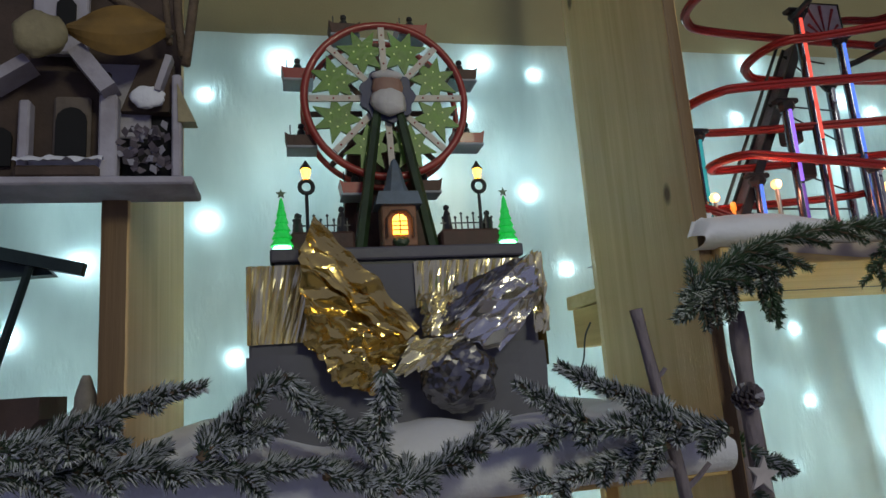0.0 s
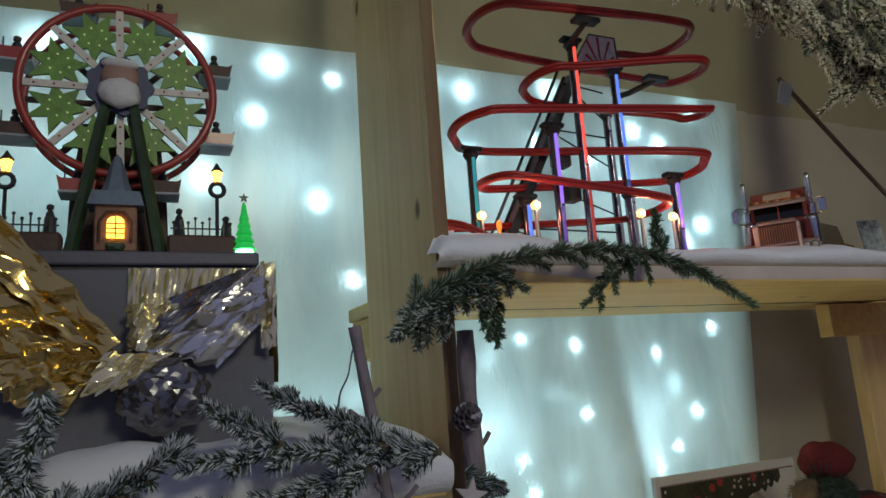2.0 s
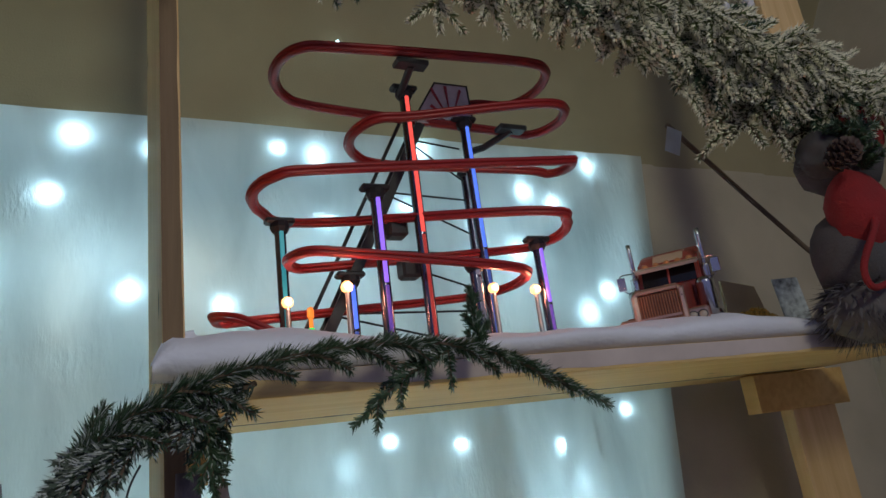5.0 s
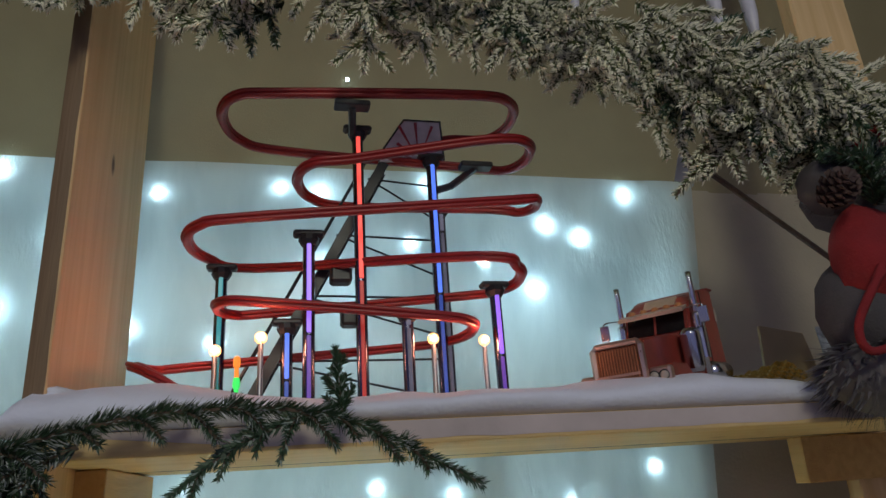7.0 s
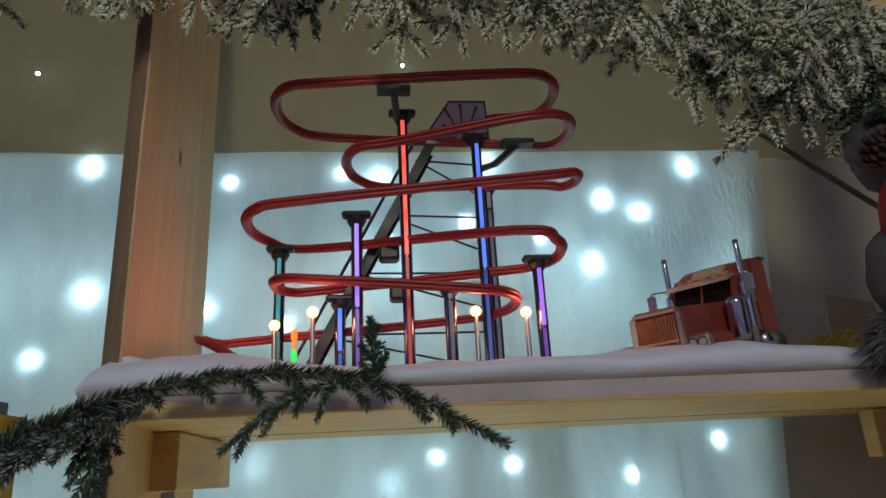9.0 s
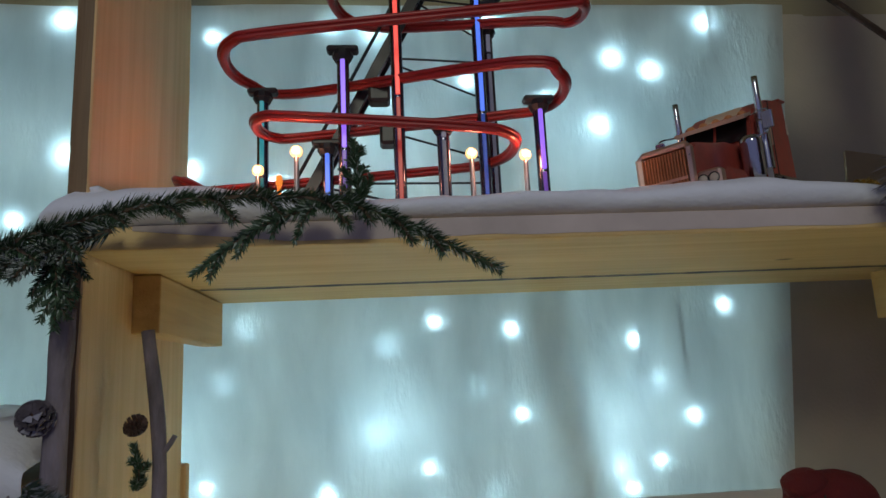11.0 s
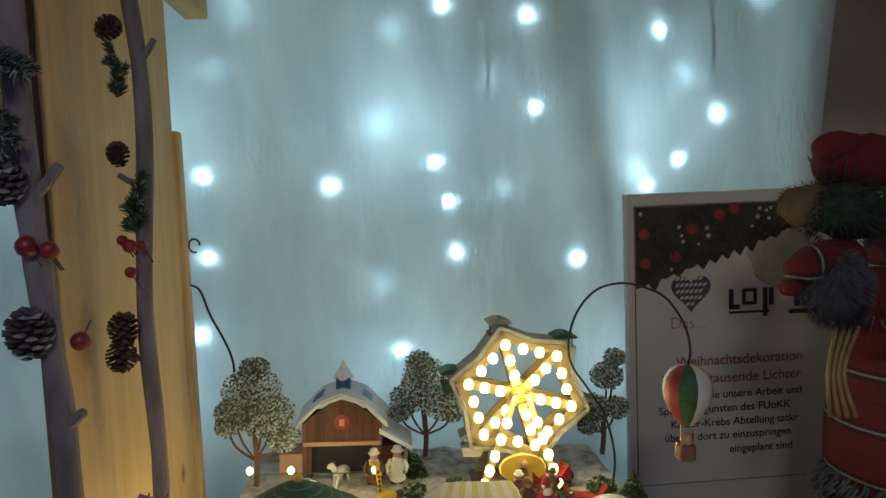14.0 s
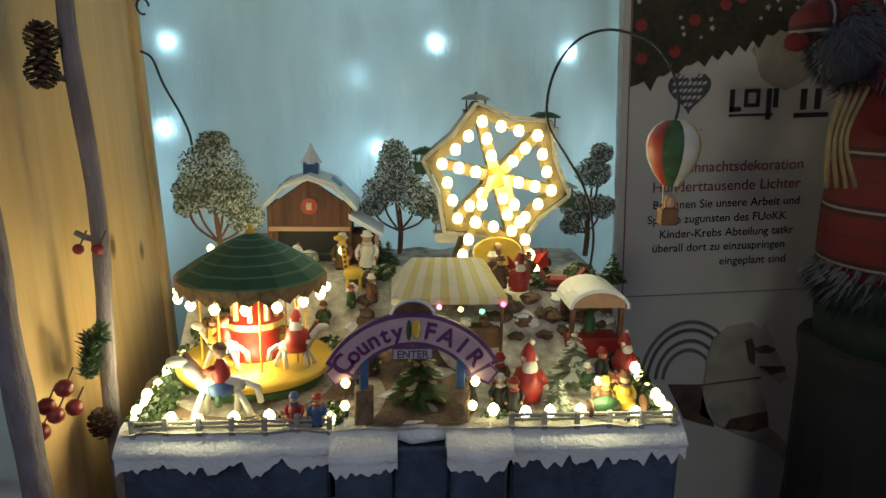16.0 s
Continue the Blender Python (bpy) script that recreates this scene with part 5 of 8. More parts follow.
berries([(0.623, 0.808, 1.258), (0.606, 0.806, 1.262)], 0.0085, "red berries on a grey stick")
berries([(0.626, 0.845, 1.171)], 0.0085, "single red berry on a stalk")
berries([(0.646, 0.926, 1.252), (0.660, 0.922, 1.252), (0.640, 0.924, 1.258), (0.646, 0.924, 1.225)], 0.0065, "dark red berries round the stick")
berries([(0.602, 0.835, 1.285), (0.606, 0.84, 1.255)], 0.005, "small dark red berries on thin stalks")
berries([(0.624, 0.85, 0.835), (0.634, 0.845, 0.828), (0.618, 0.845, 0.812), (0.644, 0.86, 0.828), (0.640, 0.855, 0.850)], 0.0092, "cluster of dark red berries on thin stalks")
berries([(0.634, 0.935, 0.965), (0.655, 0.93, 0.965)], 0.006, "dark red berries round the stick")
fir_branch("fir_sprig", [(0.652, 0.932, 1.265), (0.655, 0.925, 1.295), (0.668, 0.92, 1.325)], NEEDLE, 0.018, 0.02, "short green fir sprig tied to the stick", 61, per_m=5000, sides=5)
fir_branch("fir_sprig", [(0.642, 0.935, 1.405), (0.647, 0.925, 1.425), (0.640, 0.925, 1.455)], NEEDLE, 0.014, 0.02, "short green fir sprig tied to the stick", 62, per_m=5000, sides=5)
fir_branch("fir_sprig", [(0.632, 0.925, 0.83), (0.640, 0.915, 0.86), (0.655, 0.915, 0.89)], NEEDLE, 0.020, 0.025, "short green fir sprig tied to the stick", 63, per_m=5000, sides=6)
fir_branch("fir_sprig", [(0.60, 0.80, 0.93), (0.60, 0.795, 0.96), (0.605, 0.79, 1.0)], NEEDLE_DARK, 0.022, 0.03, "dark fir sprig tied to the stick", 64, per_m=5000, sides=6)
fir_branch("fir_sprig", [(0.58, 0.81, 1.43), (0.60, 0.80, 1.415), (0.625, 0.80, 1.41)], NEEDLE_DARK, 0.018, 0.03, "dark fir sprig tied to the stick", 65, per_m=5000, sides=6)
fir_branch("fir_sprig", [(0.575, 0.81, 1.38), (0.59, 0.80, 1.36), (0.60, 0.795, 1.34)], NEEDLE_DARK, 0.018, 0.03, "dark fir sprig tied to the stick", 66, per_m=5000, sides=6)
st_pts = [((0.022 if k % 2 == 0 else 0.009) * math.sin(math.pi * k / 5 + 0.2), (0.022 if k % 2 == 0 else 0.009) * math.cos(math.pi * k / 5 + 0.2)) for k in range(10)]
star = part("wooden_star", prism(st_pts, -0.002, 0.002), mat("white_wood", (0.55, 0.5, 0.52), 0.7, var=0.15, scale=60))
tagged(star, "small whitewashed wooden star on the greenery", "ornament").location = (0.575, 0.785, 1.405)


def bird_house():
    """A whitewashed wooden bird house on a white board: arched doorway, snowy ledge and a small porch."""
    white = mat("whitewash", (0.46, 0.44, 0.52), 0.8, var=0.22, scale=25, bump=0.5, second=(0.22, 0.19, 0.22))
    dark = mat("dark_stained", (0.085, 0.055, 0.045), 0.8, var=0.3, scale=30, bump=0.4)
    grey = mat("grey_brown_wood", (0.20, 0.16, 0.14), 0.8, var=0.3, scale=30, bump=0.4)
    # Near-black slabs stand for the shade inside doorways, porch and upper opening.
    hole = mat("opening_shade", (0.01, 0.01, 0.012), 0.9, bump=0)
    tan = mat("straw_tan", (0.36, 0.31, 0.19), 0.8, var=0.25, scale=40, bump=0.4)
    th = thing("bird_house", pose(-0.20, 0.86, 1.772), "whitewashed wooden bird house with dark doorway on a white board", "bird house")
    part("base_board", box(-0.32, 0.142, -0.06, 0.015, -0.003, 0.006, 0.002), white, th, "white painted base board")
    part("rear_wall", box(-0.30, 0.120, 0.002, 0.012, 0.006, 0.30, 0.002), dark, th)
    part("front_wall", box(-0.30, 0.050, -0.028, -0.020, 0.006, 0.140, 0.002), dark, th, "dark stained front wall")
    part("side_panel", box(0.030, 0.092, -0.024, -0.016, 0.062, 0.152, 0.002), white, th, "whitewashed panel beside the gable")
    part("door_surround", box(-0.006, 0.032, -0.036, -0.029, 0.030, 0.106, 0.003), grey, th, "grey wooden door surround")
    arch = [(-0.002, 0.030), (0.029, 0.030), (0.029, 0.076)] + [(0.0135 + 0.0155 * math.cos(a), 0.076 + 0.0155 * math.sin(a)) for a in (0.5, 1.05, 1.57, 2.1, 2.65)] + [(-0.002, 0.076)]
    part("doorway", prism(arch, -0.0395, -0.0365), hole, th, "arched doorway, its inner shade a black slab")
    part("doorway", prism([(x - 0.075, z * 0.72 + 0.004) for x, z in arch], -0.0345, -0.0305), hole, th, "arched doorway, its inner shade a black slab")
    for x0, x1, z0, z1 in ((-0.036, -0.025, 0.018, 0.096), (0.043, 0.062, 0.008, 0.104), (0.118, 0.128, 0.008, 0.130), (-0.16, -0.145, 0.008, 0.10)):
        part("upright", box(x0, x1, -0.048, -0.030, z0, z1, 0.002), white, th, "whitewashed upright")
    part("ledge", box(-0.036, 0.046, -0.056, -0.030, 0.006, 0.020, 0.003), dark, th, "dark ledge")
    snow = sheet(lambda u, v: (-0.036 + 0.086 * u, -0.060 + 0.032 * v, 0.019 + 0.011 * math.sin(math.pi * min(1, v * 1.4 + 0.15)) + 0.006 * noise.noise(Vector((u * 9, v * 4, 1)))), 20, 6)
    part("ledge_snow", snow, SNOW, th, "white snow on the ledge", True)
    for p, q, k in (((-0.062, 0.108), (-0.024, 0.136), 0.006), ((0.022, 0.150), (0.056, 0.104), 0.009)):
        a, b = Vector((p[0], 0, p[1])), Vector((q[0], 0, q[1]))
        d = (b - a).normalized()
        n = Vector((-d.z, 0, d.x)) * k
        part("gable_board", prism([((a - n).x, (a - n).z), ((b - n).x, (b - n).z), ((b + n).x, (b + n).z), ((a + n).x, (a + n).z)], -0.066, -0.034), white, th, "whitewashed gable board")
    part("porch_roof", prism([(0.062, 0.090), (0.084, 0.153), (0.116, 0.155), (0.119, 0.115), (0.113, 0.090)], -0.034, -0.012), dark, th, "dark pointed porch roof")
    part("porch_shade", box(0.062, 0.118, -0.020, -0.008, 0.008, 0.090), hole, th)
    part("porch_brace", prism([(0.100, 0.110), (0.106, 0.108), (0.119, 0.150), (0.112, 0.152)], -0.052, -0.036), white, th, "whitewashed brace")
    part("gable_snow", ball((0.092, -0.044, 0.103), 0.015, scale=(1.2, 0.4, 0.9), rough=0.2, sub=3), SNOW, th, "small heap of snow", True)
    part("upper_wall", box(-0.036, 0.022, -0.020, -0.008, 0.165, 0.32, 0.002), white, th, "whitewashed upper wall")
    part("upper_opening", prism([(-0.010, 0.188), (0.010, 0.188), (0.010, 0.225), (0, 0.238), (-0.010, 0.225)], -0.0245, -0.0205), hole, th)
    slice_ = part("wood_slice", ball((-0.008, -0.078, 0.156), 0.027, scale=(1.0, 0.45, 0.95), rough=0.22, sub=3), tan, th, "round straw coloured wood slice", True)
    part("dried_leaf", sheet(lambda u, v: (0.018 + 0.098 * u, -0.072 - 0.010 * math.sin(math.pi * v), 0.166 + 0.030 * (v - 0.5) * math.sin(math.pi * (0.06 + 0.86 * u)) * 2 + 0.004 * u), 14, 6), mat("ochre_leaf", (0.26, 0.15, 0.035), 0.7, var=0.3, scale=40), th, "ochre dried leaf")
    for line, r in ((((0.045, -0.06, 0.225), (0.085, -0.06, 0.195), (0.118, -0.055, 0.172)), 0.0075), (((0.110, -0.05, 0.235), (0.113, -0.05, 0.20), (0.116, -0.05, 0.165)), 0.004), (((0.124, -0.05, 0.25), (0.125, -0.05, 0.20), (0.130, -0.05, 0.150)), 0.005), (((0.146, -0.05, 0.26), (0.140, -0.05, 0.20), (0.133, -0.05, 0.140)), 0.0055)):
        part("twig", tube(spline(line, 5), r, 7), TWIG, th, "brown twig", True)
    part("straw_wedge", prism([(0.124, 0.118), (0.144, 0.072), (0.125, 0.072)], -0.05, -0.03), tan, th, "straw coloured wedge")
    rng = random.Random(8)
    scales = bmesh.new()
    for k in range(70):
        c0 = Vector((0.066 + 0.048 * rng.random(), -0.034 - 0.012 * rng.random(), 0.012 + 0.052 * rng.random() ** 0.8))
        a = rng.uniform(-0.6, 3.7)
        d = Vector((math.cos(a), -0.6, math.sin(a))) * 0.011
        w = Vector((-math.sin(a), 0, math.cos(a))) * 0.0042
        f = [scales.verts.new(c0), scales.verts.new(c0 + d * 0.6 + w), scales.verts.new(c0 + d), scales.verts.new(c0 + d * 0.6 - w)]
        scales.faces.new(f)
    part("frosted_cone", scales, CONE_FROST, th, "frosted cone scales in the porch")
    return th


bird_house()


def dark_stand():
    th = thing("dark_stand", pose(-0.36, 0.88, 1.43), "dark green folding metal stand under the board", "stand")
    g = mat("dark_green_metal", (0.03, 0.05, 0.05), 0.4, 0.5, var=0.2, scale=40)
    part("top_rail", tube([(-0.10, 0, 0.33), (0.175, 0, 0.262)], 0.010, 4), g, th)
    part("leg", tube([(0.12, 0, 0.27), (0.04, 0.02, 0.0)], 0.005, 6), g, th)
    part("leg", tube([(-0.05, 0, 0.31), (-0.02, 0.02, 0.0)], 0.005, 6), g, th)
    part("plate", prism([(-0.08, 0.30), (0.12, 0.285), (0.14, 0.26), (-0.08, 0.25)], 0.01, 0.03), g, th)
    return th


dark_stand()
dbox = part("dark_box", prism([(-0.12, 0.0), (0.085, 0.0), (0.115, 0.03), (0.115, 0.055), (-0.12, 0.055)], -0.05, 0.05), mat("dark_brown_wood", (0.07, 0.04, 0.035), 0.6, var=0.3, scale=30))
tagged(dbox, "dark brown wooden tray on the snow", "tray").location = (-0.35, 0.96, 1.50)
fig = part("nutcracker_figurine", lathe([(0, 0), (0.019, 0), (0.020, 0.012), (0.015, 0.022), (0.016, 0.040), (0.012, 0.046), (0.012, 0.056), (0.006, 0.076), (0.004, 0.08), (0, 0.08)], 12), mat("grey_beige", (0.30, 0.27, 0.25), 0.7, var=0.25, scale=60), None, "", True)
tagged(fig, "small grey beige cone-shaped figurine on the snow", "figurine").location = (-0.185, 0.90, 1.495)
part_cable = part("cable", tube(spline([(0.573, 1.20, 1.625), (0.560, 1.20, 1.60), (0.548, 1.19, 1.56), (0.53, 1.18, 1.53), (0.52, 1.16, 1.50)], 6), 0.0016, 5), BLACK)
tagged(part_cable, "thin black cable hanging behind the plank", "cable")


# ---- garland over the upper shelf ----
def garland():
    rng = random.Random(21)
    th = thing("fir_garland", pose(1.0, 0.86, 2.3), "thick frosted fir garland hung along the top", "garland")
    o = Vector((1.0, 0.86, 2.3))
    core = spline([(0.10, 0.87, 2.36), (0.45, 0.86, 2.32), (0.75, 0.86, 2.30), (1.02, 0.86, 2.29), (1.22, 0.85, 2.24), (1.40, 0.84, 2.16), (1.54, 0.80, 2.10), (1.66, 0.78, 2.08)], 8)
    part("core", tube([p - o for p in core], 0.012, 6), TWIG, th)
    for k in range(130):
        t = k / 130
        s = t * (len(core) - 1)
        p = core[min(int(s), len(core) - 1)]
        right = max(0, min(1, (p.x - 1.05) / 0.45))
        left = max(0, min(1, (0.7 - p.x) / 0.3))
        a = rng.uniform(-0.9, 0.9)
        ln = rng.uniform(0.08, 0.135) * (1 + 0.35 * right + 0.25 * left)
        d = Vector((math.sin(a) * 0.9, rng.uniform(-0.65, 0.05), -math.cos(a) * 0.9 + (0.6 if k % 3 == 0 else 0))).normalized()
        q = p + Vector((rng.uniform(-.02, .02), rng.uniform(-0.05, 0.02), rng.uniform(-0.02, 0.05) + (0.06 * right if k % 3 else -0.02)))
        tw = spline([q - o, q + d * ln * 0.55 - o, q + d * ln + Vector((0, -0.01, -0.015)) - o], 4)
        g = bmesh.new()
        green = k % 7 == 3
        kw = dict(lean=1.25, width=0.0014, ring=0.4, frosted=0.3 if green else 0.85)
        needles_on(g, tw, 0.023, 1900, rng, **kw)
        across = d.cross(Vector((0.2, 1, 0.1))).normalized()
        for i, f in ((2, 0.55), (5, 0.42)):
            for j in (-1, 1):
                sd = (across * j * 0.8 + d * 0.7).normalized()
                t2 = spline([tw[i], tw[i] + sd * ln * f * 0.6, tw[i] + sd * ln * f + Vector((0, 0, -0.006))], 3)
                needles_on(g, t2, 0.020, 1900, rng, **kw)
        part("frond", g, [NEEDLE if green else FIR_GREEN, FROST_TIP], th)
    return th


garland()
fir = fir_branch("fir_branch", [(1.60, 0.80, 2.20), (1.52, 0.79, 2.12), (1.46, 0.79, 2.05), (1.40, 0.80, 1.99)], FIR_GREEN, 0.023, 0.13, "large frosted fir spray hanging from the garland", 71, per_m=1900, sides=16, droop=0.8, twig_r=0.004, width=0.0016, frosted=0.8, tips=FROST_TIP)
fir_branch("fir_branch", [(1.62, 0.80, 2.10), (1.58, 0.79, 2.04), (1.54, 0.78, 1.98)], FIR_GREEN, 0.022, 0.08, "large frosted fir spray hanging from the garland", 72, per_m=1900, sides=12, droop=0.8, twig_r=0.004, width=0.0016, frosted=0.8, tips=FROST_TIP)
pole = part("garland_pole", tube([(1.548, 1.045, 2.163), (1.793, 1.090, 2.026), (2.003, 1.120, 1.900)], 0.0055, 7), TWIG)
tagged(pole, "dark bare branch running down behind the garland", "branch")
icm = mat("white_icicle", (0.62, 0.60, 0.66), 0.35, var=0.1, scale=40, bump=0.2)
for ix, iz in ((0.79, 2.195), (0.955, 2.22), (1.24, 2.215), (1.47, 2.21), (1.53, 2.20)):
    ic = part("icicle", tube([(0, 0, 0.14), (0.002, 0, 0.06), (0.0, 0, 0.02), (0, 0, 0)], [0.012, 0.010, 0.006, 0.001], 8), icm, None, "", True)
    tagged(ic, "white glass icicle hanging in the garland", "icicle", "icicles in the garland").location = (ix, 0.79, iz)
paper = part("paper_tag", box(-0.018, 0.018, -0.001, 0.001, -0.026, 0.026), mat("pale_paper", (0.6, 0.65, 0.66), 0.8))
tagged(paper, "small pale paper tag hanging under the garland", "tag").matrix_world = pose(1.539, 1.030, 2.119, 8, 15, 0)
card = part("folded_card", prism([(-0.05, 0), (0.06, 0), (0.05, 0.11), (-0.03, 0.13)], -0.004, 0.004), mat("tan_card", (0.42, 0.32, 0.18), 0.8, var=0.1, scale=20))
tagged(card, "tan cardboard piece leaning behind the lorry", "cardboard").matrix_world = pose(1.76, 1.15, 1.74, -10, 0, -10)
ptn = part("patterned_card", box(-0.03, 0.03, -0.002, 0.002, 0, 0.10, 0.001), mat("patterned_paper", (0.55, 0.6, 0.6), 0.7, var=0.45, scale=90, bump=0))
tagged(ptn, "pale card with a dark scribbled pattern", "card").matrix_world = pose(1.80, 1.06, 1.745, -8, 0, -15)

FUR_GREY = mat("grey_fur", (0.15, 0.135, 0.14), 0.9, var=0.3, scale=30, bump=0, island=0.4)
FUR_WHITE = mat("ash_fur", (0.09, 0.092, 0.115), 0.9, var=0.2, scale=30, bump=0, island=0.35)
# Lower gnome's felt is darkened for its shade; the scarlet one isn't.
FELT_RED_SHADED = mat("red_felt_shaded", (0.14, 0.010, 0.012), 0.9, var=0.15, scale=40, bump=0.5, bscale=300)
FELT_SCARLET = mat("scarlet_felt", (0.30, 0.018, 0.022), 0.9, var=0.15, scale=40, bump=0.5, bscale=300)
FELT_GREY = mat("grey_felt", (0.095, 0.088, 0.095), 0.9, var=0.15, scale=40, bump=0.5, bscale=300)


def plaid():
    """Red tartan cloth with black and white crossing bands."""
    # The base red is darkened to hold the shade round the lower gnome.
    m = mat("red_tartan_shaded", (0.13, 0.010, 0.012), 0.9, var=0.12, scale=60, bump=0.4, bscale=400)
    nt = m.node_tree
    N, L = nt.nodes.new, nt.links.new
    b = nt.nodes["Principled BSDF"]
    tc = N("ShaderNodeTexCoord")
    sep = N("ShaderNodeSeparateXYZ")
    L(tc.outputs["Object"], sep.inputs[0])
    src = b.inputs["Base Color"].links[0].from_socket
    for axis in ("X", "Z"):
        for offset, width, colour in ((0.0, 0.20, (0.012, 0.01, 0.012, 1)), (-0.08, 0.045, (0.60, 0.55, 0.50, 1)), (-0.60, 0.05, (0.02, 0.012, 0.012, 1))):
            w = N("ShaderNodeMath")
            w.operation = "MULTIPLY_ADD"
            w.inputs[1].default_value = 1 / 0.075
            w.inputs[2].default_value = offset + 10
            L(sep.outputs[axis], w.inputs[0])
            f = N("ShaderNodeMath")
            f.operation = "FRACT"
            L(w.outputs[0], f.inputs[0])
            lt = N("ShaderNodeMath")
            lt.operation = "LESS_THAN"
            lt.inputs[1].default_value = width
            L(f.outputs[0], lt.inputs[0])
            k = N("ShaderNodeMath")
            k.operation = "MULTIPLY"
            k.inputs[1].default_value = 0.80 if width > 0.1 else 0.38
            L(lt.outputs[0], k.inputs[0])
            mx = N("ShaderNodeMix")
            mx.data_type = "RGBA"
            mx.inputs["B"].default_value = colour
            L(k.outputs[0], mx.inputs["Factor"])
            L(src, mx.inputs["A"])
            src = mx.outputs["Result"]
    L(src, b.inputs["Base Color"])
    return m


TARTAN = plaid()


def tufts(bm, centre, radii, count, length, rng, mi, down=0.6):
    """Shaggy strands over an egg-shaped form."""
    for k in range(count):
        a, c = rng.random() * 2 * math.pi, rng.uniform(-1, 1)
        s = math.sqrt(1 - c * c)
        n = Vector((s * math.cos(a), s * math.sin(a), c))
        p = Vector((centre[0] + n.x * radii[0], centre[1] + n.y * radii[1], centre[2] + n.z * radii[2]))
        v = (n + Vector((rng.uniform(-.5, .5), rng.uniform(-.5, .5), -down + rng.uniform(-.4, .2)))).normalized() * length * rng.uniform(0.6, 1.2)
        w = v.orthogonal().normalized() * length * 0.07
        f = bm.faces.new((bm.verts.new(p - w), bm.verts.new(p + w), bm.verts.new(p + v)))
        f.material_index = mi


def gnome_upper():
    """A cloth gnome as one plain mesh: felt cap with grey cuff, red body patches and shaggy beard."""
    rng = random.Random(31)
    bm = bmesh.new()
    ball((0, 0, 0.085), 0.085, bm, 1, (1.0, 0.8, 1.0), 3, 0.12)
    ball((-0.035, -0.035, 0.145), 0.060, bm, 0, (0.75, 0.7, 1.15), 3, 0.15)
    ball((0.01, 0, 0.245), 0.075, bm, 1, (1.0, 0.8, 0.75), 3, 0.15)
    ball((0.05, 0.0, 0.30), 0.07, bm, 0, (0.9, 0.8, 0.8), 3, 0.2)
    ball((-0.045, -0.02, 0.25), 0.05, bm, 2, (1.0, 0.8, 0.8), 3, 0.2)
    tufts(bm, (0, 0, 0.0), (0.10, 0.07, 0.055), 900, 0.03, rng, 2)
    tufts(bm, (-0.03, -0.02, 0.25), (0.05, 0.05, 0.045), 300, 0.014, rng, 2, 0.1)
    ball((0, 0, 0.0), 0.09, bm, 2, (1.0, 0.75, 0.6), 3, 0.2)
    for s in (0, 1):
        tube(spline([(-0.03, -0.06, 0.15 - 0.02 * s), (-0.075, -0.07, 0.10), (-0.105, -0.06, 0.05), (-0.095, -0.06, 0.02), (-0.04, -0.07, 0.035)], 6), 0.005, 6, bm, 0)
    ob = part("cloth_gnome", bm, [FELT_SCARLET, FELT_GREY, FUR_GREY], None, "", True)
    ob.matrix_world = pose(1.605, 0.775, 1.712)
    return tagged(ob, "red and grey cloth gnome with shaggy beard at the shelf end", "gnome doll")


gnome_upper()
cone("pine_cone", (1.508, 0.702, 1.93), 0.046, "brown pine cone in a dark fir tuft", (70, -25))
fir_branch("fir_sprig", [(1.60, 0.72, 1.95), (1.56, 0.71, 1.975), (1.515, 0.70, 1.985)], NEEDLE, 0.022, 0.05, "dark green fir tuft round the cone", 73, per_m=2400, sides=8)
fir_branch("fir_sprig", [(1.58, 0.72, 1.92), (1.57, 0.705, 1.955), (1.585, 0.70, 2.005)], NEEDLE, 0.022, 0.05, "dark green fir tuft round the cone", 74, per_m=2400, sides=8)


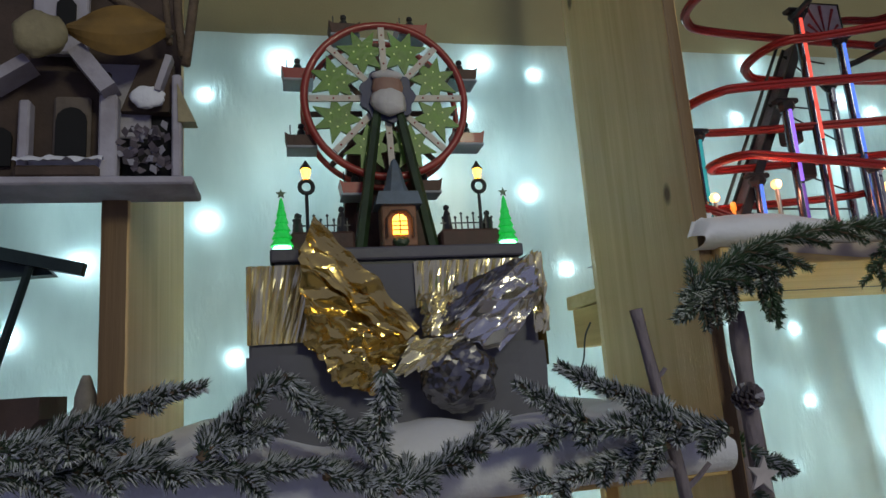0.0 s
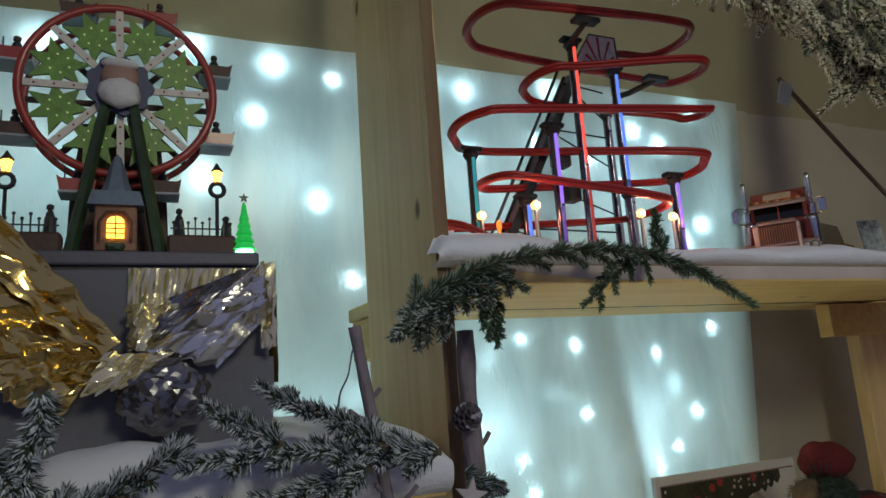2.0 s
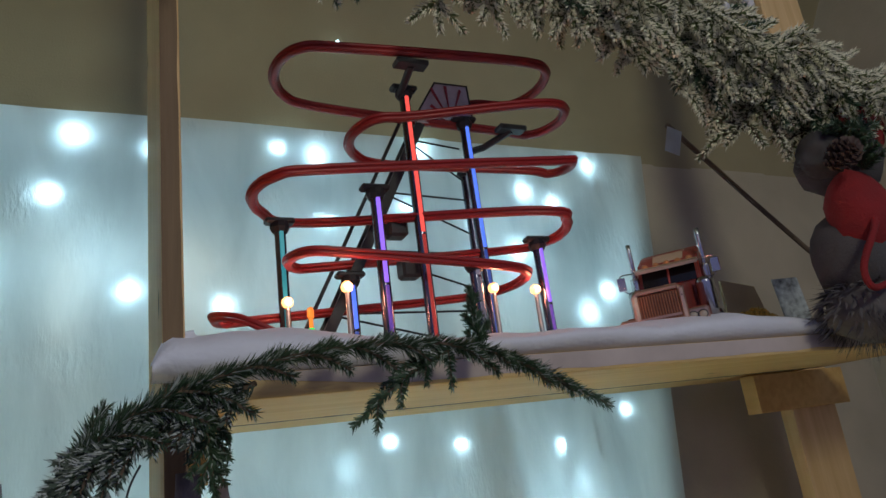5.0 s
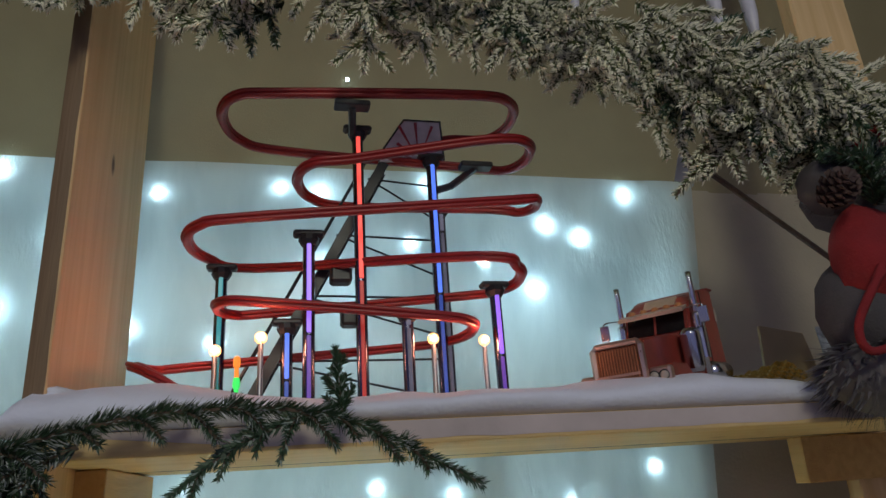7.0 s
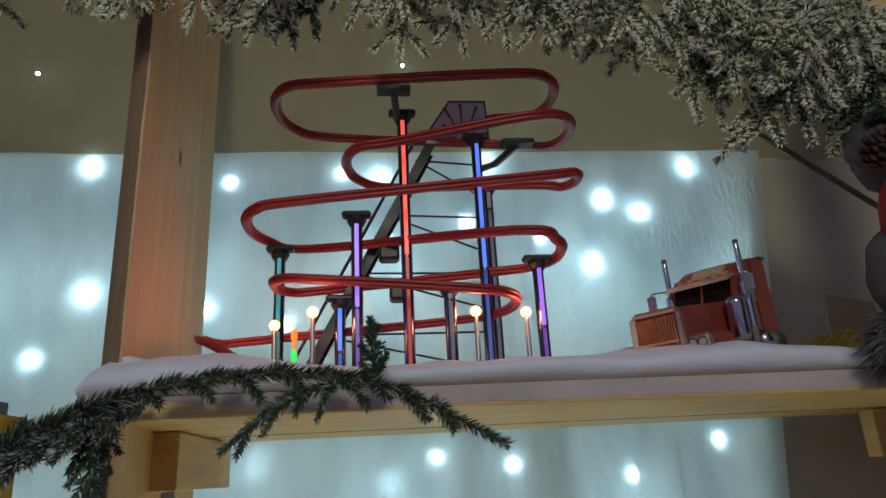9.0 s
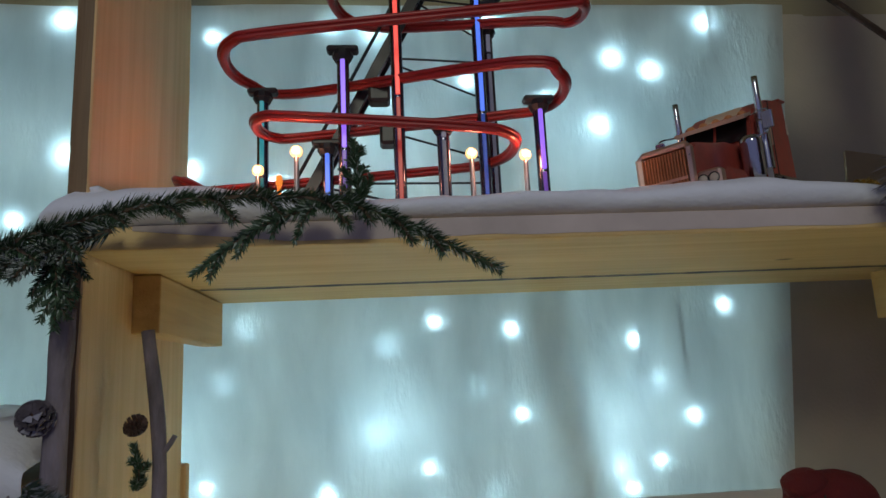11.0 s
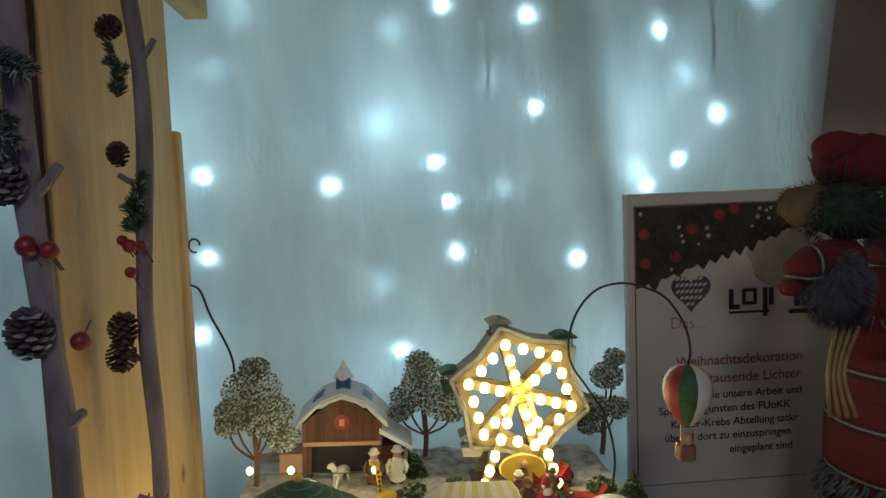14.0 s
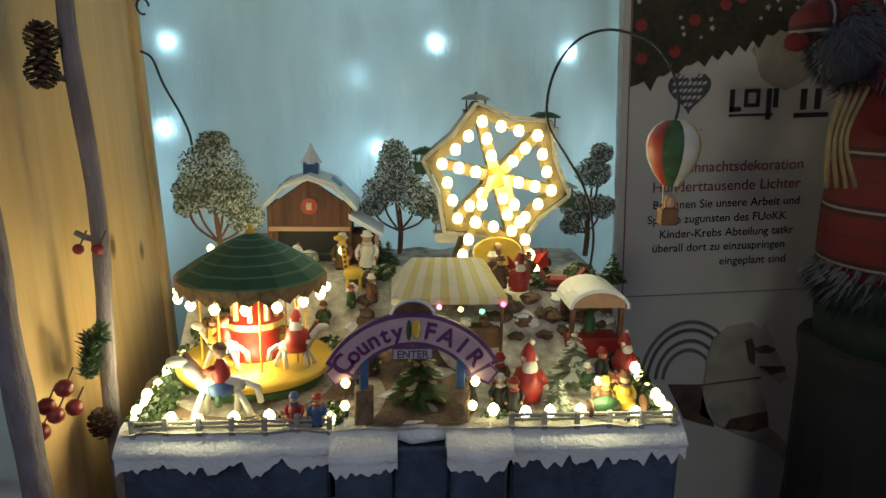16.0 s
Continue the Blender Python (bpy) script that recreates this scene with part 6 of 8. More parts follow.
def gnome_lower():
    rng = random.Random(37)
    bm = bmesh.new()
    lathe([(0, -0.04), (0.120, -0.04), (0.126, 0.03), (0.116, 0.06)], 20, bm, 3)
    lathe([(0.116, 0.06), (0.128, 0.07), (0.126, 0.15), (0.118, 0.22), (0.104, 0.29), (0.085, 0.36), (0.07, 0.44), (0, 0.46)], 28, bm, 0)
    # red coat front, sleeve with a tartan cuff and mitten
    ball((-0.095, -0.040, 0.321), 0.055, bm, 1, (1.0, 0.7, 1.2), 3, 0.12)
    tube(spline([(-0.157, -0.050, 0.396), (-0.210, -0.070, 0.398), (-0.244, -0.080, 0.387)], 5), [0.034 - 0.0014 * k for k in range(11)], 14, bm, 0)
    ball((-0.253, -0.085, 0.370), 0.013, bm, 1, (1.1, 0.8, 0.8), 3, 0.2)
    # tan plush bundle, dark greenery and head under the red cap
    ball((-0.194, -0.030, 0.473), 0.034, bm, 4, (1.2, 0.8, 0.9), 3, 0.2)
    ball((-0.148, -0.040, 0.464), 0.044, bm, 3, (1.2, 0.8, 0.9), 3, 0.2)
    ball((-0.104, -0.010, 0.528), 0.056, bm, 1, (1.2, 0.8, 0.72), 3, 0.12)
    ball((-0.144, -0.020, 0.549), 0.030, bm, 1, (1.2, 0.8, 0.8), 3, 0.2)
    tufts(bm, (-0.148, -0.040, 0.464), (0.056, 0.04, 0.044), 1300, 0.017, rng, 3, 0.3)
    tufts(bm, (-0.194, -0.030, 0.473), (0.042, 0.03, 0.032), 500, 0.010, rng, 4, 0.3)
    ball((-0.187, -0.080, 0.365), 0.036, bm, 2, (1.0, 0.6, 1.2), 3, 0.25)
    tufts(bm, (-0.187, -0.080, 0.365), (0.042, 0.028, 0.048), 2200, 0.015, rng, 2, 0.9)
    tufts(bm, (-0.095, -0.040, 0.321), (0.056, 0.045, 0.02), 300, 0.030, rng, 2, 0.6)
    tufts(bm, (-0.02, -0.01, 0.055), (0.126, 0.115, 0.05), 2600, 0.028, rng, 2, 1.2)
    for k in range(4):
        drift = Vector((0.008 * k, -0.003 * k, 0))
        tube(spline([Vector((-0.187, -0.080, 0.317)) + drift, Vector((-0.205, -0.090, 0.258)) + drift * 0.7, Vector((-0.202, -0.090, 0.199)) + drift * 1.2], 5), 0.0032, 5, bm, 5)
    for k in range(5):
        top = Vector((-0.148, -0.040, 0.464)) + Vector((-0.03 + 0.008 * k, 0, 0.03))
        tube([top, top + Vector((-0.030 + 0.010 * k, -0.01, 0.045 - 0.006 * (k % 2)))], 0.0011, 4, bm, 3)
    ob = part("cloth_gnome", bm, [TARTAN, FELT_RED_SHADED, FUR_WHITE, mat("dark_green_fur", (0.03, 0.05, 0.035), 0.9, var=0.3, scale=40), mat("tan_plush", (0.15, 0.10, 0.055), 0.9, var=0.25, scale=40),
                                   mat("straw", (0.30, 0.22, 0.10), 0.9, var=0.3, scale=60), FUR_GREY], None, "", True)
    ob.matrix_world = pose(1.678, 1.12, 0.785)
    return tagged(ob, "tall cloth gnome in red tartan with grey beard and red cap", "gnome doll")


gnome_lower()
stool = part("dark_stool", lathe([(0, 0), (0.145, 0), (0.142, 0.04), (0.13, 0.20), (0.125, 0.40), (0.13, 0.43), (0.13, 0.452), (0, 0.452)], 20), mat("dark_cloth", (0.02, 0.018, 0.02), 0.9))
tagged(stool, "dark cloth-covered round stool under the gnome", "stool").location = (1.665, 1.12, 0.293)


# ---- printed poster behind the toy fair ----
def lettering(words, size, x, z, material, parent, y, bold=0.0, align="LEFT", name="text_line"):
    cu = bpy.data.curves.new("line", "FONT")
    cu.body, cu.size, cu.align_x, cu.offset = words, size, align, bold
    tmp = bpy.data.objects.new("line", cu)
    scene.collection.objects.link(tmp)
    dg = bpy.context.evaluated_depsgraph_get()
    me = bpy.data.meshes.new_from_object(tmp.evaluated_get(dg))
    bpy.data.objects.remove(tmp)
    for v in me.vertices:
        v.co = Vector((x + v.co.x, y - v.co.z, z + v.co.y))
    me.materials.clear()
    me.materials.append(material)
    ob = new(name, me)
    ob.parent = parent
    return ob


def poster():
    th = thing("poster", pose(1.335, 1.385, 0.64), "white printed poster with fir garland, heart and text", "poster")
    white = mat("poster_paper", (0.56, 0.54, 0.52), 0.55, var=0.05, scale=8, bump=0.05)
    ink = mat("ink_black", (0.03, 0.03, 0.035), 0.6, bump=0)
    rose = mat("ink_rose", (0.30, 0.10, 0.09), 0.6, bump=0)
    W = 0.46
    part("sheet", box(0, W, -0.003, 0.003, -0.346, 0.64, 0.001), white, th)
    part("edge_line", tube([(0.012, -0.0045, -0.33), (0.012, -0.0045, 0.618), (0.45, -0.0045, 0.618)], 0.0012, 4), rose, th)
    rng = random.Random(12)
    top = 0.616
    out = [(0.014, top), (0.40, top)]
    n = 34
    for i in range(n + 1):
        t = 1 - i / n
        x = 0.014 + (0.40 - 0.014) * t
        z = top - 0.02 - 0.125 * (1 - t) ** 1.1 - (0.022 * rng.random() if i % 2 else 0)
        out.append((x, z))
    part("garland_print", prism(out, -0.0052, -0.0032), mat("print_green", (0.05, 0.045, 0.02), 0.6, var=0.4, scale=120, bump=0), th, "printed dark fir garland")
    for i in range(34):
        x = 0.02 + 0.35 * rng.random()
        lim = 0.03 + 0.105 * (1 - (x - 0.014) / 0.386) ** 1.1
        z = top - 0.006 - rng.random() * lim
        c = bmesh.new()
        if i % 5 == 0:
            prism([((x + 0.010 * math.cos(a)), z + 0.010 * math.sin(a)) for a in [k * math.pi / 6 for k in range(12)]], -0.0066, -0.0054, c)
            part("bauble_print", c, mat("print_red", (0.28, 0.04, 0.035), 0.5, bump=0) if i == 0 else bpy.data.materials["print_red"], th)
        else:
            r = rng.uniform(0.003, 0.006)
            prism([((x + r * (1 if k % 2 == 0 else 0.45) * math.cos(k * math.pi / 5)), z + r * (1 if k % 2 == 0 else 0.45) * math.sin(k * math.pi / 5)) for k in range(10)], -0.0066, -0.0054, c)
            part("star_print", c, white if i % 3 else mat("print_grey" + str(i), (0.42, 0.42, 0.42), 0.5, bump=0), th)
    heart = []
    for k in range(28):
        a = 2 * math.pi * k / 28
        heart.append((0.115 + 0.0023 * 16 * math.sin(a) ** 3, 0.462 + 0.0023 * (13 * math.cos(a) - 5 * math.cos(2 * a) - 2 * math.cos(3 * a) - math.cos(4 * a))))
    h = part("heart_print", prism(heart, -0.0052, -0.0032), mat("print_slate", (0.10, 0.10, 0.13), 0.5, var=0.3, scale=50, bump=0), th, "printed striped heart")
    for k in range(7):
        z = 0.424 + 0.0115 * k
        half = 0.030 * math.sqrt(max(0.0, 1 - ((z - 0.470) / 0.052) ** 2)) if z > 0.45 else max(0.0, (z - 0.424) * 0.95)
        if half > 0.006 and k < 6:
            for j in range(int(half * 2 / 0.0085)):
                x = 0.115 - half + 0.0085 * j
                part("check_print", prism([(x, z), (x + 0.0062, z + 0.002), (x + 0.0080, z + 0.0075), (x + 0.0018, z + 0.0055)], -0.0064, -0.0054), white, h)
    # emblem drawn as plain bars
    for x0, x1, z0, z1 in ((0.186, 0.194, 0.425, 0.462), (0.186, 0.206, 0.425, 0.433), (0.211, 0.217, 0.432, 0.462), (0.217, 0.232, 0.456, 0.462), (0.217, 0.232, 0.432, 0.438), (0.232, 0.238, 0.432, 0.462), (0.186, 0.262, 0.417, 0.421),
                           (0.250, 0.258, 0.410, 0.462), (0.262, 0.270, 0.430, 0.462), (0.30, 0.36, 0.412, 0.420), (0.31, 0.32, 0.425, 0.46), (0.335, 0.345, 0.425, 0.46)):
        part("emblem_bar", box(x0, x1, -0.0052, -0.0032, z0, z1), ink, th)
    part("bear_print", ball((0.285, -0.003, 0.525), 0.055, scale=(1.1, 0.04, 1.1), sub=3, rough=0.2), mat("print_straw", (0.48, 0.44, 0.37), 0.6, bump=0, var=0.15, scale=40), th, "printed straw-coloured patch", True)
    lettering("Das...", 0.030, 0.075, 0.395, rose, th, -0.0045, -0.0005)
    for i, (w, s, x, z, m) in enumerate((("Weihnachtsdekoration", 0.026, 0.085, 0.325, rose), ("Hunderttausende Lichter", 0.026, 0.058, 0.292, rose), ("Belohnen Sie unsere Arbeit und", 0.0205, 0.060, 0.263, ink),
                                         ("Spende zugunsten des FUoKK", 0.0205, 0.052, 0.237, ink), ("Kinder-Krebs Abteilung tatkr", 0.0205, 0.074, 0.211, ink), ("überall dort zu einzuspringen", 0.0205, 0.062, 0.186, ink), ("eingeplant sind", 0.0205, 0.185, 0.159, ink))):
        lettering(w, s, x, z, m, th, -0.0045, 0.0002)
    part("seam", box(0.0, W, -0.0045, -0.003, 0.106, 0.1075), mat("seam_grey", (0.25, 0.25, 0.26), 0.6), th, "fold line across the poster")
    for r, g in ((0.088, (0.16, 0.16, 0.16)), (0.076, (0.10, 0.10, 0.11)), (0.060, (0.12, 0.12, 0.15)), (0.046, (0.14, 0.15, 0.18))):
        arcp = [(0.139 + r * math.cos(a), -0.0042, -0.058 + r * math.sin(a) * 1.28) for a in [math.pi * (0.02 + 0.96 * k / 24) for k in range(25)]]
        part("rainbow_arc", tube(arcp, 0.0036, 4), mat("arc_ink", g, 0.6, bump=0), th, "printed grey rainbow arc")
    cream_print = mat("print_cream", (0.40, 0.37, 0.33), 0.6, var=0.25, scale=30, bump=0)
    brown_print = mat("print_brown", (0.14, 0.085, 0.065), 0.6, var=0.35, scale=60, bump=0)
    hp = part("horse_print", prism([(0.173, -0.017), (0.182, 0.021), (0.209, 0.043), (0.252, 0.049), (0.273, 0.034), (0.280, 0.045), (0.286, 0.028), (0.296, 0.012), (0.303, -0.009), (0.320, -0.037), (0.329, -0.062), (0.317, -0.075), (0.302, -0.062), (0.286, -0.054), (0.274, -0.047), (0.273, -0.071), (0.291, -0.109), (0.299, -0.160), (0.330, -0.187), (0.374, -0.235), (0.412, -0.284), (0.407, -0.296), (0.388, -0.290), (0.347, -0.240), (0.307, -0.202), (0.270, -0.184), (0.214, -0.158), (0.165, -0.127), (0.170, -0.071)], -0.0080, -0.0066), cream_print, th, "printed white rocking horse")
    for shape in ([(0.242, 0.014), (0.254, 0.019), (0.263, -0.004), (0.263, -0.035), (0.252, -0.027)], [(0.260, -0.001), (0.284, 0.004), (0.303, -0.006), (0.292, -0.013), (0.268, -0.011)], [(0.270, -0.037), (0.322, -0.040), (0.324, -0.050), (0.295, -0.055), (0.288, -0.048)]):
        part("bridle_print", prism(shape, -0.0094, -0.0082), brown_print, hp, "printed dark bridle")
    part("rein_print", tube([(0.161, -0.0092, -0.068), (0.278, -0.0092, -0.059)], 0.0014, 4), brown_print, hp, "printed dark rein")
    part("saddle_print", prism([(0.103, -0.064), (0.164, -0.068), (0.179, -0.121), (0.196, -0.154), (0.136, -0.134)], -0.0080, -0.0066), brown_print, th, "printed brown saddle")
    part("girth_print", prism([(0.214, -0.158), (0.225, -0.140), (0.295, -0.128), (0.300, -0.160), (0.268, -0.169)], -0.0094, -0.0082), brown_print, hp)
    part("rail", box(-0.006, 0.0, -0.004, 0.004, -0.346, 0.64), mat("poster_edge", (0.7, 0.72, 0.72), 0.5), th, "pale poster edge")
    return th


poster()


# ---- toy fair on the lower shelf ----
F = Matrix.Translation((0.957, 1.08, 0.78)) @ pose(0, 0, 0, 0, 2.4, 0) @ Matrix.Translation((-0.957, -1.08, -0.78))
FSNOW = mat("resin_snow", (0.78, 0.79, 0.84), 0.6, var=0.06, scale=60, bump=0.5, bscale=200)
BLUE_ICE = mat("blue_grey_brick", (0.06, 0.09, 0.16), 0.55, var=0.35, scale=60, bump=0.5)
PATH_BROWN = mat("brown_path", (0.20, 0.13, 0.09), 0.8, var=0.35, scale=120, bump=0.6)
RESIN_RED = mat("resin_red", (0.34, 0.025, 0.022), 0.45, var=0.1, scale=60, bump=0.1)
RESIN_WHITE = mat("resin_white", (0.72, 0.68, 0.62), 0.5, var=0.1, scale=60, bump=0.15)
RESIN_GREEN = mat("resin_green", (0.05, 0.13, 0.05), 0.55, var=0.3, scale=80, bump=0.4)
RESIN_BLUE = mat("resin_blue", (0.06, 0.12, 0.30), 0.45, var=0.15, scale=60, bump=0.1)
RESIN_BROWN = mat("resin_brown", (0.20, 0.09, 0.045), 0.6, var=0.3, scale=60, bump=0.3)
RESIN_TAN = mat("resin_tan", (0.55, 0.32, 0.20), 0.55, var=0.15, scale=60, bump=0.1)
RESIN_YELLOW = mat("resin_yellow", (0.72, 0.47, 0.06), 0.4, var=0.12, scale=60, bump=0.1)
RESIN_DARK = mat("resin_dark", (0.03, 0.028, 0.03), 0.6, var=0.2, scale=60)
RESIN_ALL = [RESIN_RED, RESIN_WHITE, RESIN_GREEN, RESIN_BLUE, RESIN_BROWN, RESIN_TAN, RESIN_YELLOW, RESIN_DARK]
WARM = glow("warm_bulb", (1.0, 0.84, 0.38), 9)
WARM_DIM = glow("warm_bulb_soft", (1.0, 0.80, 0.30), 7.0)
X0, X1, Y0, Y1 = 0.680, 1.236, 0.862, 1.335


def ground_z(x, y):
    t = max(0, min(1, (y - 1.02) / 0.13))
    return 0.785 + 0.078 * t * t * (3 - 2 * t) + 0.004 * noise.noise(Vector((x * 30, y * 30, 2)))


def smooth_step(t):
    t = max(0, min(1, t))
    return t * t * (3 - 2 * t)


def fair_base():
    th = thing("fair_base", F, "snowy terraced base of a toy fair with blue brick front", "toy base")
    def top(u, v):
        x, y = X0 + (X1 - X0) * u, Y0 + (Y1 - Y0) * v
        return (x, y, ground_z(x, y))
    part("ground", sheet(top, 60, 60), [mat("trodden_snow", (0.62, 0.60, 0.56), 0.75, scale=70, bump=0.6, second=(0.13, 0.095, 0.06))], th, "snow-covered ground", True)
    path = sheet(lambda u, v: (0.915 + 0.10 * u + 0.02 * math.sin(v * 5), 0.866 + 0.22 * v, ground_z(0.915 + 0.10 * u, 0.866 + 0.22 * v) + 0.0025), 10, 22)
    part("footpath", path, PATH_BROWN, th, "brown gravel footpath")
    ring = sheet(lambda u, v: (0.785 + (0.09 + 0.028 * v) * math.cos(6.283 * u), 0.975 + (0.085 + 0.02 * v) * math.sin(6.283 * u), ground_z(0.785 + (0.09 + 0.028 * v) * math.cos(6.283 * u), 0.975 + (0.085 + 0.02 * v) * math.sin(6.283 * u)) + 0.002), 40, 2)
    part("ring_path", ring, PATH_BROWN, th)
    for x0, x1, proud in ((0.680, 0.880, 0), (0.886, 0.942, 0.016), (0.942, 1.000, -0.006), (1.000, 1.056, 0.016), (1.062, 1.236, 0)):
        part("brick_front", box(x0, x1, Y0 - 0.002 - proud, Y1 if proud == 0 else 0.95, 0.640, 0.762, 0.003), BLUE_ICE, th, "blue-grey brick front")
        if proud >= 0:
            def drip(u, v, x0=x0, x1=x1, proud=proud):
                x = x0 - 0.005 + (x1 - x0 + 0.010) * u
                hang = 0.016 + 0.014 * noise.noise(Vector((x * 45, 1, 3))) + 0.012 * noise.noise(Vector((x * 130, 1, 7)))
                if v < 0.5:
                    return (x, Y0 - 0.010 - proud + 0.004 * abs(2 * u - 1), 0.766 - hang * (1 - 2 * v))
                return (x, Y0 - 0.010 - proud + (v - 0.5) * 2 * (0.035 + proud), 0.766 + 0.020 * math.sin((v - 0.5) * math.pi) + 0.003 * noise.noise(Vector((x * 50, v, 4))))
            part("snow_edge", sheet(drip, 50, 8), FSNOW, th, "dripping snow edge", True)
            part("foot_snow", sheet(lambda u, v, x0=x0, x1=x1, proud=proud: (x0 - 0.012 + (x1 - x0 + 0.024) * u, Y0 - 0.03 - proud + 0.05 * v, 0.640 + 0.066 * smooth_step(v * 1.4) * (0.8 + 0.3 * noise.noise(Vector((u * 7 + x0 * 9, 0, 8))))), 24, 8), FSNOW, th, "snow along the foot", True)
    part("entrance_snow", ball((0.972, 0.875, 0.776), 0.032, scale=(1.1, 0.5, 0.35), rough=0.4), FSNOW, th, smooth=True)
    for k in range(2):
        part("snow_patch", ball((0.955 + 0.03 * k, 0.94 + 0.05 * k, 0.787), 0.022, scale=(1.3, 0.8, 0.22), rough=0.5), FSNOW, th, smooth=True)
    return th


fair_base()


PICKET_GREY = mat("snowy_grey_picket", (0.40, 0.38, 0.36), 0.7, var=0.3, scale=90, bump=0.3)


def picket(x0, y0, x1, y1, label="low white fence with snow"):
    th = thing("fence", F, label, "fence", "fences of the toy fair")
    d = Vector((x1 - x0, y1 - y0, 0))
    n = max(2, int(d.length / 0.028))
    for i in range(n + 1):
        p = Vector((x0, y0, 0)) + d * (i / n)
        z = ground_z(p.x, p.y)
        part("post", box(p.x - 0.0028, p.x + 0.0028, p.y - 0.0028, p.y + 0.0028, z - 0.006, z + 0.013, 0.0008), PICKET_GREY, th)
    for h in (0.005, 0.010):
        part("rail", tube([(x0, y0, ground_z(x0, y0) + h), (x1, y1, ground_z(x1, y1) + h)], 0.0018, 4), PICKET_GREY, th)
    return th


picket(0.690, 0.868, 0.880, 0.868)
picket(1.062, 0.868, 1.230, 0.868)
picket(1.231, 0.872, 1.231, 0.96)
picket(0.915, 1.17, 0.955, 1.12)


def leafy(bm, centre, radii, count, size, rng, mi=0):
    for k in range(count):
        a, c = rng.random() * 2 * math.pi, rng.uniform(-1, 1)
        s = math.sqrt(1 - c * c)
        r = rng.random() ** 0.4
        p = Vector((centre[0] + s * math.cos(a) * radii[0] * r, centre[1] + s * math.sin(a) * radii[1] * r, centre[2] + c * radii[2] * r))
        d = Vector((rng.uniform(-1, 1), rng.uniform(-1, 1), rng.uniform(-1, 1))).normalized() * size
        w = d.orthogonal().normalized() * size * 0.6
        f = bm.faces.new((bm.verts.new(p - d), bm.verts.new(p + w), bm.verts.new(p + d), bm.verts.new(p - w)))
        f.material_index = mi


LEAF_FROST = mat("frosted_leaf", (0.16, 0.18, 0.11), 0.8, var=0.2, scale=90, bump=0, island=0.5, frost=(0.60, 0.63, 0.60), frost_amount=0.45)
HEDGE = mat("hedge_leaf", (0.05, 0.09, 0.03), 0.6, var=0.3, scale=90, bump=0, island=0.5, frost=(0.35, 0.36, 0.25), frost_amount=0.15)


def bulb_row(points, r, material, label, group="fairy lights on the fair"):
    o = Vector(points[0])
    th = thing("fairy_lights", F @ Matrix.Translation(o), label, "fairy lights", group)
    rel = [Vector(p) - o for p in points]
    part("cable", tube([p + Vector((0, 0, -r * 0.8)) for p in rel], 0.0009, 4), RESIN_GREEN, th)
    rng = random.Random(len(points) + int(o.x * 1000))
    sprig = bmesh.new()
    for p in rel if len(rel) > 4 else ():
        leafy(sprig, p + Vector((0, 0.004, -r * 1.2)), (0.014, 0.007, 0.006), 60, 0.0030, rng)
    if len(rel) > 4:
        part("garland", sprig, HEDGE, th, "thin green garland")
    else:
        sprig.free()
    me = mesh_of("bulb", lathe([(0, r * 1.3), (r * 0.7, r * 0.8), (r, 0), (r * 0.6, -r * 0.8), (0, -r)], 8), material, True)
    for p in rel:
        b = new("bulb", me)
        b.parent = th
        b.location = p
    return th


def along(a, b, n, dz=0.008):
    a, b = Vector(a), Vector(b)
    out = []
    for i in range(n):
        p = a.lerp(b, i / (n - 1))
        out.append((p.x + 0.003 * math.sin(i * 2.1), p.y + 0.003 * math.cos(i * 1.7), ground_z(p.x, p.y) + dz))
    return out


bulb_row(along((0.690, 0.877, 0), (0.880, 0.877, 0), 7, 0.007), 0.0062, WARM, "warm fairy lights along the front fence")
bulb_row(along((1.045, 0.877, 0), (1.225, 0.877, 0), 7, 0.009), 0.0062, WARM, "warm fairy lights along the front fence")
bulb_row(along((0.688, 0.885, 0), (0.690, 1.03, 0), 8, 0.012), 0.0060, WARM, "warm fairy lights along the side hedge")
bulb_row(along((1.222, 0.885, 0), (1.222, 0.99, 0), 6, 0.014), 0.0062, WARM, "warm fairy lights along the side hedge")
bulb_row([(0.895, 0.872, 0.806), (0.896, 0.872, 0.830)], 0.0048, WARM_DIM, "warm lights on the arch post")
bulb_row([(1.022, 0.868, 0.806), (1.024, 0.868, 0.832)], 0.0048, WARM, "warm lights on the arch post")
bulb_row([(0.695, 1.165, 0.900), (0.752, 1.17, 0.897), (0.872, 1.165, 0.897)], 0.0055, WARM_DIM, "warm lights in front of the barn")
for px, py, pz, pw in ((0.785, 0.945, 0.855, 0.30), (0.74, 0.87, 0.82, 0.12), (1.15, 0.87, 0.82, 0.16), (0.785, 1.10, 0.93, 0.10), (1.09, 1.13, 1.00, 0.30), (0.70, 0.95, 0.83, 0.08)):
    point_lamp("fair_glow", F @ Vector((px, py, pz)), pw * 2.7, (1.0, 0.88, 0.46), 0.02)


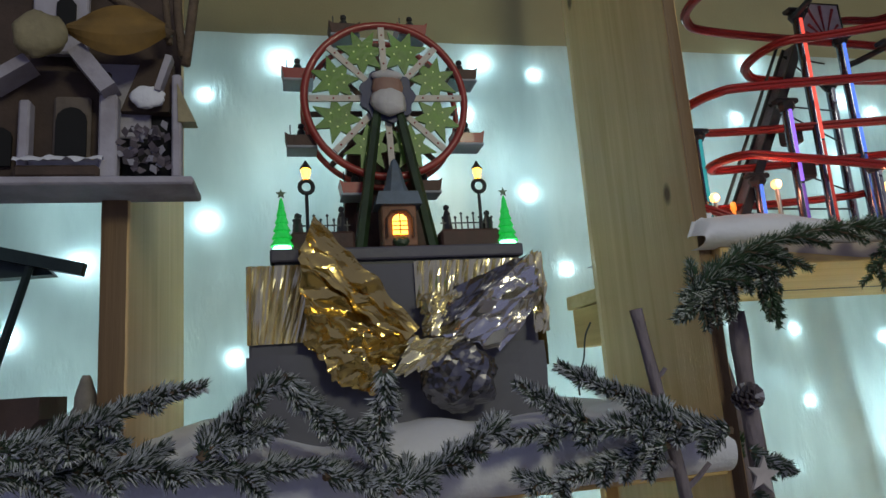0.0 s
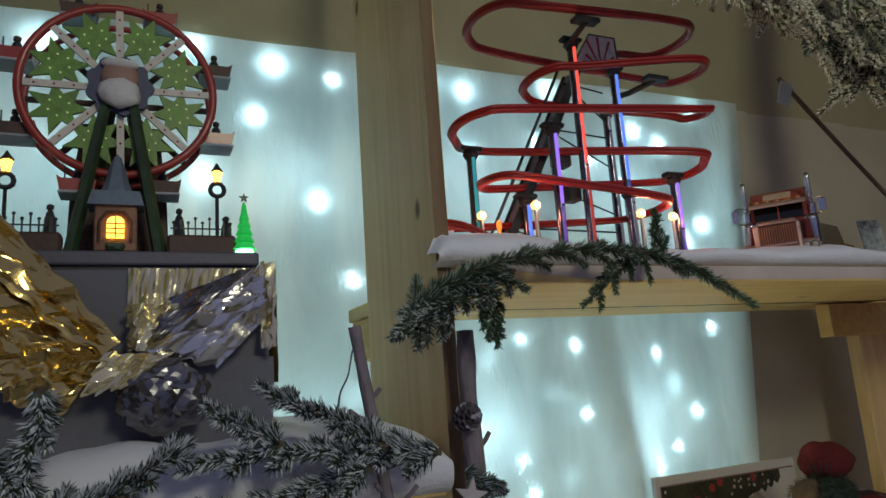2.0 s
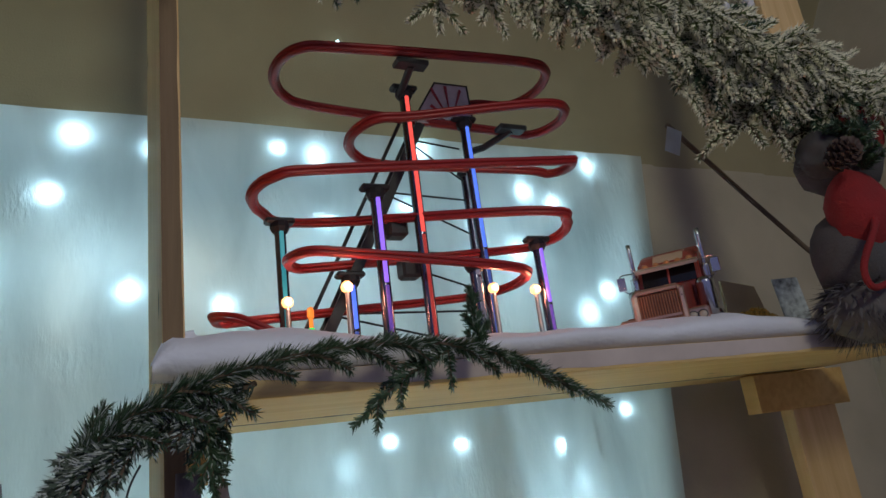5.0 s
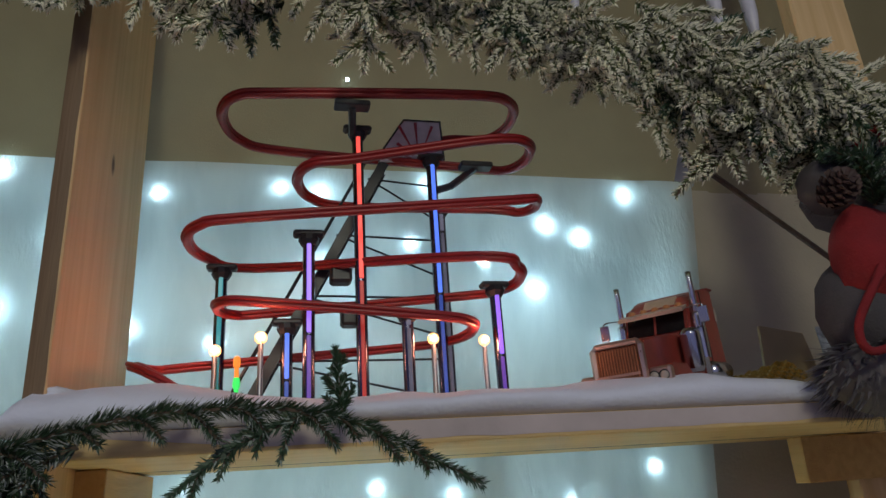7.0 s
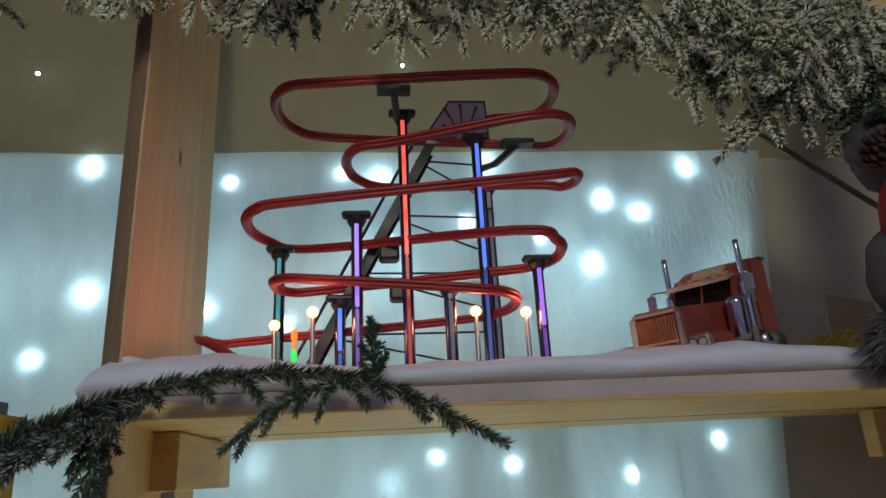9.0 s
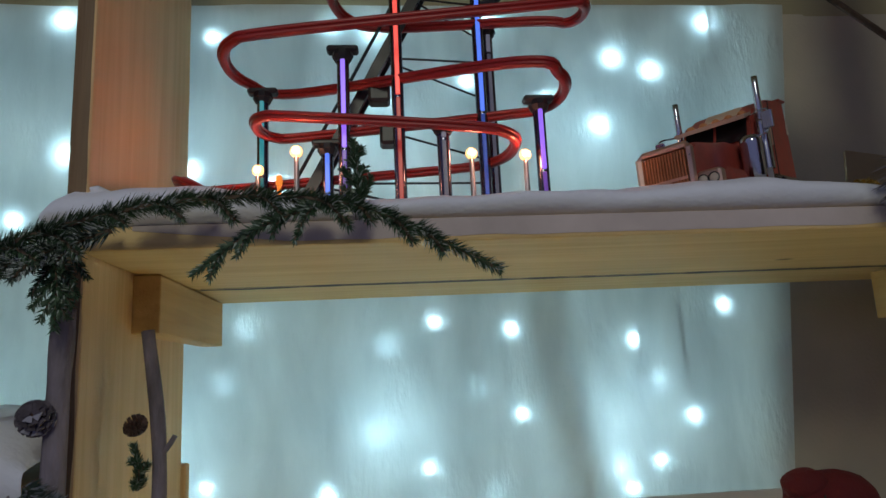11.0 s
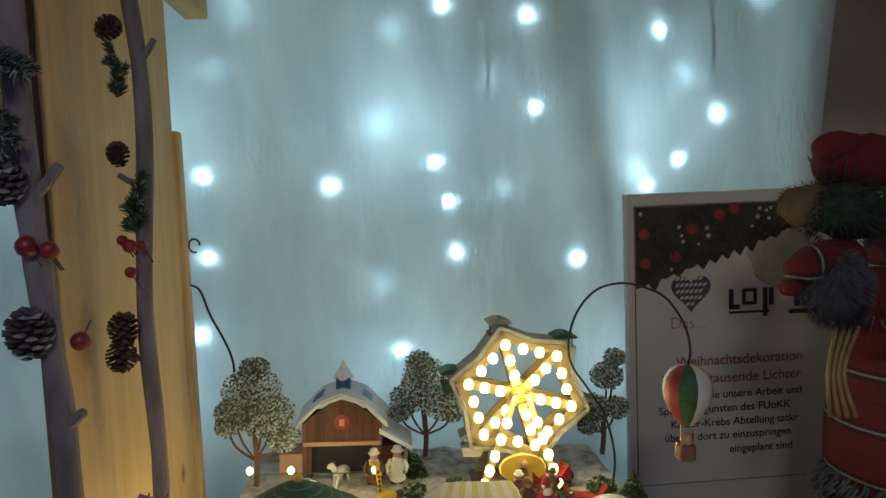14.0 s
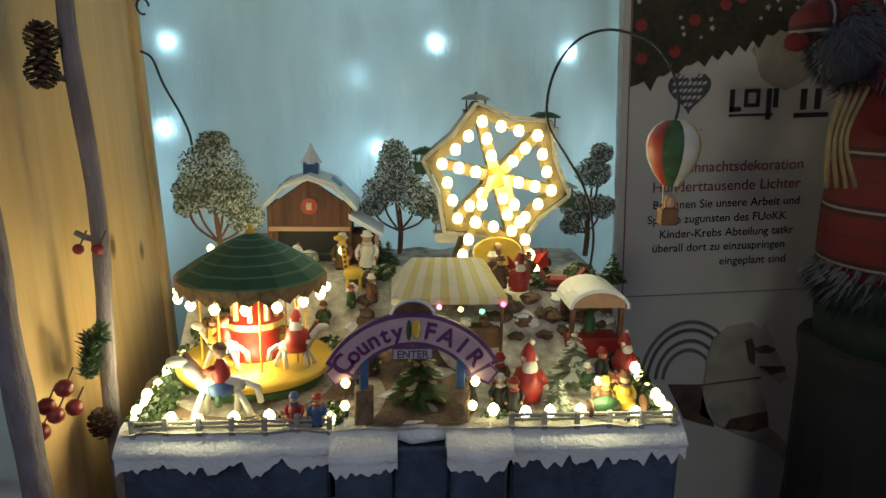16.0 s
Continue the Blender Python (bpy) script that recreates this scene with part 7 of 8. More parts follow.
def toy_tree(x, y, z, h, w, seed, clumps):
    rng = random.Random(seed)
    th = thing("toy_tree", F @ pose(x, y, z), "small bare-stemmed tree with frosted grey-green crown", "toy tree", "trees of the toy fair")
    tr = bmesh.new()
    tube(spline([(0, 0, -0.004), (0.002, 0, h * 0.2), (-0.001, 0, h * 0.42)], 4), 0.0042, 6, tr)
    crown = bmesh.new()
    for cx, cz, r in clumps:
        base = Vector((0, 0, h * 0.22))
        tip = Vector((cx * w, rng.uniform(-0.3, 0.3) * w * 0.5, cz * h))
        tube(spline([base, base.lerp(tip, 0.5) + Vector((cx * w * 0.18, 0, -0.004)), tip], 4), 0.0018, 5, tr)
        leafy(crown, tip, (r * w * 1.15, r * w * 0.9, r * w * 0.95), int(2000 * r), 0.0028, rng)
    part("trunk", tr, RESIN_BROWN, th)
    part("crown", crown, LEAF_FROST, th)
    return th


toy_tree(0.697, 1.20, 0.862, 0.180, 0.052, 1, ((-0.05, 0.80, 0.75), (-0.55, 0.62, 0.5), (0.5, 0.62, 0.55), (0.0, 0.98, 0.4), (0.75, 0.42, 0.45), (-0.8, 0.5, 0.3), (0.2, 0.6, 0.6)))
toy_tree(0.952, 1.30, 0.862, 0.165, 0.050, 2, ((0.0, 0.80, 0.7), (-0.55, 0.60, 0.55), (0.55, 0.55, 0.6), (-0.2, 0.98, 0.4), (-0.85, 0.45, 0.35), (0.9, 0.42, 0.3)))
toy_tree(1.252, 1.30, 0.862, 0.155, 0.042, 3, ((0.1, 0.85, 0.6), (-0.4, 0.5, 0.6), (0.5, 0.5, 0.5), (0.4, 1.05, 0.4), (-0.6, 0.3, 0.4)))


def little_fir(x, y, z, h, material, label, lights=False):
    rng = random.Random(int(x * 1000))
    th = thing("little_fir", F @ pose(x, y, z), label, "toy tree", "little firs of the toy fair")
    bm = bmesh.new()
    for k in range(12):
        t = k / 12
        r = h * 0.36 * (1 - t) + 0.002
        for j in range(int(26 * (1 - t) + 6)):
            a = rng.random() * 6.283
            p = Vector((0, 0, h * (0.12 + 0.85 * t)))
            q = p + Vector((r * math.cos(a), r * math.sin(a), -h * 0.07 + h * 0.04 * rng.random()))
            w = Vector((-math.sin(a), math.cos(a), 0)) * h * 0.05
            bm.faces.new((bm.verts.new(p), bm.verts.new(q + w), bm.verts.new(q + (q - p) * 0.2), bm.verts.new(q - w)))
    part("crown", bm, material, th)
    part("trunk", lathe([(h * 0.04, -0.003), (h * 0.03, h * 0.8), (0, h)], 6), RESIN_BROWN, th)
    if lights:
        for k in range(14):
            t = rng.random() * 0.85
            a = -math.pi * rng.random()
            r = h * 0.34 * (1 - t)
            part("bauble", ball((r * math.cos(a), r * math.sin(a), h * (0.1 + 0.85 * t)), 0.0022, sub=1), rng.choice((RESIN_RED, RESIN_YELLOW, RESIN_TAN)), th)
    return th


little_fir(0.972, 0.925, 0.784, 0.082, HEDGE, "dark decorated fir under the arch", True)
little_fir(1.150, 0.965, 0.784, 0.070, LEAF_FROST, "frosted little fir beside the booth")
little_fir(1.118, 0.905, 0.784, 0.036, LEAF_FROST, "frosted little fir by the fence")
little_fir(1.213, 0.915, 0.784, 0.042, HEDGE, "green little fir by the fence")
little_fir(1.24, 1.12, 0.862, 0.045, HEDGE, "green little fir by the booth")
little_fir(0.915, 1.24, 0.862, 0.05, HEDGE, "dark little fir beside the barn")
little_fir(0.935, 1.22, 0.862, 0.04, HEDGE, "dark little fir beside the barn")


def bush(x, y, z, r, label, seed):
    rng = random.Random(seed)
    bm = bmesh.new()
    leafy(bm, (0, 0, r * 0.6), (r * 1.2, r * 1.3, r * 0.8), 420, 0.0038, rng)
    ball((0, 0, r * 0.4), r * 0.8, bm, 0)
    ob = part("bush", bm, HEDGE)
    ob.matrix_world = F @ pose(x, y, z)
    return tagged(ob, label, "bush", "bushes of the toy fair")


for i, (bx, by, br) in enumerate(((0.703, 0.91, 0.015), (0.702, 0.95, 0.018), (0.702, 0.99, 0.019), (0.703, 1.03, 0.02), (0.88, 0.885, 0.014), (0.865, 1.05, 0.014))):
    bush(bx, by, ground_z(bx, by) - 0.002, br, "small green hedge bush dusted with snow", 80 + i)


def barn():
    th = thing("toy_barn", F @ pose(0.822, 1.225, 0.858), "red-brown toy barn with snowy roof and blue cupola", "toy barn")
    plank = mat("barn_plank", (0.17, 0.06, 0.035), 0.65, var=0.35, scale=40, bump=0.4, stretch=(3, 3, 0.3))
    part("rear_wall", box(-0.058, 0.058, 0.065, 0.07, 0, 0.09), plank, th)
    for s in (-1, 1):
        part("side_wall", box(s * 0.056 - 0.003, s * 0.056 + 0.003, 0.0, 0.07, 0, 0.092), plank, th)
    front = prism([(-0.058, 0.058), (0.058, 0.058), (0.058, 0.092), (0, 0.132), (-0.058, 0.092)], -0.003, 0.003)
    part("gable", front, plank, th, "red-brown plank gable")
    for s in (-1, 1):
        part("door_jamb", box(s * 0.052 - 0.006, s * 0.052 + 0.006, -0.003, 0.003, 0, 0.058), plank, th)
        part("corner_trim", box(s * 0.057 - 0.003, s * 0.057 + 0.003, -0.006, -0.003, 0, 0.092), RESIN_BROWN, th)
    part("lintel", box(-0.058, 0.058, -0.007, -0.003, 0.056, 0.062), RESIN_TAN, th)
    # Dark sheet behind the door imitates the barn's shaded interior.
    part("inside_shade", box(-0.052, 0.052, 0.018, 0.023, 0, 0.062), RESIN_DARK, th)
    for s in (-1, 1):
        roof = prism([(0, 0.138), (s * 0.035, 0.126), (s * 0.068, 0.093), (s * 0.069, 0.086), (s * 0.034, 0.119), (0, 0.130)], -0.014, 0.078)
        r = part("roof", roof, FSNOW, th, "snow-covered roof")
        part("bare_patch", prism([(s * 0.030, 0.1295), (s * 0.045, 0.1175), (s * 0.0455, 0.1185), (s * 0.031, 0.1305)], 0.012, 0.045), RESIN_BLUE, r, "dark bare patch of roof")
        part("bargeboard", tube([(0, -0.014, 0.134), (s * 0.035, -0.014, 0.122), (s * 0.068, -0.014, 0.088)], 0.0028, 5), RESIN_WHITE, r)
    cu = part("cupola", box(-0.011, 0.011, 0.022, 0.044, 0.130, 0.152, 0.001), RESIN_BLUE, th, "blue cupola")
    part("cupola_roof", lathe([(0.0175, 0.150), (0.006, 0.168), (0.0015, 0.178), (0, 0.179)], 4, at=(0, 0.033, 0)), FSNOW, cu)
    w = part("round_emblem", prism([(0.012 * math.cos(a), 0.092 + 0.012 * math.sin(a)) for a in [2 * math.pi * k / 20 for k in range(20)]], -0.007, -0.003), RESIN_RED, th, "round red emblem")
    part("emblem_mark", box(-0.004, 0.004, -0.009, -0.007, 0.087, 0.098, 0.001), RESIN_TAN, w)
    lt = part("lean_to", box(0.060, 0.090, 0.004, 0.06, 0, 0.05), plank, th, "plank lean-to")
    part("lean_roof", prism([(0.056, 0.082), (0.106, 0.052), (0.106, 0.046), (0.056, 0.074)], -0.008, 0.068), FSNOW, lt, "snowy lean-to roof")
    part("lean_post", box(0.093, 0.099, -0.004, 0.002, 0, 0.05), RESIN_TAN, lt)
    part("tan_shed", box(-0.095, -0.06, 0.0, 0.05, 0, 0.042), RESIN_TAN, th, "lit tan shed")
    return th


barn()


def figure(name, parts, place, turn, label, category, scale=1.0):
    """A small painted resin figure as ONE mesh: balls and bars in several paints."""
    bm = bmesh.new()
    for kind, mi, *a in parts:
        if kind == "b":
            ball(a[0], a[1], bm, mi, a[2] if len(a) > 2 else (1, 1, 1), 2)
        elif kind == "t":
            tube(a[0], a[1], 6, bm, mi)
        else:
            lathe(a[0], 10, bm, mi, a[1] if len(a) > 1 else (0, 0, 0))
    ob = part(name, bm, RESIN_ALL, None, "", True)
    ob.matrix_world = F @ pose(*place, 0, 0, turn) @ Matrix.Scale(scale, 4)
    return tagged(ob, label, category)


def red_coat(x, y, z, s=1.0, turn=0, name="red_coat_figurine"):
    return figure(name, [("l", 0, [(0, 0), (0.012, 0), (0.014, 0.012), (0.010, 0.026), (0, 0.030)]), ("b", 5, (0, -0.002, 0.033), 0.0062), ("b", 1, (0, -0.005, 0.029), 0.007, (1, 0.7, 1.1)),
                         ("l", 0, [(0.0075, 0), (0.006, 0.006), (0.002, 0.013), (0, 0.014)], (0, 0, 0.036)), ("b", 1, (0.003, 0, 0.050), 0.0025), ("t", 1, [(-0.013, 0, 0.003), (0.013, 0, 0.003)], 0.0025), ("t", 0, [(0.009, 0, 0.024), (0.014, -0.006, 0.014)], 0.0038),
                         ("b", 1, (0.014, -0.007, 0.012), 0.003), ("t", 1, [(-0.007, -0.003, 0.037), (0.007, -0.003, 0.037)], 0.0025)], (x, y, z), turn, "small painted figurine in red coat and white trim", "figurine", s)


def visitor(x, y, z, s, paints, turn=0):
    coat, hat = paints
    return figure("visitor_figurine", [("b", 7, (-0.004, -0.002, 0.002), 0.0036, (1, 1.4, 0.8)), ("b", 7, (0.004, -0.002, 0.002), 0.0036, (1, 1.4, 0.8)), ("l", coat, [(0.0078, 0.003), (0.0085, 0.006), (0.0068, 0.014), (0.0072, 0.020), (0.0045, 0.0255), (0, 0.026)]),
                                       ("t", coat, [(0.0062, 0, 0.0235), (0.0095, -0.001, 0.017), (0.0075, -0.006, 0.0135)], 0.0024), ("t", coat, [(-0.0062, 0, 0.0235), (-0.0100, 0.001, 0.017), (-0.0085, -0.003, 0.012)], 0.0024),
                                       ("b", 5, (0.0070, -0.0068, 0.0130), 0.0020), ("b", 5, (-0.0085, -0.0036, 0.0112), 0.0020), ("t", hat, [(-0.0045, -0.002, 0.0258), (0.0, -0.0046, 0.0252), (0.0045, -0.002, 0.0258)], 0.0020),
                                       ("b", 5, (0, -0.0006, 0.0302), 0.0046, (1, 1, 1.1)), ("l", hat, [(0.0062, 0.0325), (0.0064, 0.0334), (0.0046, 0.0342), (0.0040, 0.0376), (0, 0.0388)])],
                  (x, y, z), turn, "small painted resin figurine of the toy fair", "figurine", s)


def horse(x, y, z, s, turn, rider, label):
    p = [("b", 1, (0, 0, 0.026), 0.011, (1.8, 0.75, 0.85)), ("t", 1, [(-0.015, 0, 0.030), (-0.026, 0, 0.044)], 0.0055), ("b", 1, (-0.031, 0, 0.046), 0.006, (1.6, 0.7, 0.85)), ("t", 4, [(-0.014, 0, 0.036), (-0.022, 0, 0.047), (-0.026, 0, 0.053)], 0.0026), ("t", 1, [(0.018, 0, 0.028), (0.027, 0, 0.022), (0.029, 0, 0.010)], 0.003)]
    for dx, dy, fx in ((-0.013, -0.005, -0.022), (-0.011, 0.005, -0.014), (0.013, -0.005, 0.022), (0.012, 0.005, 0.010)):
        p.append(("t", 1, [(dx, dy, 0.022), ((dx + fx) / 2, dy, 0.012), (fx, dy, 0.001)], 0.0029))
    if rider:
        p += [("l", 0, [(0, 0.02), (0.0085, 0.024), (0.007, 0.040), (0.003, 0.047), (0, 0.048)]), ("l", 3, [(0.011, 0.020), (0.0125, 0.027), (0.007, 0.031), (0, 0.032)]), ("b", 5, (0, 0, 0.053), 0.0055), ("b", 4, (0, 0.001, 0.056), 0.0058, (1, 1, 0.8)), ("t", 0, [(-0.004, -0.004, 0.042), (-0.012, -0.004, 0.038)], 0.0024), ("t", 2, [(0, -0.008, 0.024), (-0.002, -0.009, 0.012)], 0.003)]
    return figure("horse_figurine", p, (x, y, z), turn, label, "figurine", s)


def carousel():
    th = thing("carousel", F @ pose(0.785, 0.995, 0.790), "lit toy carousel with green striped canopy and yellow platform", "toy carousel")
    cream = mat("carousel_cream", (0.66, 0.52, 0.22), 0.45, var=0.15, scale=60)
    pl = part("platform", lathe([(0, 0), (0.074, 0), (0.078, 0.004), (0.078, 0.010), (0.086, 0.012), (0.088, 0.016), (0.086, 0.020), (0.070, 0.021), (0.068, 0.024), (0, 0.024)], 40), RESIN_YELLOW, th, "golden yellow round platform", True)
    part("platform_band", lathe([(0.0795, 0.001), (0.0805, 0.009), (0.0785, 0.0095)], 40), RESIN_GREEN, pl, "dark green scroll band")
    part("drum", lathe([(0.030, 0.024), (0.030, 0.034), (0.027, 0.036), (0.027, 0.060), (0.032, 0.063), (0.032, 0.068), (0.022, 0.070), (0.020, 0.118), (0, 0.118)], 24), RESIN_RED, th, "red centre drum", True)
    part("drum_trim", lathe([(0.0335, 0.062), (0.0345, 0.065), (0.0335, 0.069)], 24), cream, th, "cream rim of the drum")
    for k in range(8):
        a = 2 * math.pi * k / 8
        part("drum_pillar", lathe([(0.003, 0.070), (0.003, 0.116)], 6, at=(0.024 * math.cos(a), 0.024 * math.sin(a), 0)), cream, th)
    can = bmesh.new()
    prof = [(0.082, 0.121), (0.069, 0.131), (0.055, 0.140), (0.042, 0.148), (0.030, 0.155), (0.018, 0.161), (0.006, 0.166), (0, 0.167)]
    for k, ((r0, z0), (r1, z1)) in enumerate(zip(prof, prof[1:])):
        lathe([(r0, z0), (r0 * 0.82 + r1 * 0.18, z0 * 0.82 + z1 * 0.18)], 12, can, 1)
        lathe([(r0 * 0.82 + r1 * 0.18, z0 * 0.82 + z1 * 0.18), (r1, z1)], 12, can, 0)
    part("canopy", can, [mat("canopy_green", (0.035, 0.12, 0.06), 0.55, var=0.2, scale=60), mat("canopy_pale", (0.13, 0.22, 0.13), 0.6)], th, "green canopy with pale stripes")
    part("canopy_under", lathe([(0.081, 0.119), (0.0, 0.121)], 24), RESIN_RED, th)
    part("finial", lathe([(0.005, 0.165), (0.006, 0.168), (0.002, 0.172), (0.003, 0.175), (0, 0.178)], 8), RESIN_YELLOW, th)
    val = bmesh.new()
    n = 24
    for k in range(n):
        a0, a1 = 2 * math.pi * k / n, 2 * math.pi * (k + 1) / n
        am = (a0 + a1) / 2
        P = lambda a, z, r=0.083: val.verts.new((r * math.cos(a), r * math.sin(a), z))
        val.faces.new((P(a0, 0.122), P(a1, 0.122), P(a1, 0.112), P(am, 0.104), P(a0, 0.112)))
    bmesh.ops.remove_doubles(val, verts=val.verts, dist=1e-5)
    part("valance", val, mat("valance_tan", (0.30, 0.19, 0.09), 0.6, var=0.4, scale=120), th, "scalloped brown valance")
    me = mesh_of("bulb", lathe([(0, 0.006), (0.004, 0.004), (0.0056, 0), (0.0034, -0.0045), (0, -0.006)], 8), WARM, True)
    for k in range(16):
        a = 2 * math.pi * k / 16 + 0.1
        b = new("bulb", me)
        b.parent = th
        b.location = (0.081 * math.cos(a), 0.081 * math.sin(a), 0.102)
    for k in range(8):
        a = 2 * math.pi * k / 8 + 0.3
        part("pole", tube([(0.058 * math.cos(a), 0.058 * math.sin(a), 0.022), (0.058 * math.cos(a), 0.058 * math.sin(a), 0.118)], 0.0013, 5), RESIN_YELLOW, th, "thin golden pole")
    return th


carousel()
horse(0.770, 0.897, 0.786, 1.3, 5, True, "white toy horse with a painted rider before the carousel")
horse(0.760, 0.955, 0.812, 1.0, -20, True, "white carousel horse with a painted rider")
horse(0.835, 0.955, 0.814, 0.95, 190, False, "white carousel horse on the platform")
horse(0.820, 1.200, 0.862, 0.8, 60, False, "pale toy horse before the barn door")
red_coat(0.838, 0.952, 0.835, 0.95)
visitor(0.748, 0.958, 0.840, 0.8, (6, 4))
visitor(0.845, 0.875, 0.786, 0.9, (0, 3))
visitor(0.868, 0.872, 0.786, 0.9, (3, 0))
red_coat(1.088, 0.925, 0.786, 1.3, 10)
visitor(1.055, 0.905, 0.786, 1.0, (7, 1))
visitor(1.068, 0.895, 0.786, 1.0, (7, 0))
visitor(1.062, 0.955, 0.786, 1.1, (4, 0))
red_coat(1.105, 1.09, 0.862, 1.0, 20)
visitor(1.083, 1.10, 0.862, 1.15, (4, 4))
red_coat(1.215, 0.985, 0.79, 1.0, 30)
visitor(0.855, 1.07, 0.82, 0.9, (2, 4))
visitor(0.87, 1.20, 0.862, 1.4, (4, 1))
visitor(0.905, 1.20, 0.862, 1.5, (1, 1))
visitor(1.165, 0.895, 0.786, 1.0, (4, 6))
visitor(1.185, 0.895, 0.786, 1.15, (6, 4))
visitor(1.175, 0.905, 0.786, 1.0, (2, 4))
figure("giraffe_figurine", [("b", 6, (0, 0, 0.030), 0.009, (1.4, 0.8, 1)), ("t", 6, [(-0.008, 0, 0.034), (-0.013, 0, 0.070)], 0.0035), ("b", 6, (-0.016, 0, 0.072), 0.0045, (1.6, 0.8, 0.8)), ("t", 6, [(-0.007, 0, 0.026), (-0.008, 0, 0)], 0.0022), ("t", 6, [(0.008, 0, 0.026), (0.008, 0, 0)], 0.0022)] +
       [("b", 4, (-0.009 - 0.0006 * k, -0.003, 0.038 + 0.006 * k), 0.002) for k in range(5)], (0.89, 1.12, 0.845), 0, "yellow toy giraffe with brown spots", "figurine", 1.1)
figure("melon_cart", [("b", 2, (-0.012, 0, 0.012), 0.012, (1.5, 0.8, 0.8)), ("b", 6, (0.012, 0.004, 0.010), 0.011, (1.2, 0.8, 0.7)), ("t", 4, [(-0.03, 0, 0.004), (0.03, 0, 0.004)], 0.004), ("b", 4, (0.03, -0.004, 0.012), 0.010, (0.3, 1, 1)), ("b", 4, (-0.03, -0.004, 0.012), 0.010, (0.3, 1, 1))],
       (1.172, 0.88, 0.787), 8, "small wooden cart heaped with green and yellow fruit", "toy cart", 1.0)


def toy_wheel():
    """The lit Ferris wheel of the fair: six arms in a star-shaped rim set with bulbs, cars at the corners."""
    th = thing("toy_ferris_wheel", F @ pose(1.086, 1.20, 0.862), "cream toy Ferris wheel covered in glowing warm bulbs", "toy wheel")
    cream = mat("wheel_cream", (0.34, 0.25, 0.12), 0.5, var=0.2, scale=60, bump=0.3)
    pale = mat("weathered_cream", (0.46, 0.42, 0.34), 0.6, var=0.3, scale=80, bump=0.4)
    zc, R, RB = 0.136, 0.106, 0.079
    c = Vector((0, 0, zc))
    hub = part("hub", lathe([(0, -0.020), (0.013, -0.020), (0.018, -0.014), (0.020, 0), (0.018, 0.014), (0, 0.016)], 16), RESIN_YELLOW, th, "golden hub", True)
    hub.matrix_local = pose(0, 0, zc, 90, 0, 0)
    me = mesh_of("bulb", lathe([(0, 0.0090), (0.0052, 0.0070), (0.0074, 0), (0.0052, -0.0058), (0, -0.0070)], 8), WARM_DIM, True)

    def bulb(p, y=-0.024):
        bu = new("bulb", me)
        bu.parent = th
        bu.location = Vector(p) + Vector((0, y, 0))

    def board(p, q, w0, w1, y0, y1):
        d = (q - p).normalized()
        n = Vector((-d.z, 0, d.x))
        return prism([((p - n * w0).x, (p - n * w0).z), ((q - n * w1).x, (q - n * w1).z), ((q + n * w1).x, (q + n * w1).z), ((p + n * w0).x, (p + n * w0).z)], y0, y1)

    rot = radians(47)
    for i in range(6):
        a, b = rot + i * math.pi / 3, rot + (i + 1) * math.pi / 3
        d, e = Vector((math.cos(a), 0, math.sin(a))), Vector((math.cos(b), 0, math.sin(b)))
        corner, after = c + d * R, c + e * R
        dent = c + (d + e).normalized() * R * 0.80
        for y0, y1 in ((-0.018, -0.014), (0.010, 0.014)):
            part("arm", board(c + d * 0.014, corner - d * 0.006, 0.0075, 0.0065, y0, y1), cream, th, "cream arm")
        for y0, y1 in ((-0.0215, -0.0185), (0.0145, 0.0175)):
            part("rim_board", board(corner - d * 0.012, dent - (d + e).normalized() * 0.012, 0.0060, 0.0060, y0, y1), cream, th, "cream star-shaped rim board")
            part("rim_board", board(after - e * 0.012, dent - (d + e).normalized() * 0.012, 0.0060, 0.0060, y0 + 0.0005, y1 + 0.0005), cream, th, "cream star-shaped rim board")
        part("eave", board(corner, dent, 0.0028, 0.0028, -0.024, 0.020), pale, th, "pale snow-dusted outer edge")
        part("eave", board(after, dent, 0.0028, 0.0028, -0.0235, 0.0195), pale, th, "pale snow-dusted outer edge")
        for r in (0.031, 0.055, RB):
            bulb(c + d * r)
        for t in (0.34, 0.66):
            bulb(c + (d * (1 - t) + e * t) * RB)
        g = corner - d * 0.004
        roof = part("car_roof", prism([(g.x - 0.019, g.z + 0.009), (g.x - 0.006, g.z + 0.015), (g.x + 0.006, g.z + 0.015), (g.x + 0.019, g.z + 0.009), (g.x + 0.016, g.z + 0.007), (g.x - 0.016, g.z + 0.007)], -0.012, 0.024), pale if i % 2 else RESIN_GREEN, th, "small snowy car roof")
        part("car_star", ball((g.x, 0, g.z + 0.016), 0.0026, sub=1), RESIN_GREEN, roof)
        car = part("car", prism([(g.x - 0.017, g.z - 0.006), (g.x - 0.013, g.z - 0.020), (g.x + 0.013, g.z - 0.020), (g.x + 0.017, g.z - 0.006)], -0.013, 0.013), (RESIN_WHITE, RESIN_BROWN, RESIN_GREEN)[i % 3], th, "small painted car")
        for s in (-1, 1):
            part("car_post", tube([(g.x + s * 0.013, 0, g.z - 0.008), (g.x + s * 0.013, 0, g.z + 0.010)], 0.0014, 4), RESIN_BROWN, car)
        fg = bmesh.new()
        ball((g.x + 0.003, -0.002, g.z - 0.002), 0.005, fg)
        lathe([(0.006, -0.012), (0.004, -0.004), (0, -0.003)], 8, fg, 0, (g.x + 0.003, -0.002, g.z))
        part("figure", fg, RESIN_BROWN, car)
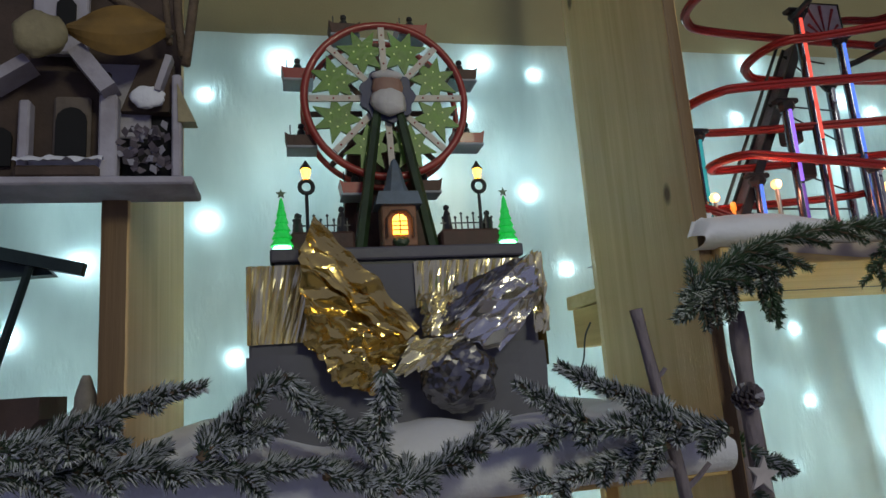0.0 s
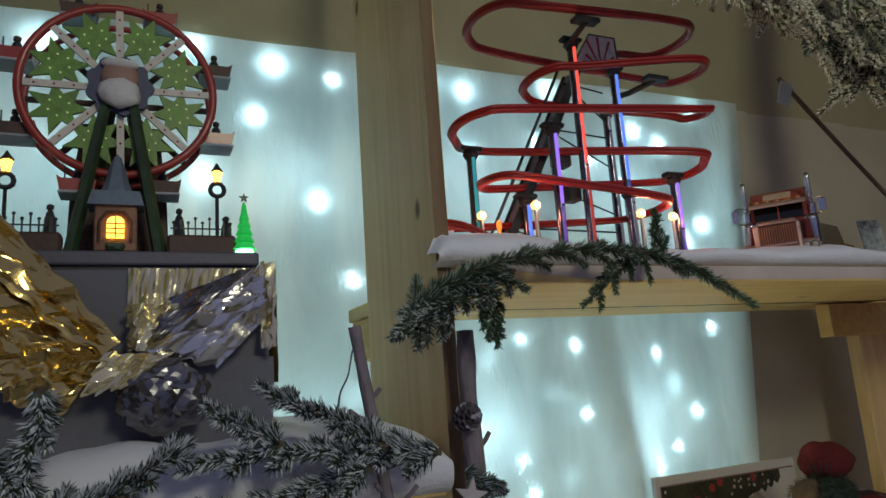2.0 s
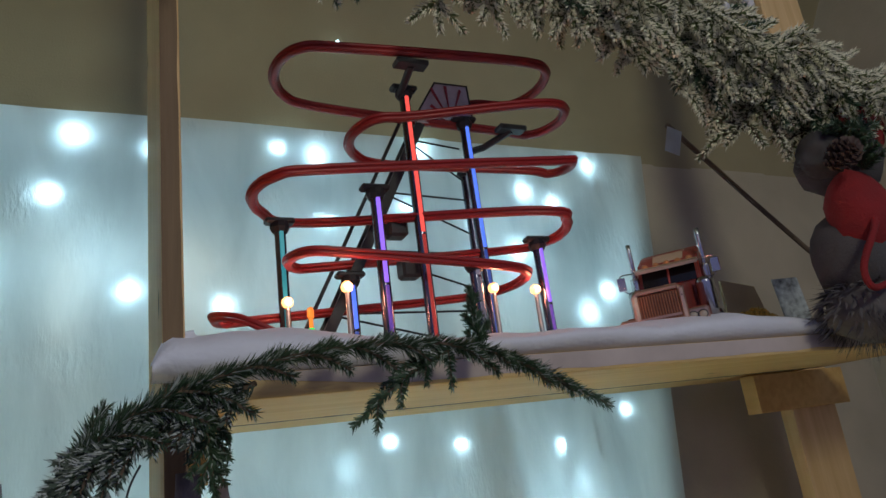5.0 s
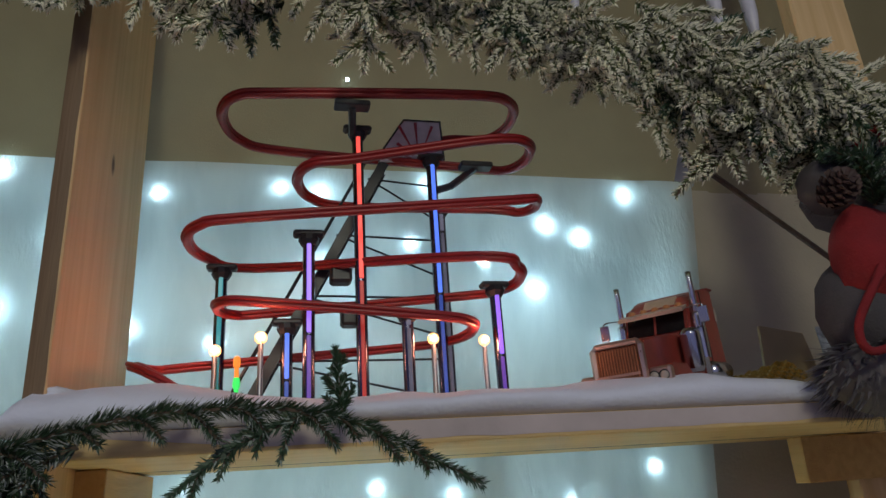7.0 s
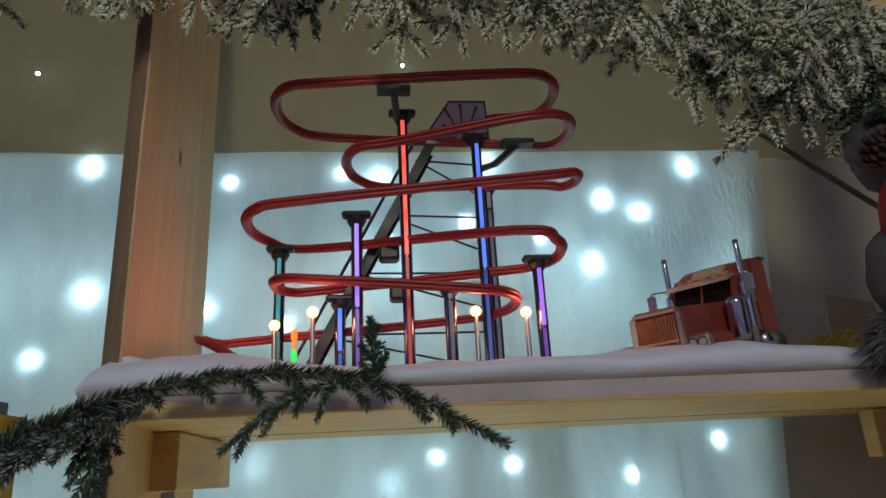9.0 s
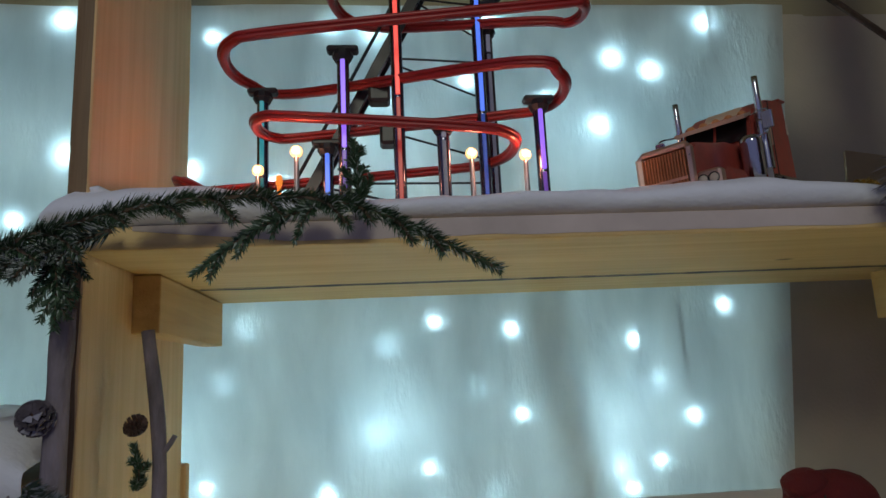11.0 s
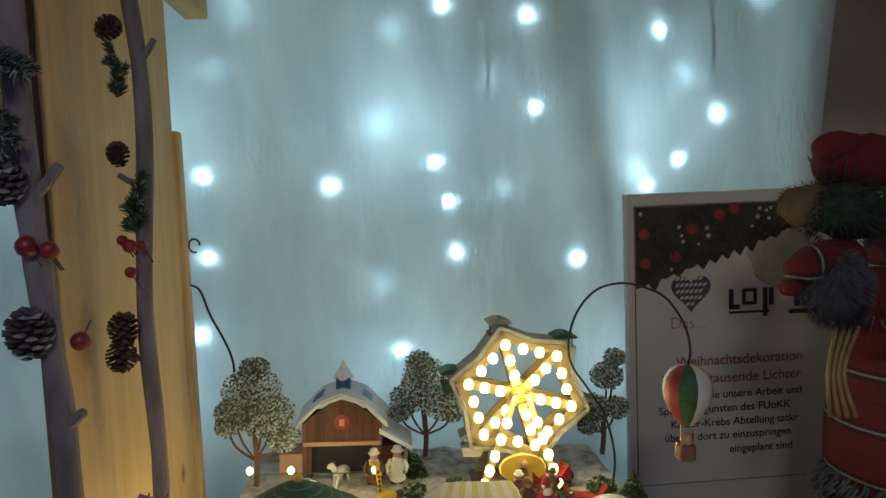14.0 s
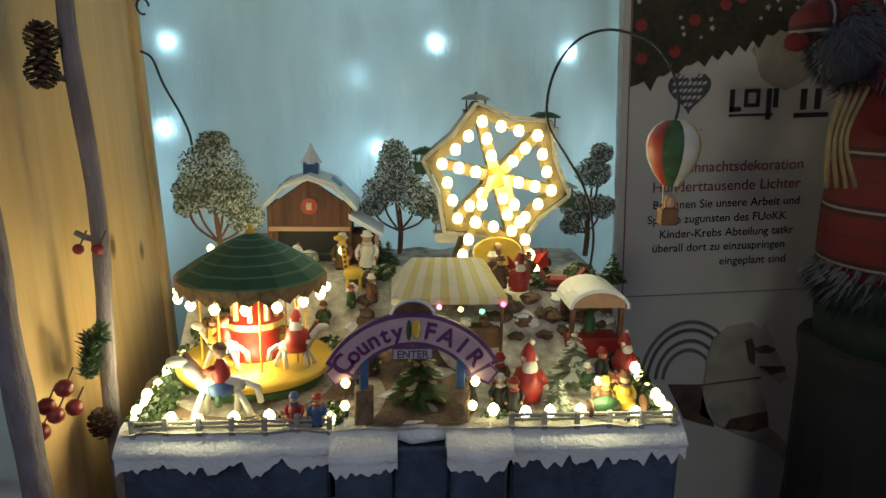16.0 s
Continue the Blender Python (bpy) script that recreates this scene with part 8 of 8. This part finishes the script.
    for s in (-1, 1):
        for y in (-0.032, 0.026):
            part("support_leg", prism([(s * 0.004, zc + 0.006), (s * 0.013, zc + 0.004), (s * 0.062, 0.0), (s * 0.050, 0.0)], y - 0.003, y + 0.003), cream, th, "cream support leg")
        for t in (0.30, 0.48, 0.66, 0.82, 0.97):
            bulb((s * (0.008 + 0.048 * t), 0, zc + 0.005 - zc * t), -0.040)
    pq = part("plaque", lathe([(0, -0.004), (0.033, -0.004), (0.035, 0), (0.033, 0.004), (0, 0.004)], 20), RESIN_YELLOW, th, "yellow oval plaque")
    pq.matrix_local = pose(0, -0.046, 0.036, 90, 0, 0) @ Matrix.Diagonal((1, 0.62, 1, 1))
    pf = bmesh.new()
    ball((0, -0.053, 0.045), 0.006, pf, 1)
    lathe([(0.011, 0.014), (0.006, 0.036), (0, 0.040)], 8, pf, 0, (0, -0.052, 0))
    part("plaque_figure", pf, [RESIN_BROWN, RESIN_TAN], th, "small brown figure before the plaque")
    part("platform", box(-0.07, 0.07, -0.04, 0.035, -0.006, 0.004, 0.002), RESIN_BROWN, th)
    return th


toy_wheel()


def tent():
    th = thing("market_tent", F @ pose(1.012, 1.055, 0.795), "toy market tent with white and yellow striped awning", "toy tent")
    stripe = bmesh.new()
    n = 12
    for k in range(n):
        u0, u1 = k / n, (k + 1) / n
        a = [(-0.072 + 0.144 * u0, -0.012, 0.070), (-0.072 + 0.144 * u1, -0.012, 0.070), (-0.046 + 0.092 * u1, 0.045, 0.108), (-0.046 + 0.092 * u0, 0.045, 0.108)]
        f = stripe.faces.new([stripe.verts.new(p) for p in a])
        f.material_index = k % 2
        lo = [(-0.072 + 0.144 * u0, -0.013, 0.070), (-0.072 + 0.144 * u1, -0.013, 0.070), (-0.072 + 0.144 * u1, -0.013, 0.062), (-0.072 + 0.144 * u0, -0.013, 0.062)]
        stripe.faces.new([stripe.verts.new(p) for p in lo]).material_index = k % 2
    for s in (-1, 1):
        stripe.faces.new([stripe.verts.new(p) for p in ((s * 0.072, -0.012, 0.070), (s * 0.046, 0.045, 0.108), (s * 0.072, 0.085, 0.070))])
    stripe.faces.new([stripe.verts.new(p) for p in ((-0.046, 0.045, 0.108), (0.046, 0.045, 0.108), (0.072, 0.085, 0.070), (-0.072, 0.085, 0.070))])
    part("awning", stripe, [mat("awning_white", (0.52, 0.50, 0.45), 0.7, bump=0.2), mat("awning_yellow", (0.46, 0.40, 0.20), 0.7, bump=0.2)], th, "striped awning")
    for sx in (-0.066, 0.066):
        for sy in (-0.008, 0.07):
            part("tent_post", tube([(sx, sy, -0.012), (sx, sy, 0.072)], 0.0022, 5), RESIN_BROWN, th)
    part("counter", box(-0.066, 0.066, -0.004, 0.02, -0.012, 0.028, 0.002), RESIN_BROWN, th, "brown counter")
    part("back_cloth", box(-0.066, 0.066, 0.070, 0.074, -0.012, 0.07), RESIN_DARK, th)
    hues = ((1.0, 0.75, 0.2), (0.1, 1.0, 0.25), (1.0, 0.15, 0.3), (1.0, 0.6, 0.15), (0.1, 0.9, 0.3), (1.0, 0.1, 0.35))
    for k, h in enumerate(hues):
        part("coloured_bulb", ball((-0.066 + 0.0264 * k, -0.016, 0.060 + 0.003 * (k % 2) - (0.006 if k in (3, 4) else 0)), 0.0036, sub=1), glow("hue_" + str(k), h, 7), th, "small glowing coloured bulb")
    for k in range(5):
        part("goods", ball((-0.05 + 0.024 * k, 0.004, 0.034), 0.008, rough=0.4, sub=1), (RESIN_RED, RESIN_TAN, RESIN_GREEN, RESIN_WHITE, RESIN_BROWN)[k], th)
    return th


tent()


def booth():
    th = thing("ticket_booth", F @ pose(1.196, 1.055, 0.775), "red-brown ticket booth with snowy arched roof", "toy booth")
    part("base", box(-0.034, 0.034, -0.02, 0.035, -0.004, 0.038, 0.002), RESIN_RED, th, "red booth base")
    for sx in (-0.031, 0.031):
        for sy in (-0.017, 0.032):
            part("corner_post", box(sx - 0.003, sx + 0.003, sy - 0.003, sy + 0.003, 0.036, 0.085), RESIN_BROWN, th)
    part("back", box(-0.031, 0.031, 0.028, 0.032, 0.036, 0.085), RESIN_BROWN, th)
    arc = [(0.038 * math.cos(a), 0.080 + 0.026 * math.sin(a)) for a in [math.pi * k / 12 for k in range(13)]]
    arc2 = [(0.034 * math.cos(a), 0.080 + 0.021 * math.sin(a)) for a in [math.pi * k / 12 for k in range(13)]]
    part("roof", prism(arc + arc2[::-1], -0.03, 0.042), FSNOW, th, "snowy arched roof")
    part("sign_board", prism(arc2, -0.024, -0.019), RESIN_TAN, th, "tan arched board")
    part("clerk", lathe([(0, 0.036), (0.008, 0.036), (0.007, 0.055), (0.004, 0.06), (0.0055, 0.066), (0, 0.072)], 8, at=(0, 0.01, 0)), RESIN_GREEN, th, "small green figurine")
    return th


booth()


def arch():
    th = thing("entrance_arch", F @ pose(0.962, 0.880, 0.812) @ Matrix.Scale(0.78, 4), "purple and pink entrance arch with cream border and lettering", "sign arch")
    purple = mat("arch_purple", (0.16, 0.06, 0.20), 0.5, var=0.2, scale=60)
    pink = mat("arch_pink", (0.62, 0.42, 0.50), 0.5, var=0.12, scale=60)
    stone = mat("pillar_stone", (0.26, 0.17, 0.10), 0.7, var=0.4, scale=90, bump=0.5)
    for s in (-1, 1):
        p = part("pillar", box(s * 0.062 - 0.012, s * 0.062 + 0.012, -0.012, 0.012, -0.070, 0.012, 0.002), stone, th, "brown stone pillar")
        part("post", box(s * 0.062 - 0.0055, s * 0.062 + 0.0055, -0.006, 0.006, 0.012, 0.075, 0.001), RESIN_BLUE, th, "blue post")
        part("pillar_base", box(s * 0.062 - 0.019, s * 0.062 + 0.019, -0.018, 0.016, -0.075, -0.045, 0.003), FSNOW, p)
    C, r0, r1 = (0, -0.012), 0.086, 0.122
    def band(ra, rb, y0, y1, a0=28, a1=152):
        o = [(C[0] + rb * math.cos(radians(a)), C[1] + rb * math.sin(radians(a))) for a in np.linspace(a0, a1, 25)]
        i = [(C[0] + ra * math.cos(radians(a)), C[1] + ra * math.sin(radians(a))) for a in np.linspace(a1, a0, 25)]
        return prism(o + i, y0, y1)
    part("arch_board", band(r0 - 0.003, r1 + 0.003, -0.004, 0.004), purple, th, "purple arch board")
    part("arch_face", band(r0 + 0.002, r1 - 0.002, -0.0062, -0.0042, 31, 149), pink, th, "pink arch face")
    for s in (-1, 1):
        part("ribbon_end", prism([(s * 0.070, 0.030), (s * 0.098, 0.018), (s * 0.110, 0.034), (s * 0.094, 0.050)][::s], -0.003, 0.005), pink, th, "folded pink ribbon end")
        part("ribbon_edge", tube([(s * 0.070, -0.004, 0.030), (s * 0.098, -0.004, 0.018), (s * 0.110, -0.004, 0.034), (s * 0.094, -0.004, 0.050)], 0.002, 4), purple, th)
    cap = [(0.026 * math.cos(a), 0.106 + 0.020 * math.sin(a)) for a in [math.pi * k / 10 for k in range(11)]]
    part("cap_board", prism(cap, -0.001, 0.005), RESIN_BROWN, th, "brown rounded cap")
    part("cap_snow", tube([(0.027 * math.cos(a), 0.002, 0.107 + 0.021 * math.sin(a)) for a in [math.pi * k / 10 for k in range(11)]], 0.0028, 5), FSNOW, th)
    part("corn_ear", ball((0.004, -0.009, 0.094), 0.010, scale=(0.6, 0.35, 1.3)), RESIN_YELLOW, th, "yellow corn ear with green leaves")
    part("corn_leaf", ball((-0.005, -0.008, 0.092), 0.010, scale=(0.35, 0.3, 1.4)), RESIN_GREEN, th)
    ink = mat("letter_purple", (0.14, 0.03, 0.16), 0.5, bump=0)
    def curved(word, a_from, a_to, size):
        n = len(word)
        for i, ch in enumerate(word):
            a = radians(a_from + (a_to - a_from) * (i / (n - 1)))
            cu = bpy.data.curves.new("line", "FONT")
            cu.body, cu.size, cu.align_x, cu.extrude, cu.offset = ch, size * (1.2 if ch.isupper() else 1), "CENTER", 0.0008, 0.0007
            tmp = bpy.data.objects.new("line", cu)
            scene.collection.objects.link(tmp)
            me = bpy.data.meshes.new_from_object(tmp.evaluated_get(bpy.context.evaluated_depsgraph_get()))
            bpy.data.objects.remove(tmp)
            r = 0.094
            rot = a - math.pi / 2
            for v in me.vertices:
                x, z = v.co.x, v.co.y
                v.co = Vector((C[0] + r * math.cos(a) + x * math.cos(rot) - z * math.sin(rot), -0.0075 - v.co.z, C[1] + r * math.sin(a) + x * math.sin(rot) + z * math.cos(rot)))
            me.materials.clear()
            me.materials.append(ink)
            o = new("letter", me)
            o.parent = th
    curved("County", 146, 101, 0.030)
    curved("FAIR", 78, 40, 0.026)
    e = part("enter_board", box(-0.026, 0.026, -0.005, 0.002, 0.052, 0.068, 0.001), purple, th, "small board under the arch")
    part("enter_face", box(-0.024, 0.024, -0.0068, -0.0052, 0.054, 0.066), mat("enter_grey", (0.50, 0.50, 0.55), 0.5), e)
    lettering("ENTER", 0.0135, 0.0, 0.0555, ink, e, -0.0074, 0.0003, "CENTER", "letter_row")
    return th


arch()


def balloon_wire():
    th = thing("balloon_wire", F @ pose(1.201, 1.09, 0.86), "bent black wire with a striped hot-air balloon", "ornament")
    o = Vector((1.201, 1.09, 0.86))
    pts = [(1.202, 1.100, 0.886), (1.201, 1.092, 0.937), (1.184, 1.083, 0.994), (1.158, 1.075, 1.034), (1.131, 1.067, 1.072), (1.125, 1.058, 1.108), (1.133, 1.050, 1.144), (1.152, 1.042, 1.171), (1.176, 1.033, 1.182), (1.201, 1.025, 1.181), (1.234, 1.017, 1.167), (1.256, 1.008, 1.134), (1.261, 1.000, 1.104), (1.259, 1.000, 1.085)]
    part("wire", tube(spline([Vector(p) - o for p in pts], 6), 0.0016, 6), BLACK, th, "black wire", True)
    bl = bmesh.new()
    seg = 16
    prof = [(0.0, 1.086), (0.012, 1.0845), (0.022, 1.078), (0.0285, 1.067), (0.030, 1.055), (0.0275, 1.041), (0.020, 1.026), (0.011, 1.014), (0.009, 1.011)]
    c = Vector((1.259, 1.0, 0)) - Vector((o.x, o.y, 0))
    rings = [[bl.verts.new((c.x + r * math.cos(2 * math.pi * i / seg), c.y + r * math.sin(2 * math.pi * i / seg), z - o.z)) for i in range(seg)] if r else [bl.verts.new((c.x, c.y, z - o.z))] for r, z in prof]
    for a, b in zip(rings, rings[1:]):
        for i in range(seg):
            q = list(dict.fromkeys([a[i % len(a)], a[(i + 1) % len(a)], b[(i + 1) % len(b)], b[i % len(b)]]))
            bl.faces.new(q).material_index = (i // 2) % 4 if i // 2 < 4 else (i // 2 + 1) % 4
    env = part("envelope", bl, [RESIN_YELLOW, RESIN_RED, RESIN_GREEN, RESIN_WHITE], th, "yellow, green, red and white striped envelope", True)
    part("basket", box(c.x - 0.010, c.x + 0.010, c.y - 0.010, c.y + 0.010, 0.966 - o.z, 0.986 - o.z, 0.002), RESIN_BROWN, th, "brown basket")
    for s in (-1, 1):
        part("rope", tube([(c.x + s * 0.009, c.y - 0.008, 0.985 - o.z), (c.x + s * 0.010, c.y - 0.006, 1.014 - o.z)], 0.0008, 4), RESIN_TAN, th)
    part("bear_figure", ball((c.x, c.y - 0.002, 0.992 - o.z), 0.008, scale=(1, 0.8, 1.2)), RESIN_TAN, th)
    return th


balloon_wire()
lead = part("cable", tube(spline([(0.618, 1.225, 1.175), (0.632, 1.225, 1.165), (0.645, 1.22, 1.13), (0.665, 1.215, 1.09), (0.676, 1.21, 1.06), (0.678, 1.205, 1.03)], 6), 0.0018, 6), BLACK, None, "", True)
tagged(lead, "black power cable running from the plank to the fair", "cable")
loop = part("cable", tube([(0.628 + 0.008 * math.cos(a), 1.225, 1.232 + 0.010 * math.sin(a)) for a in [k * 0.5 for k in range(11)]], 0.0016, 5), BLACK)
tagged(loop, "black cable loop hooked behind the plank", "cable")


rc = random.Random(77)
for k in range(16):
    fx, fy = rc.choice(((rc.uniform(1.04, 1.22), rc.uniform(0.90, 1.0)), (rc.uniform(0.87, 0.92), rc.uniform(0.92, 1.14)), (rc.uniform(1.06, 1.20), rc.uniform(1.10, 1.17))))
    visitor(fx, fy, ground_z(fx, fy), rc.uniform(0.75, 1.15), (rc.choice((2, 4, 4, 5, 7, 7)), rc.choice((0, 1, 4, 7))), rc.uniform(0, 360))
for k, (bx, by, br) in enumerate(((0.70, 0.885, 0.012), (0.712, 1.07, 0.018), (0.735, 1.10, 0.016), (1.225, 1.01, 0.016), (1.20, 1.14, 0.018), (0.93, 1.15, 0.014), (0.99, 1.17, 0.014), (1.14, 1.13, 0.014), (0.895, 0.99, 0.010))):
    bush(bx, by, ground_z(bx, by) - 0.002, br, "small green hedge bush dusted with snow", 120 + k)

ROCK = mat("brown_rock", (0.16, 0.10, 0.07), 0.8, var=0.4, scale=70, bump=0.7)
for k in range(26):
    t = k / 25
    rx, ry = 1.075 + 0.15 * (k % 13) / 12, 1.075 + 0.012 * math.sin(k * 2.3) + (0.02 if k >= 13 else 0)
    rk = part("rock", ball((0, 0, 0), rc.uniform(0.008, 0.013), scale=(1.3, 0.9, 0.8), rough=0.8), ROCK if k % 4 else FSNOW)
    rk.matrix_world = F @ pose(rx, ry, ground_z(rx, ry) + 0.003, 0, 0, rc.uniform(0, 360))
    tagged(rk, "small brown resin rock of the terrace edge", "rock", "rocks of the toy fair")
for k in range(12):
    rx, ry = 0.90 + 0.012 * math.sin(k * 1.9), 0.985 + 0.015 * k
    rk = part("rock", ball((0, 0, 0), rc.uniform(0.007, 0.012), scale=(1.2, 0.9, 0.8), rough=0.8), ROCK if k % 3 else FSNOW)
    rk.matrix_world = F @ pose(rx, ry, ground_z(rx, ry) + 0.003, 0, 0, rc.uniform(0, 360))
    tagged(rk, "small brown resin rock beside the footpath", "rock", "rocks of the toy fair")


def sleigh(x, y, z, turn):
    th = thing("toy_sleigh", F @ pose(x, y, z, 0, 0, turn), "small dark red toy sleigh with runners", "toy sleigh")
    part("body", prism([(-0.030, 0.010), (-0.034, 0.030), (-0.022, 0.018), (0.012, 0.018), (0.026, 0.034), (0.030, 0.010)], -0.011, 0.011), RESIN_RED, th)
    for s in (-1, 1):
        part("runner", tube([(-0.036, s * 0.010, 0.010), (-0.030, s * 0.010, 0.002), (0.034, s * 0.010, 0.002)], 0.0016, 5), RESIN_BROWN, th)
    return th


sleigh(1.13, 1.165, 0.864, 15)
sleigh(1.175, 1.125, 0.850, -10)
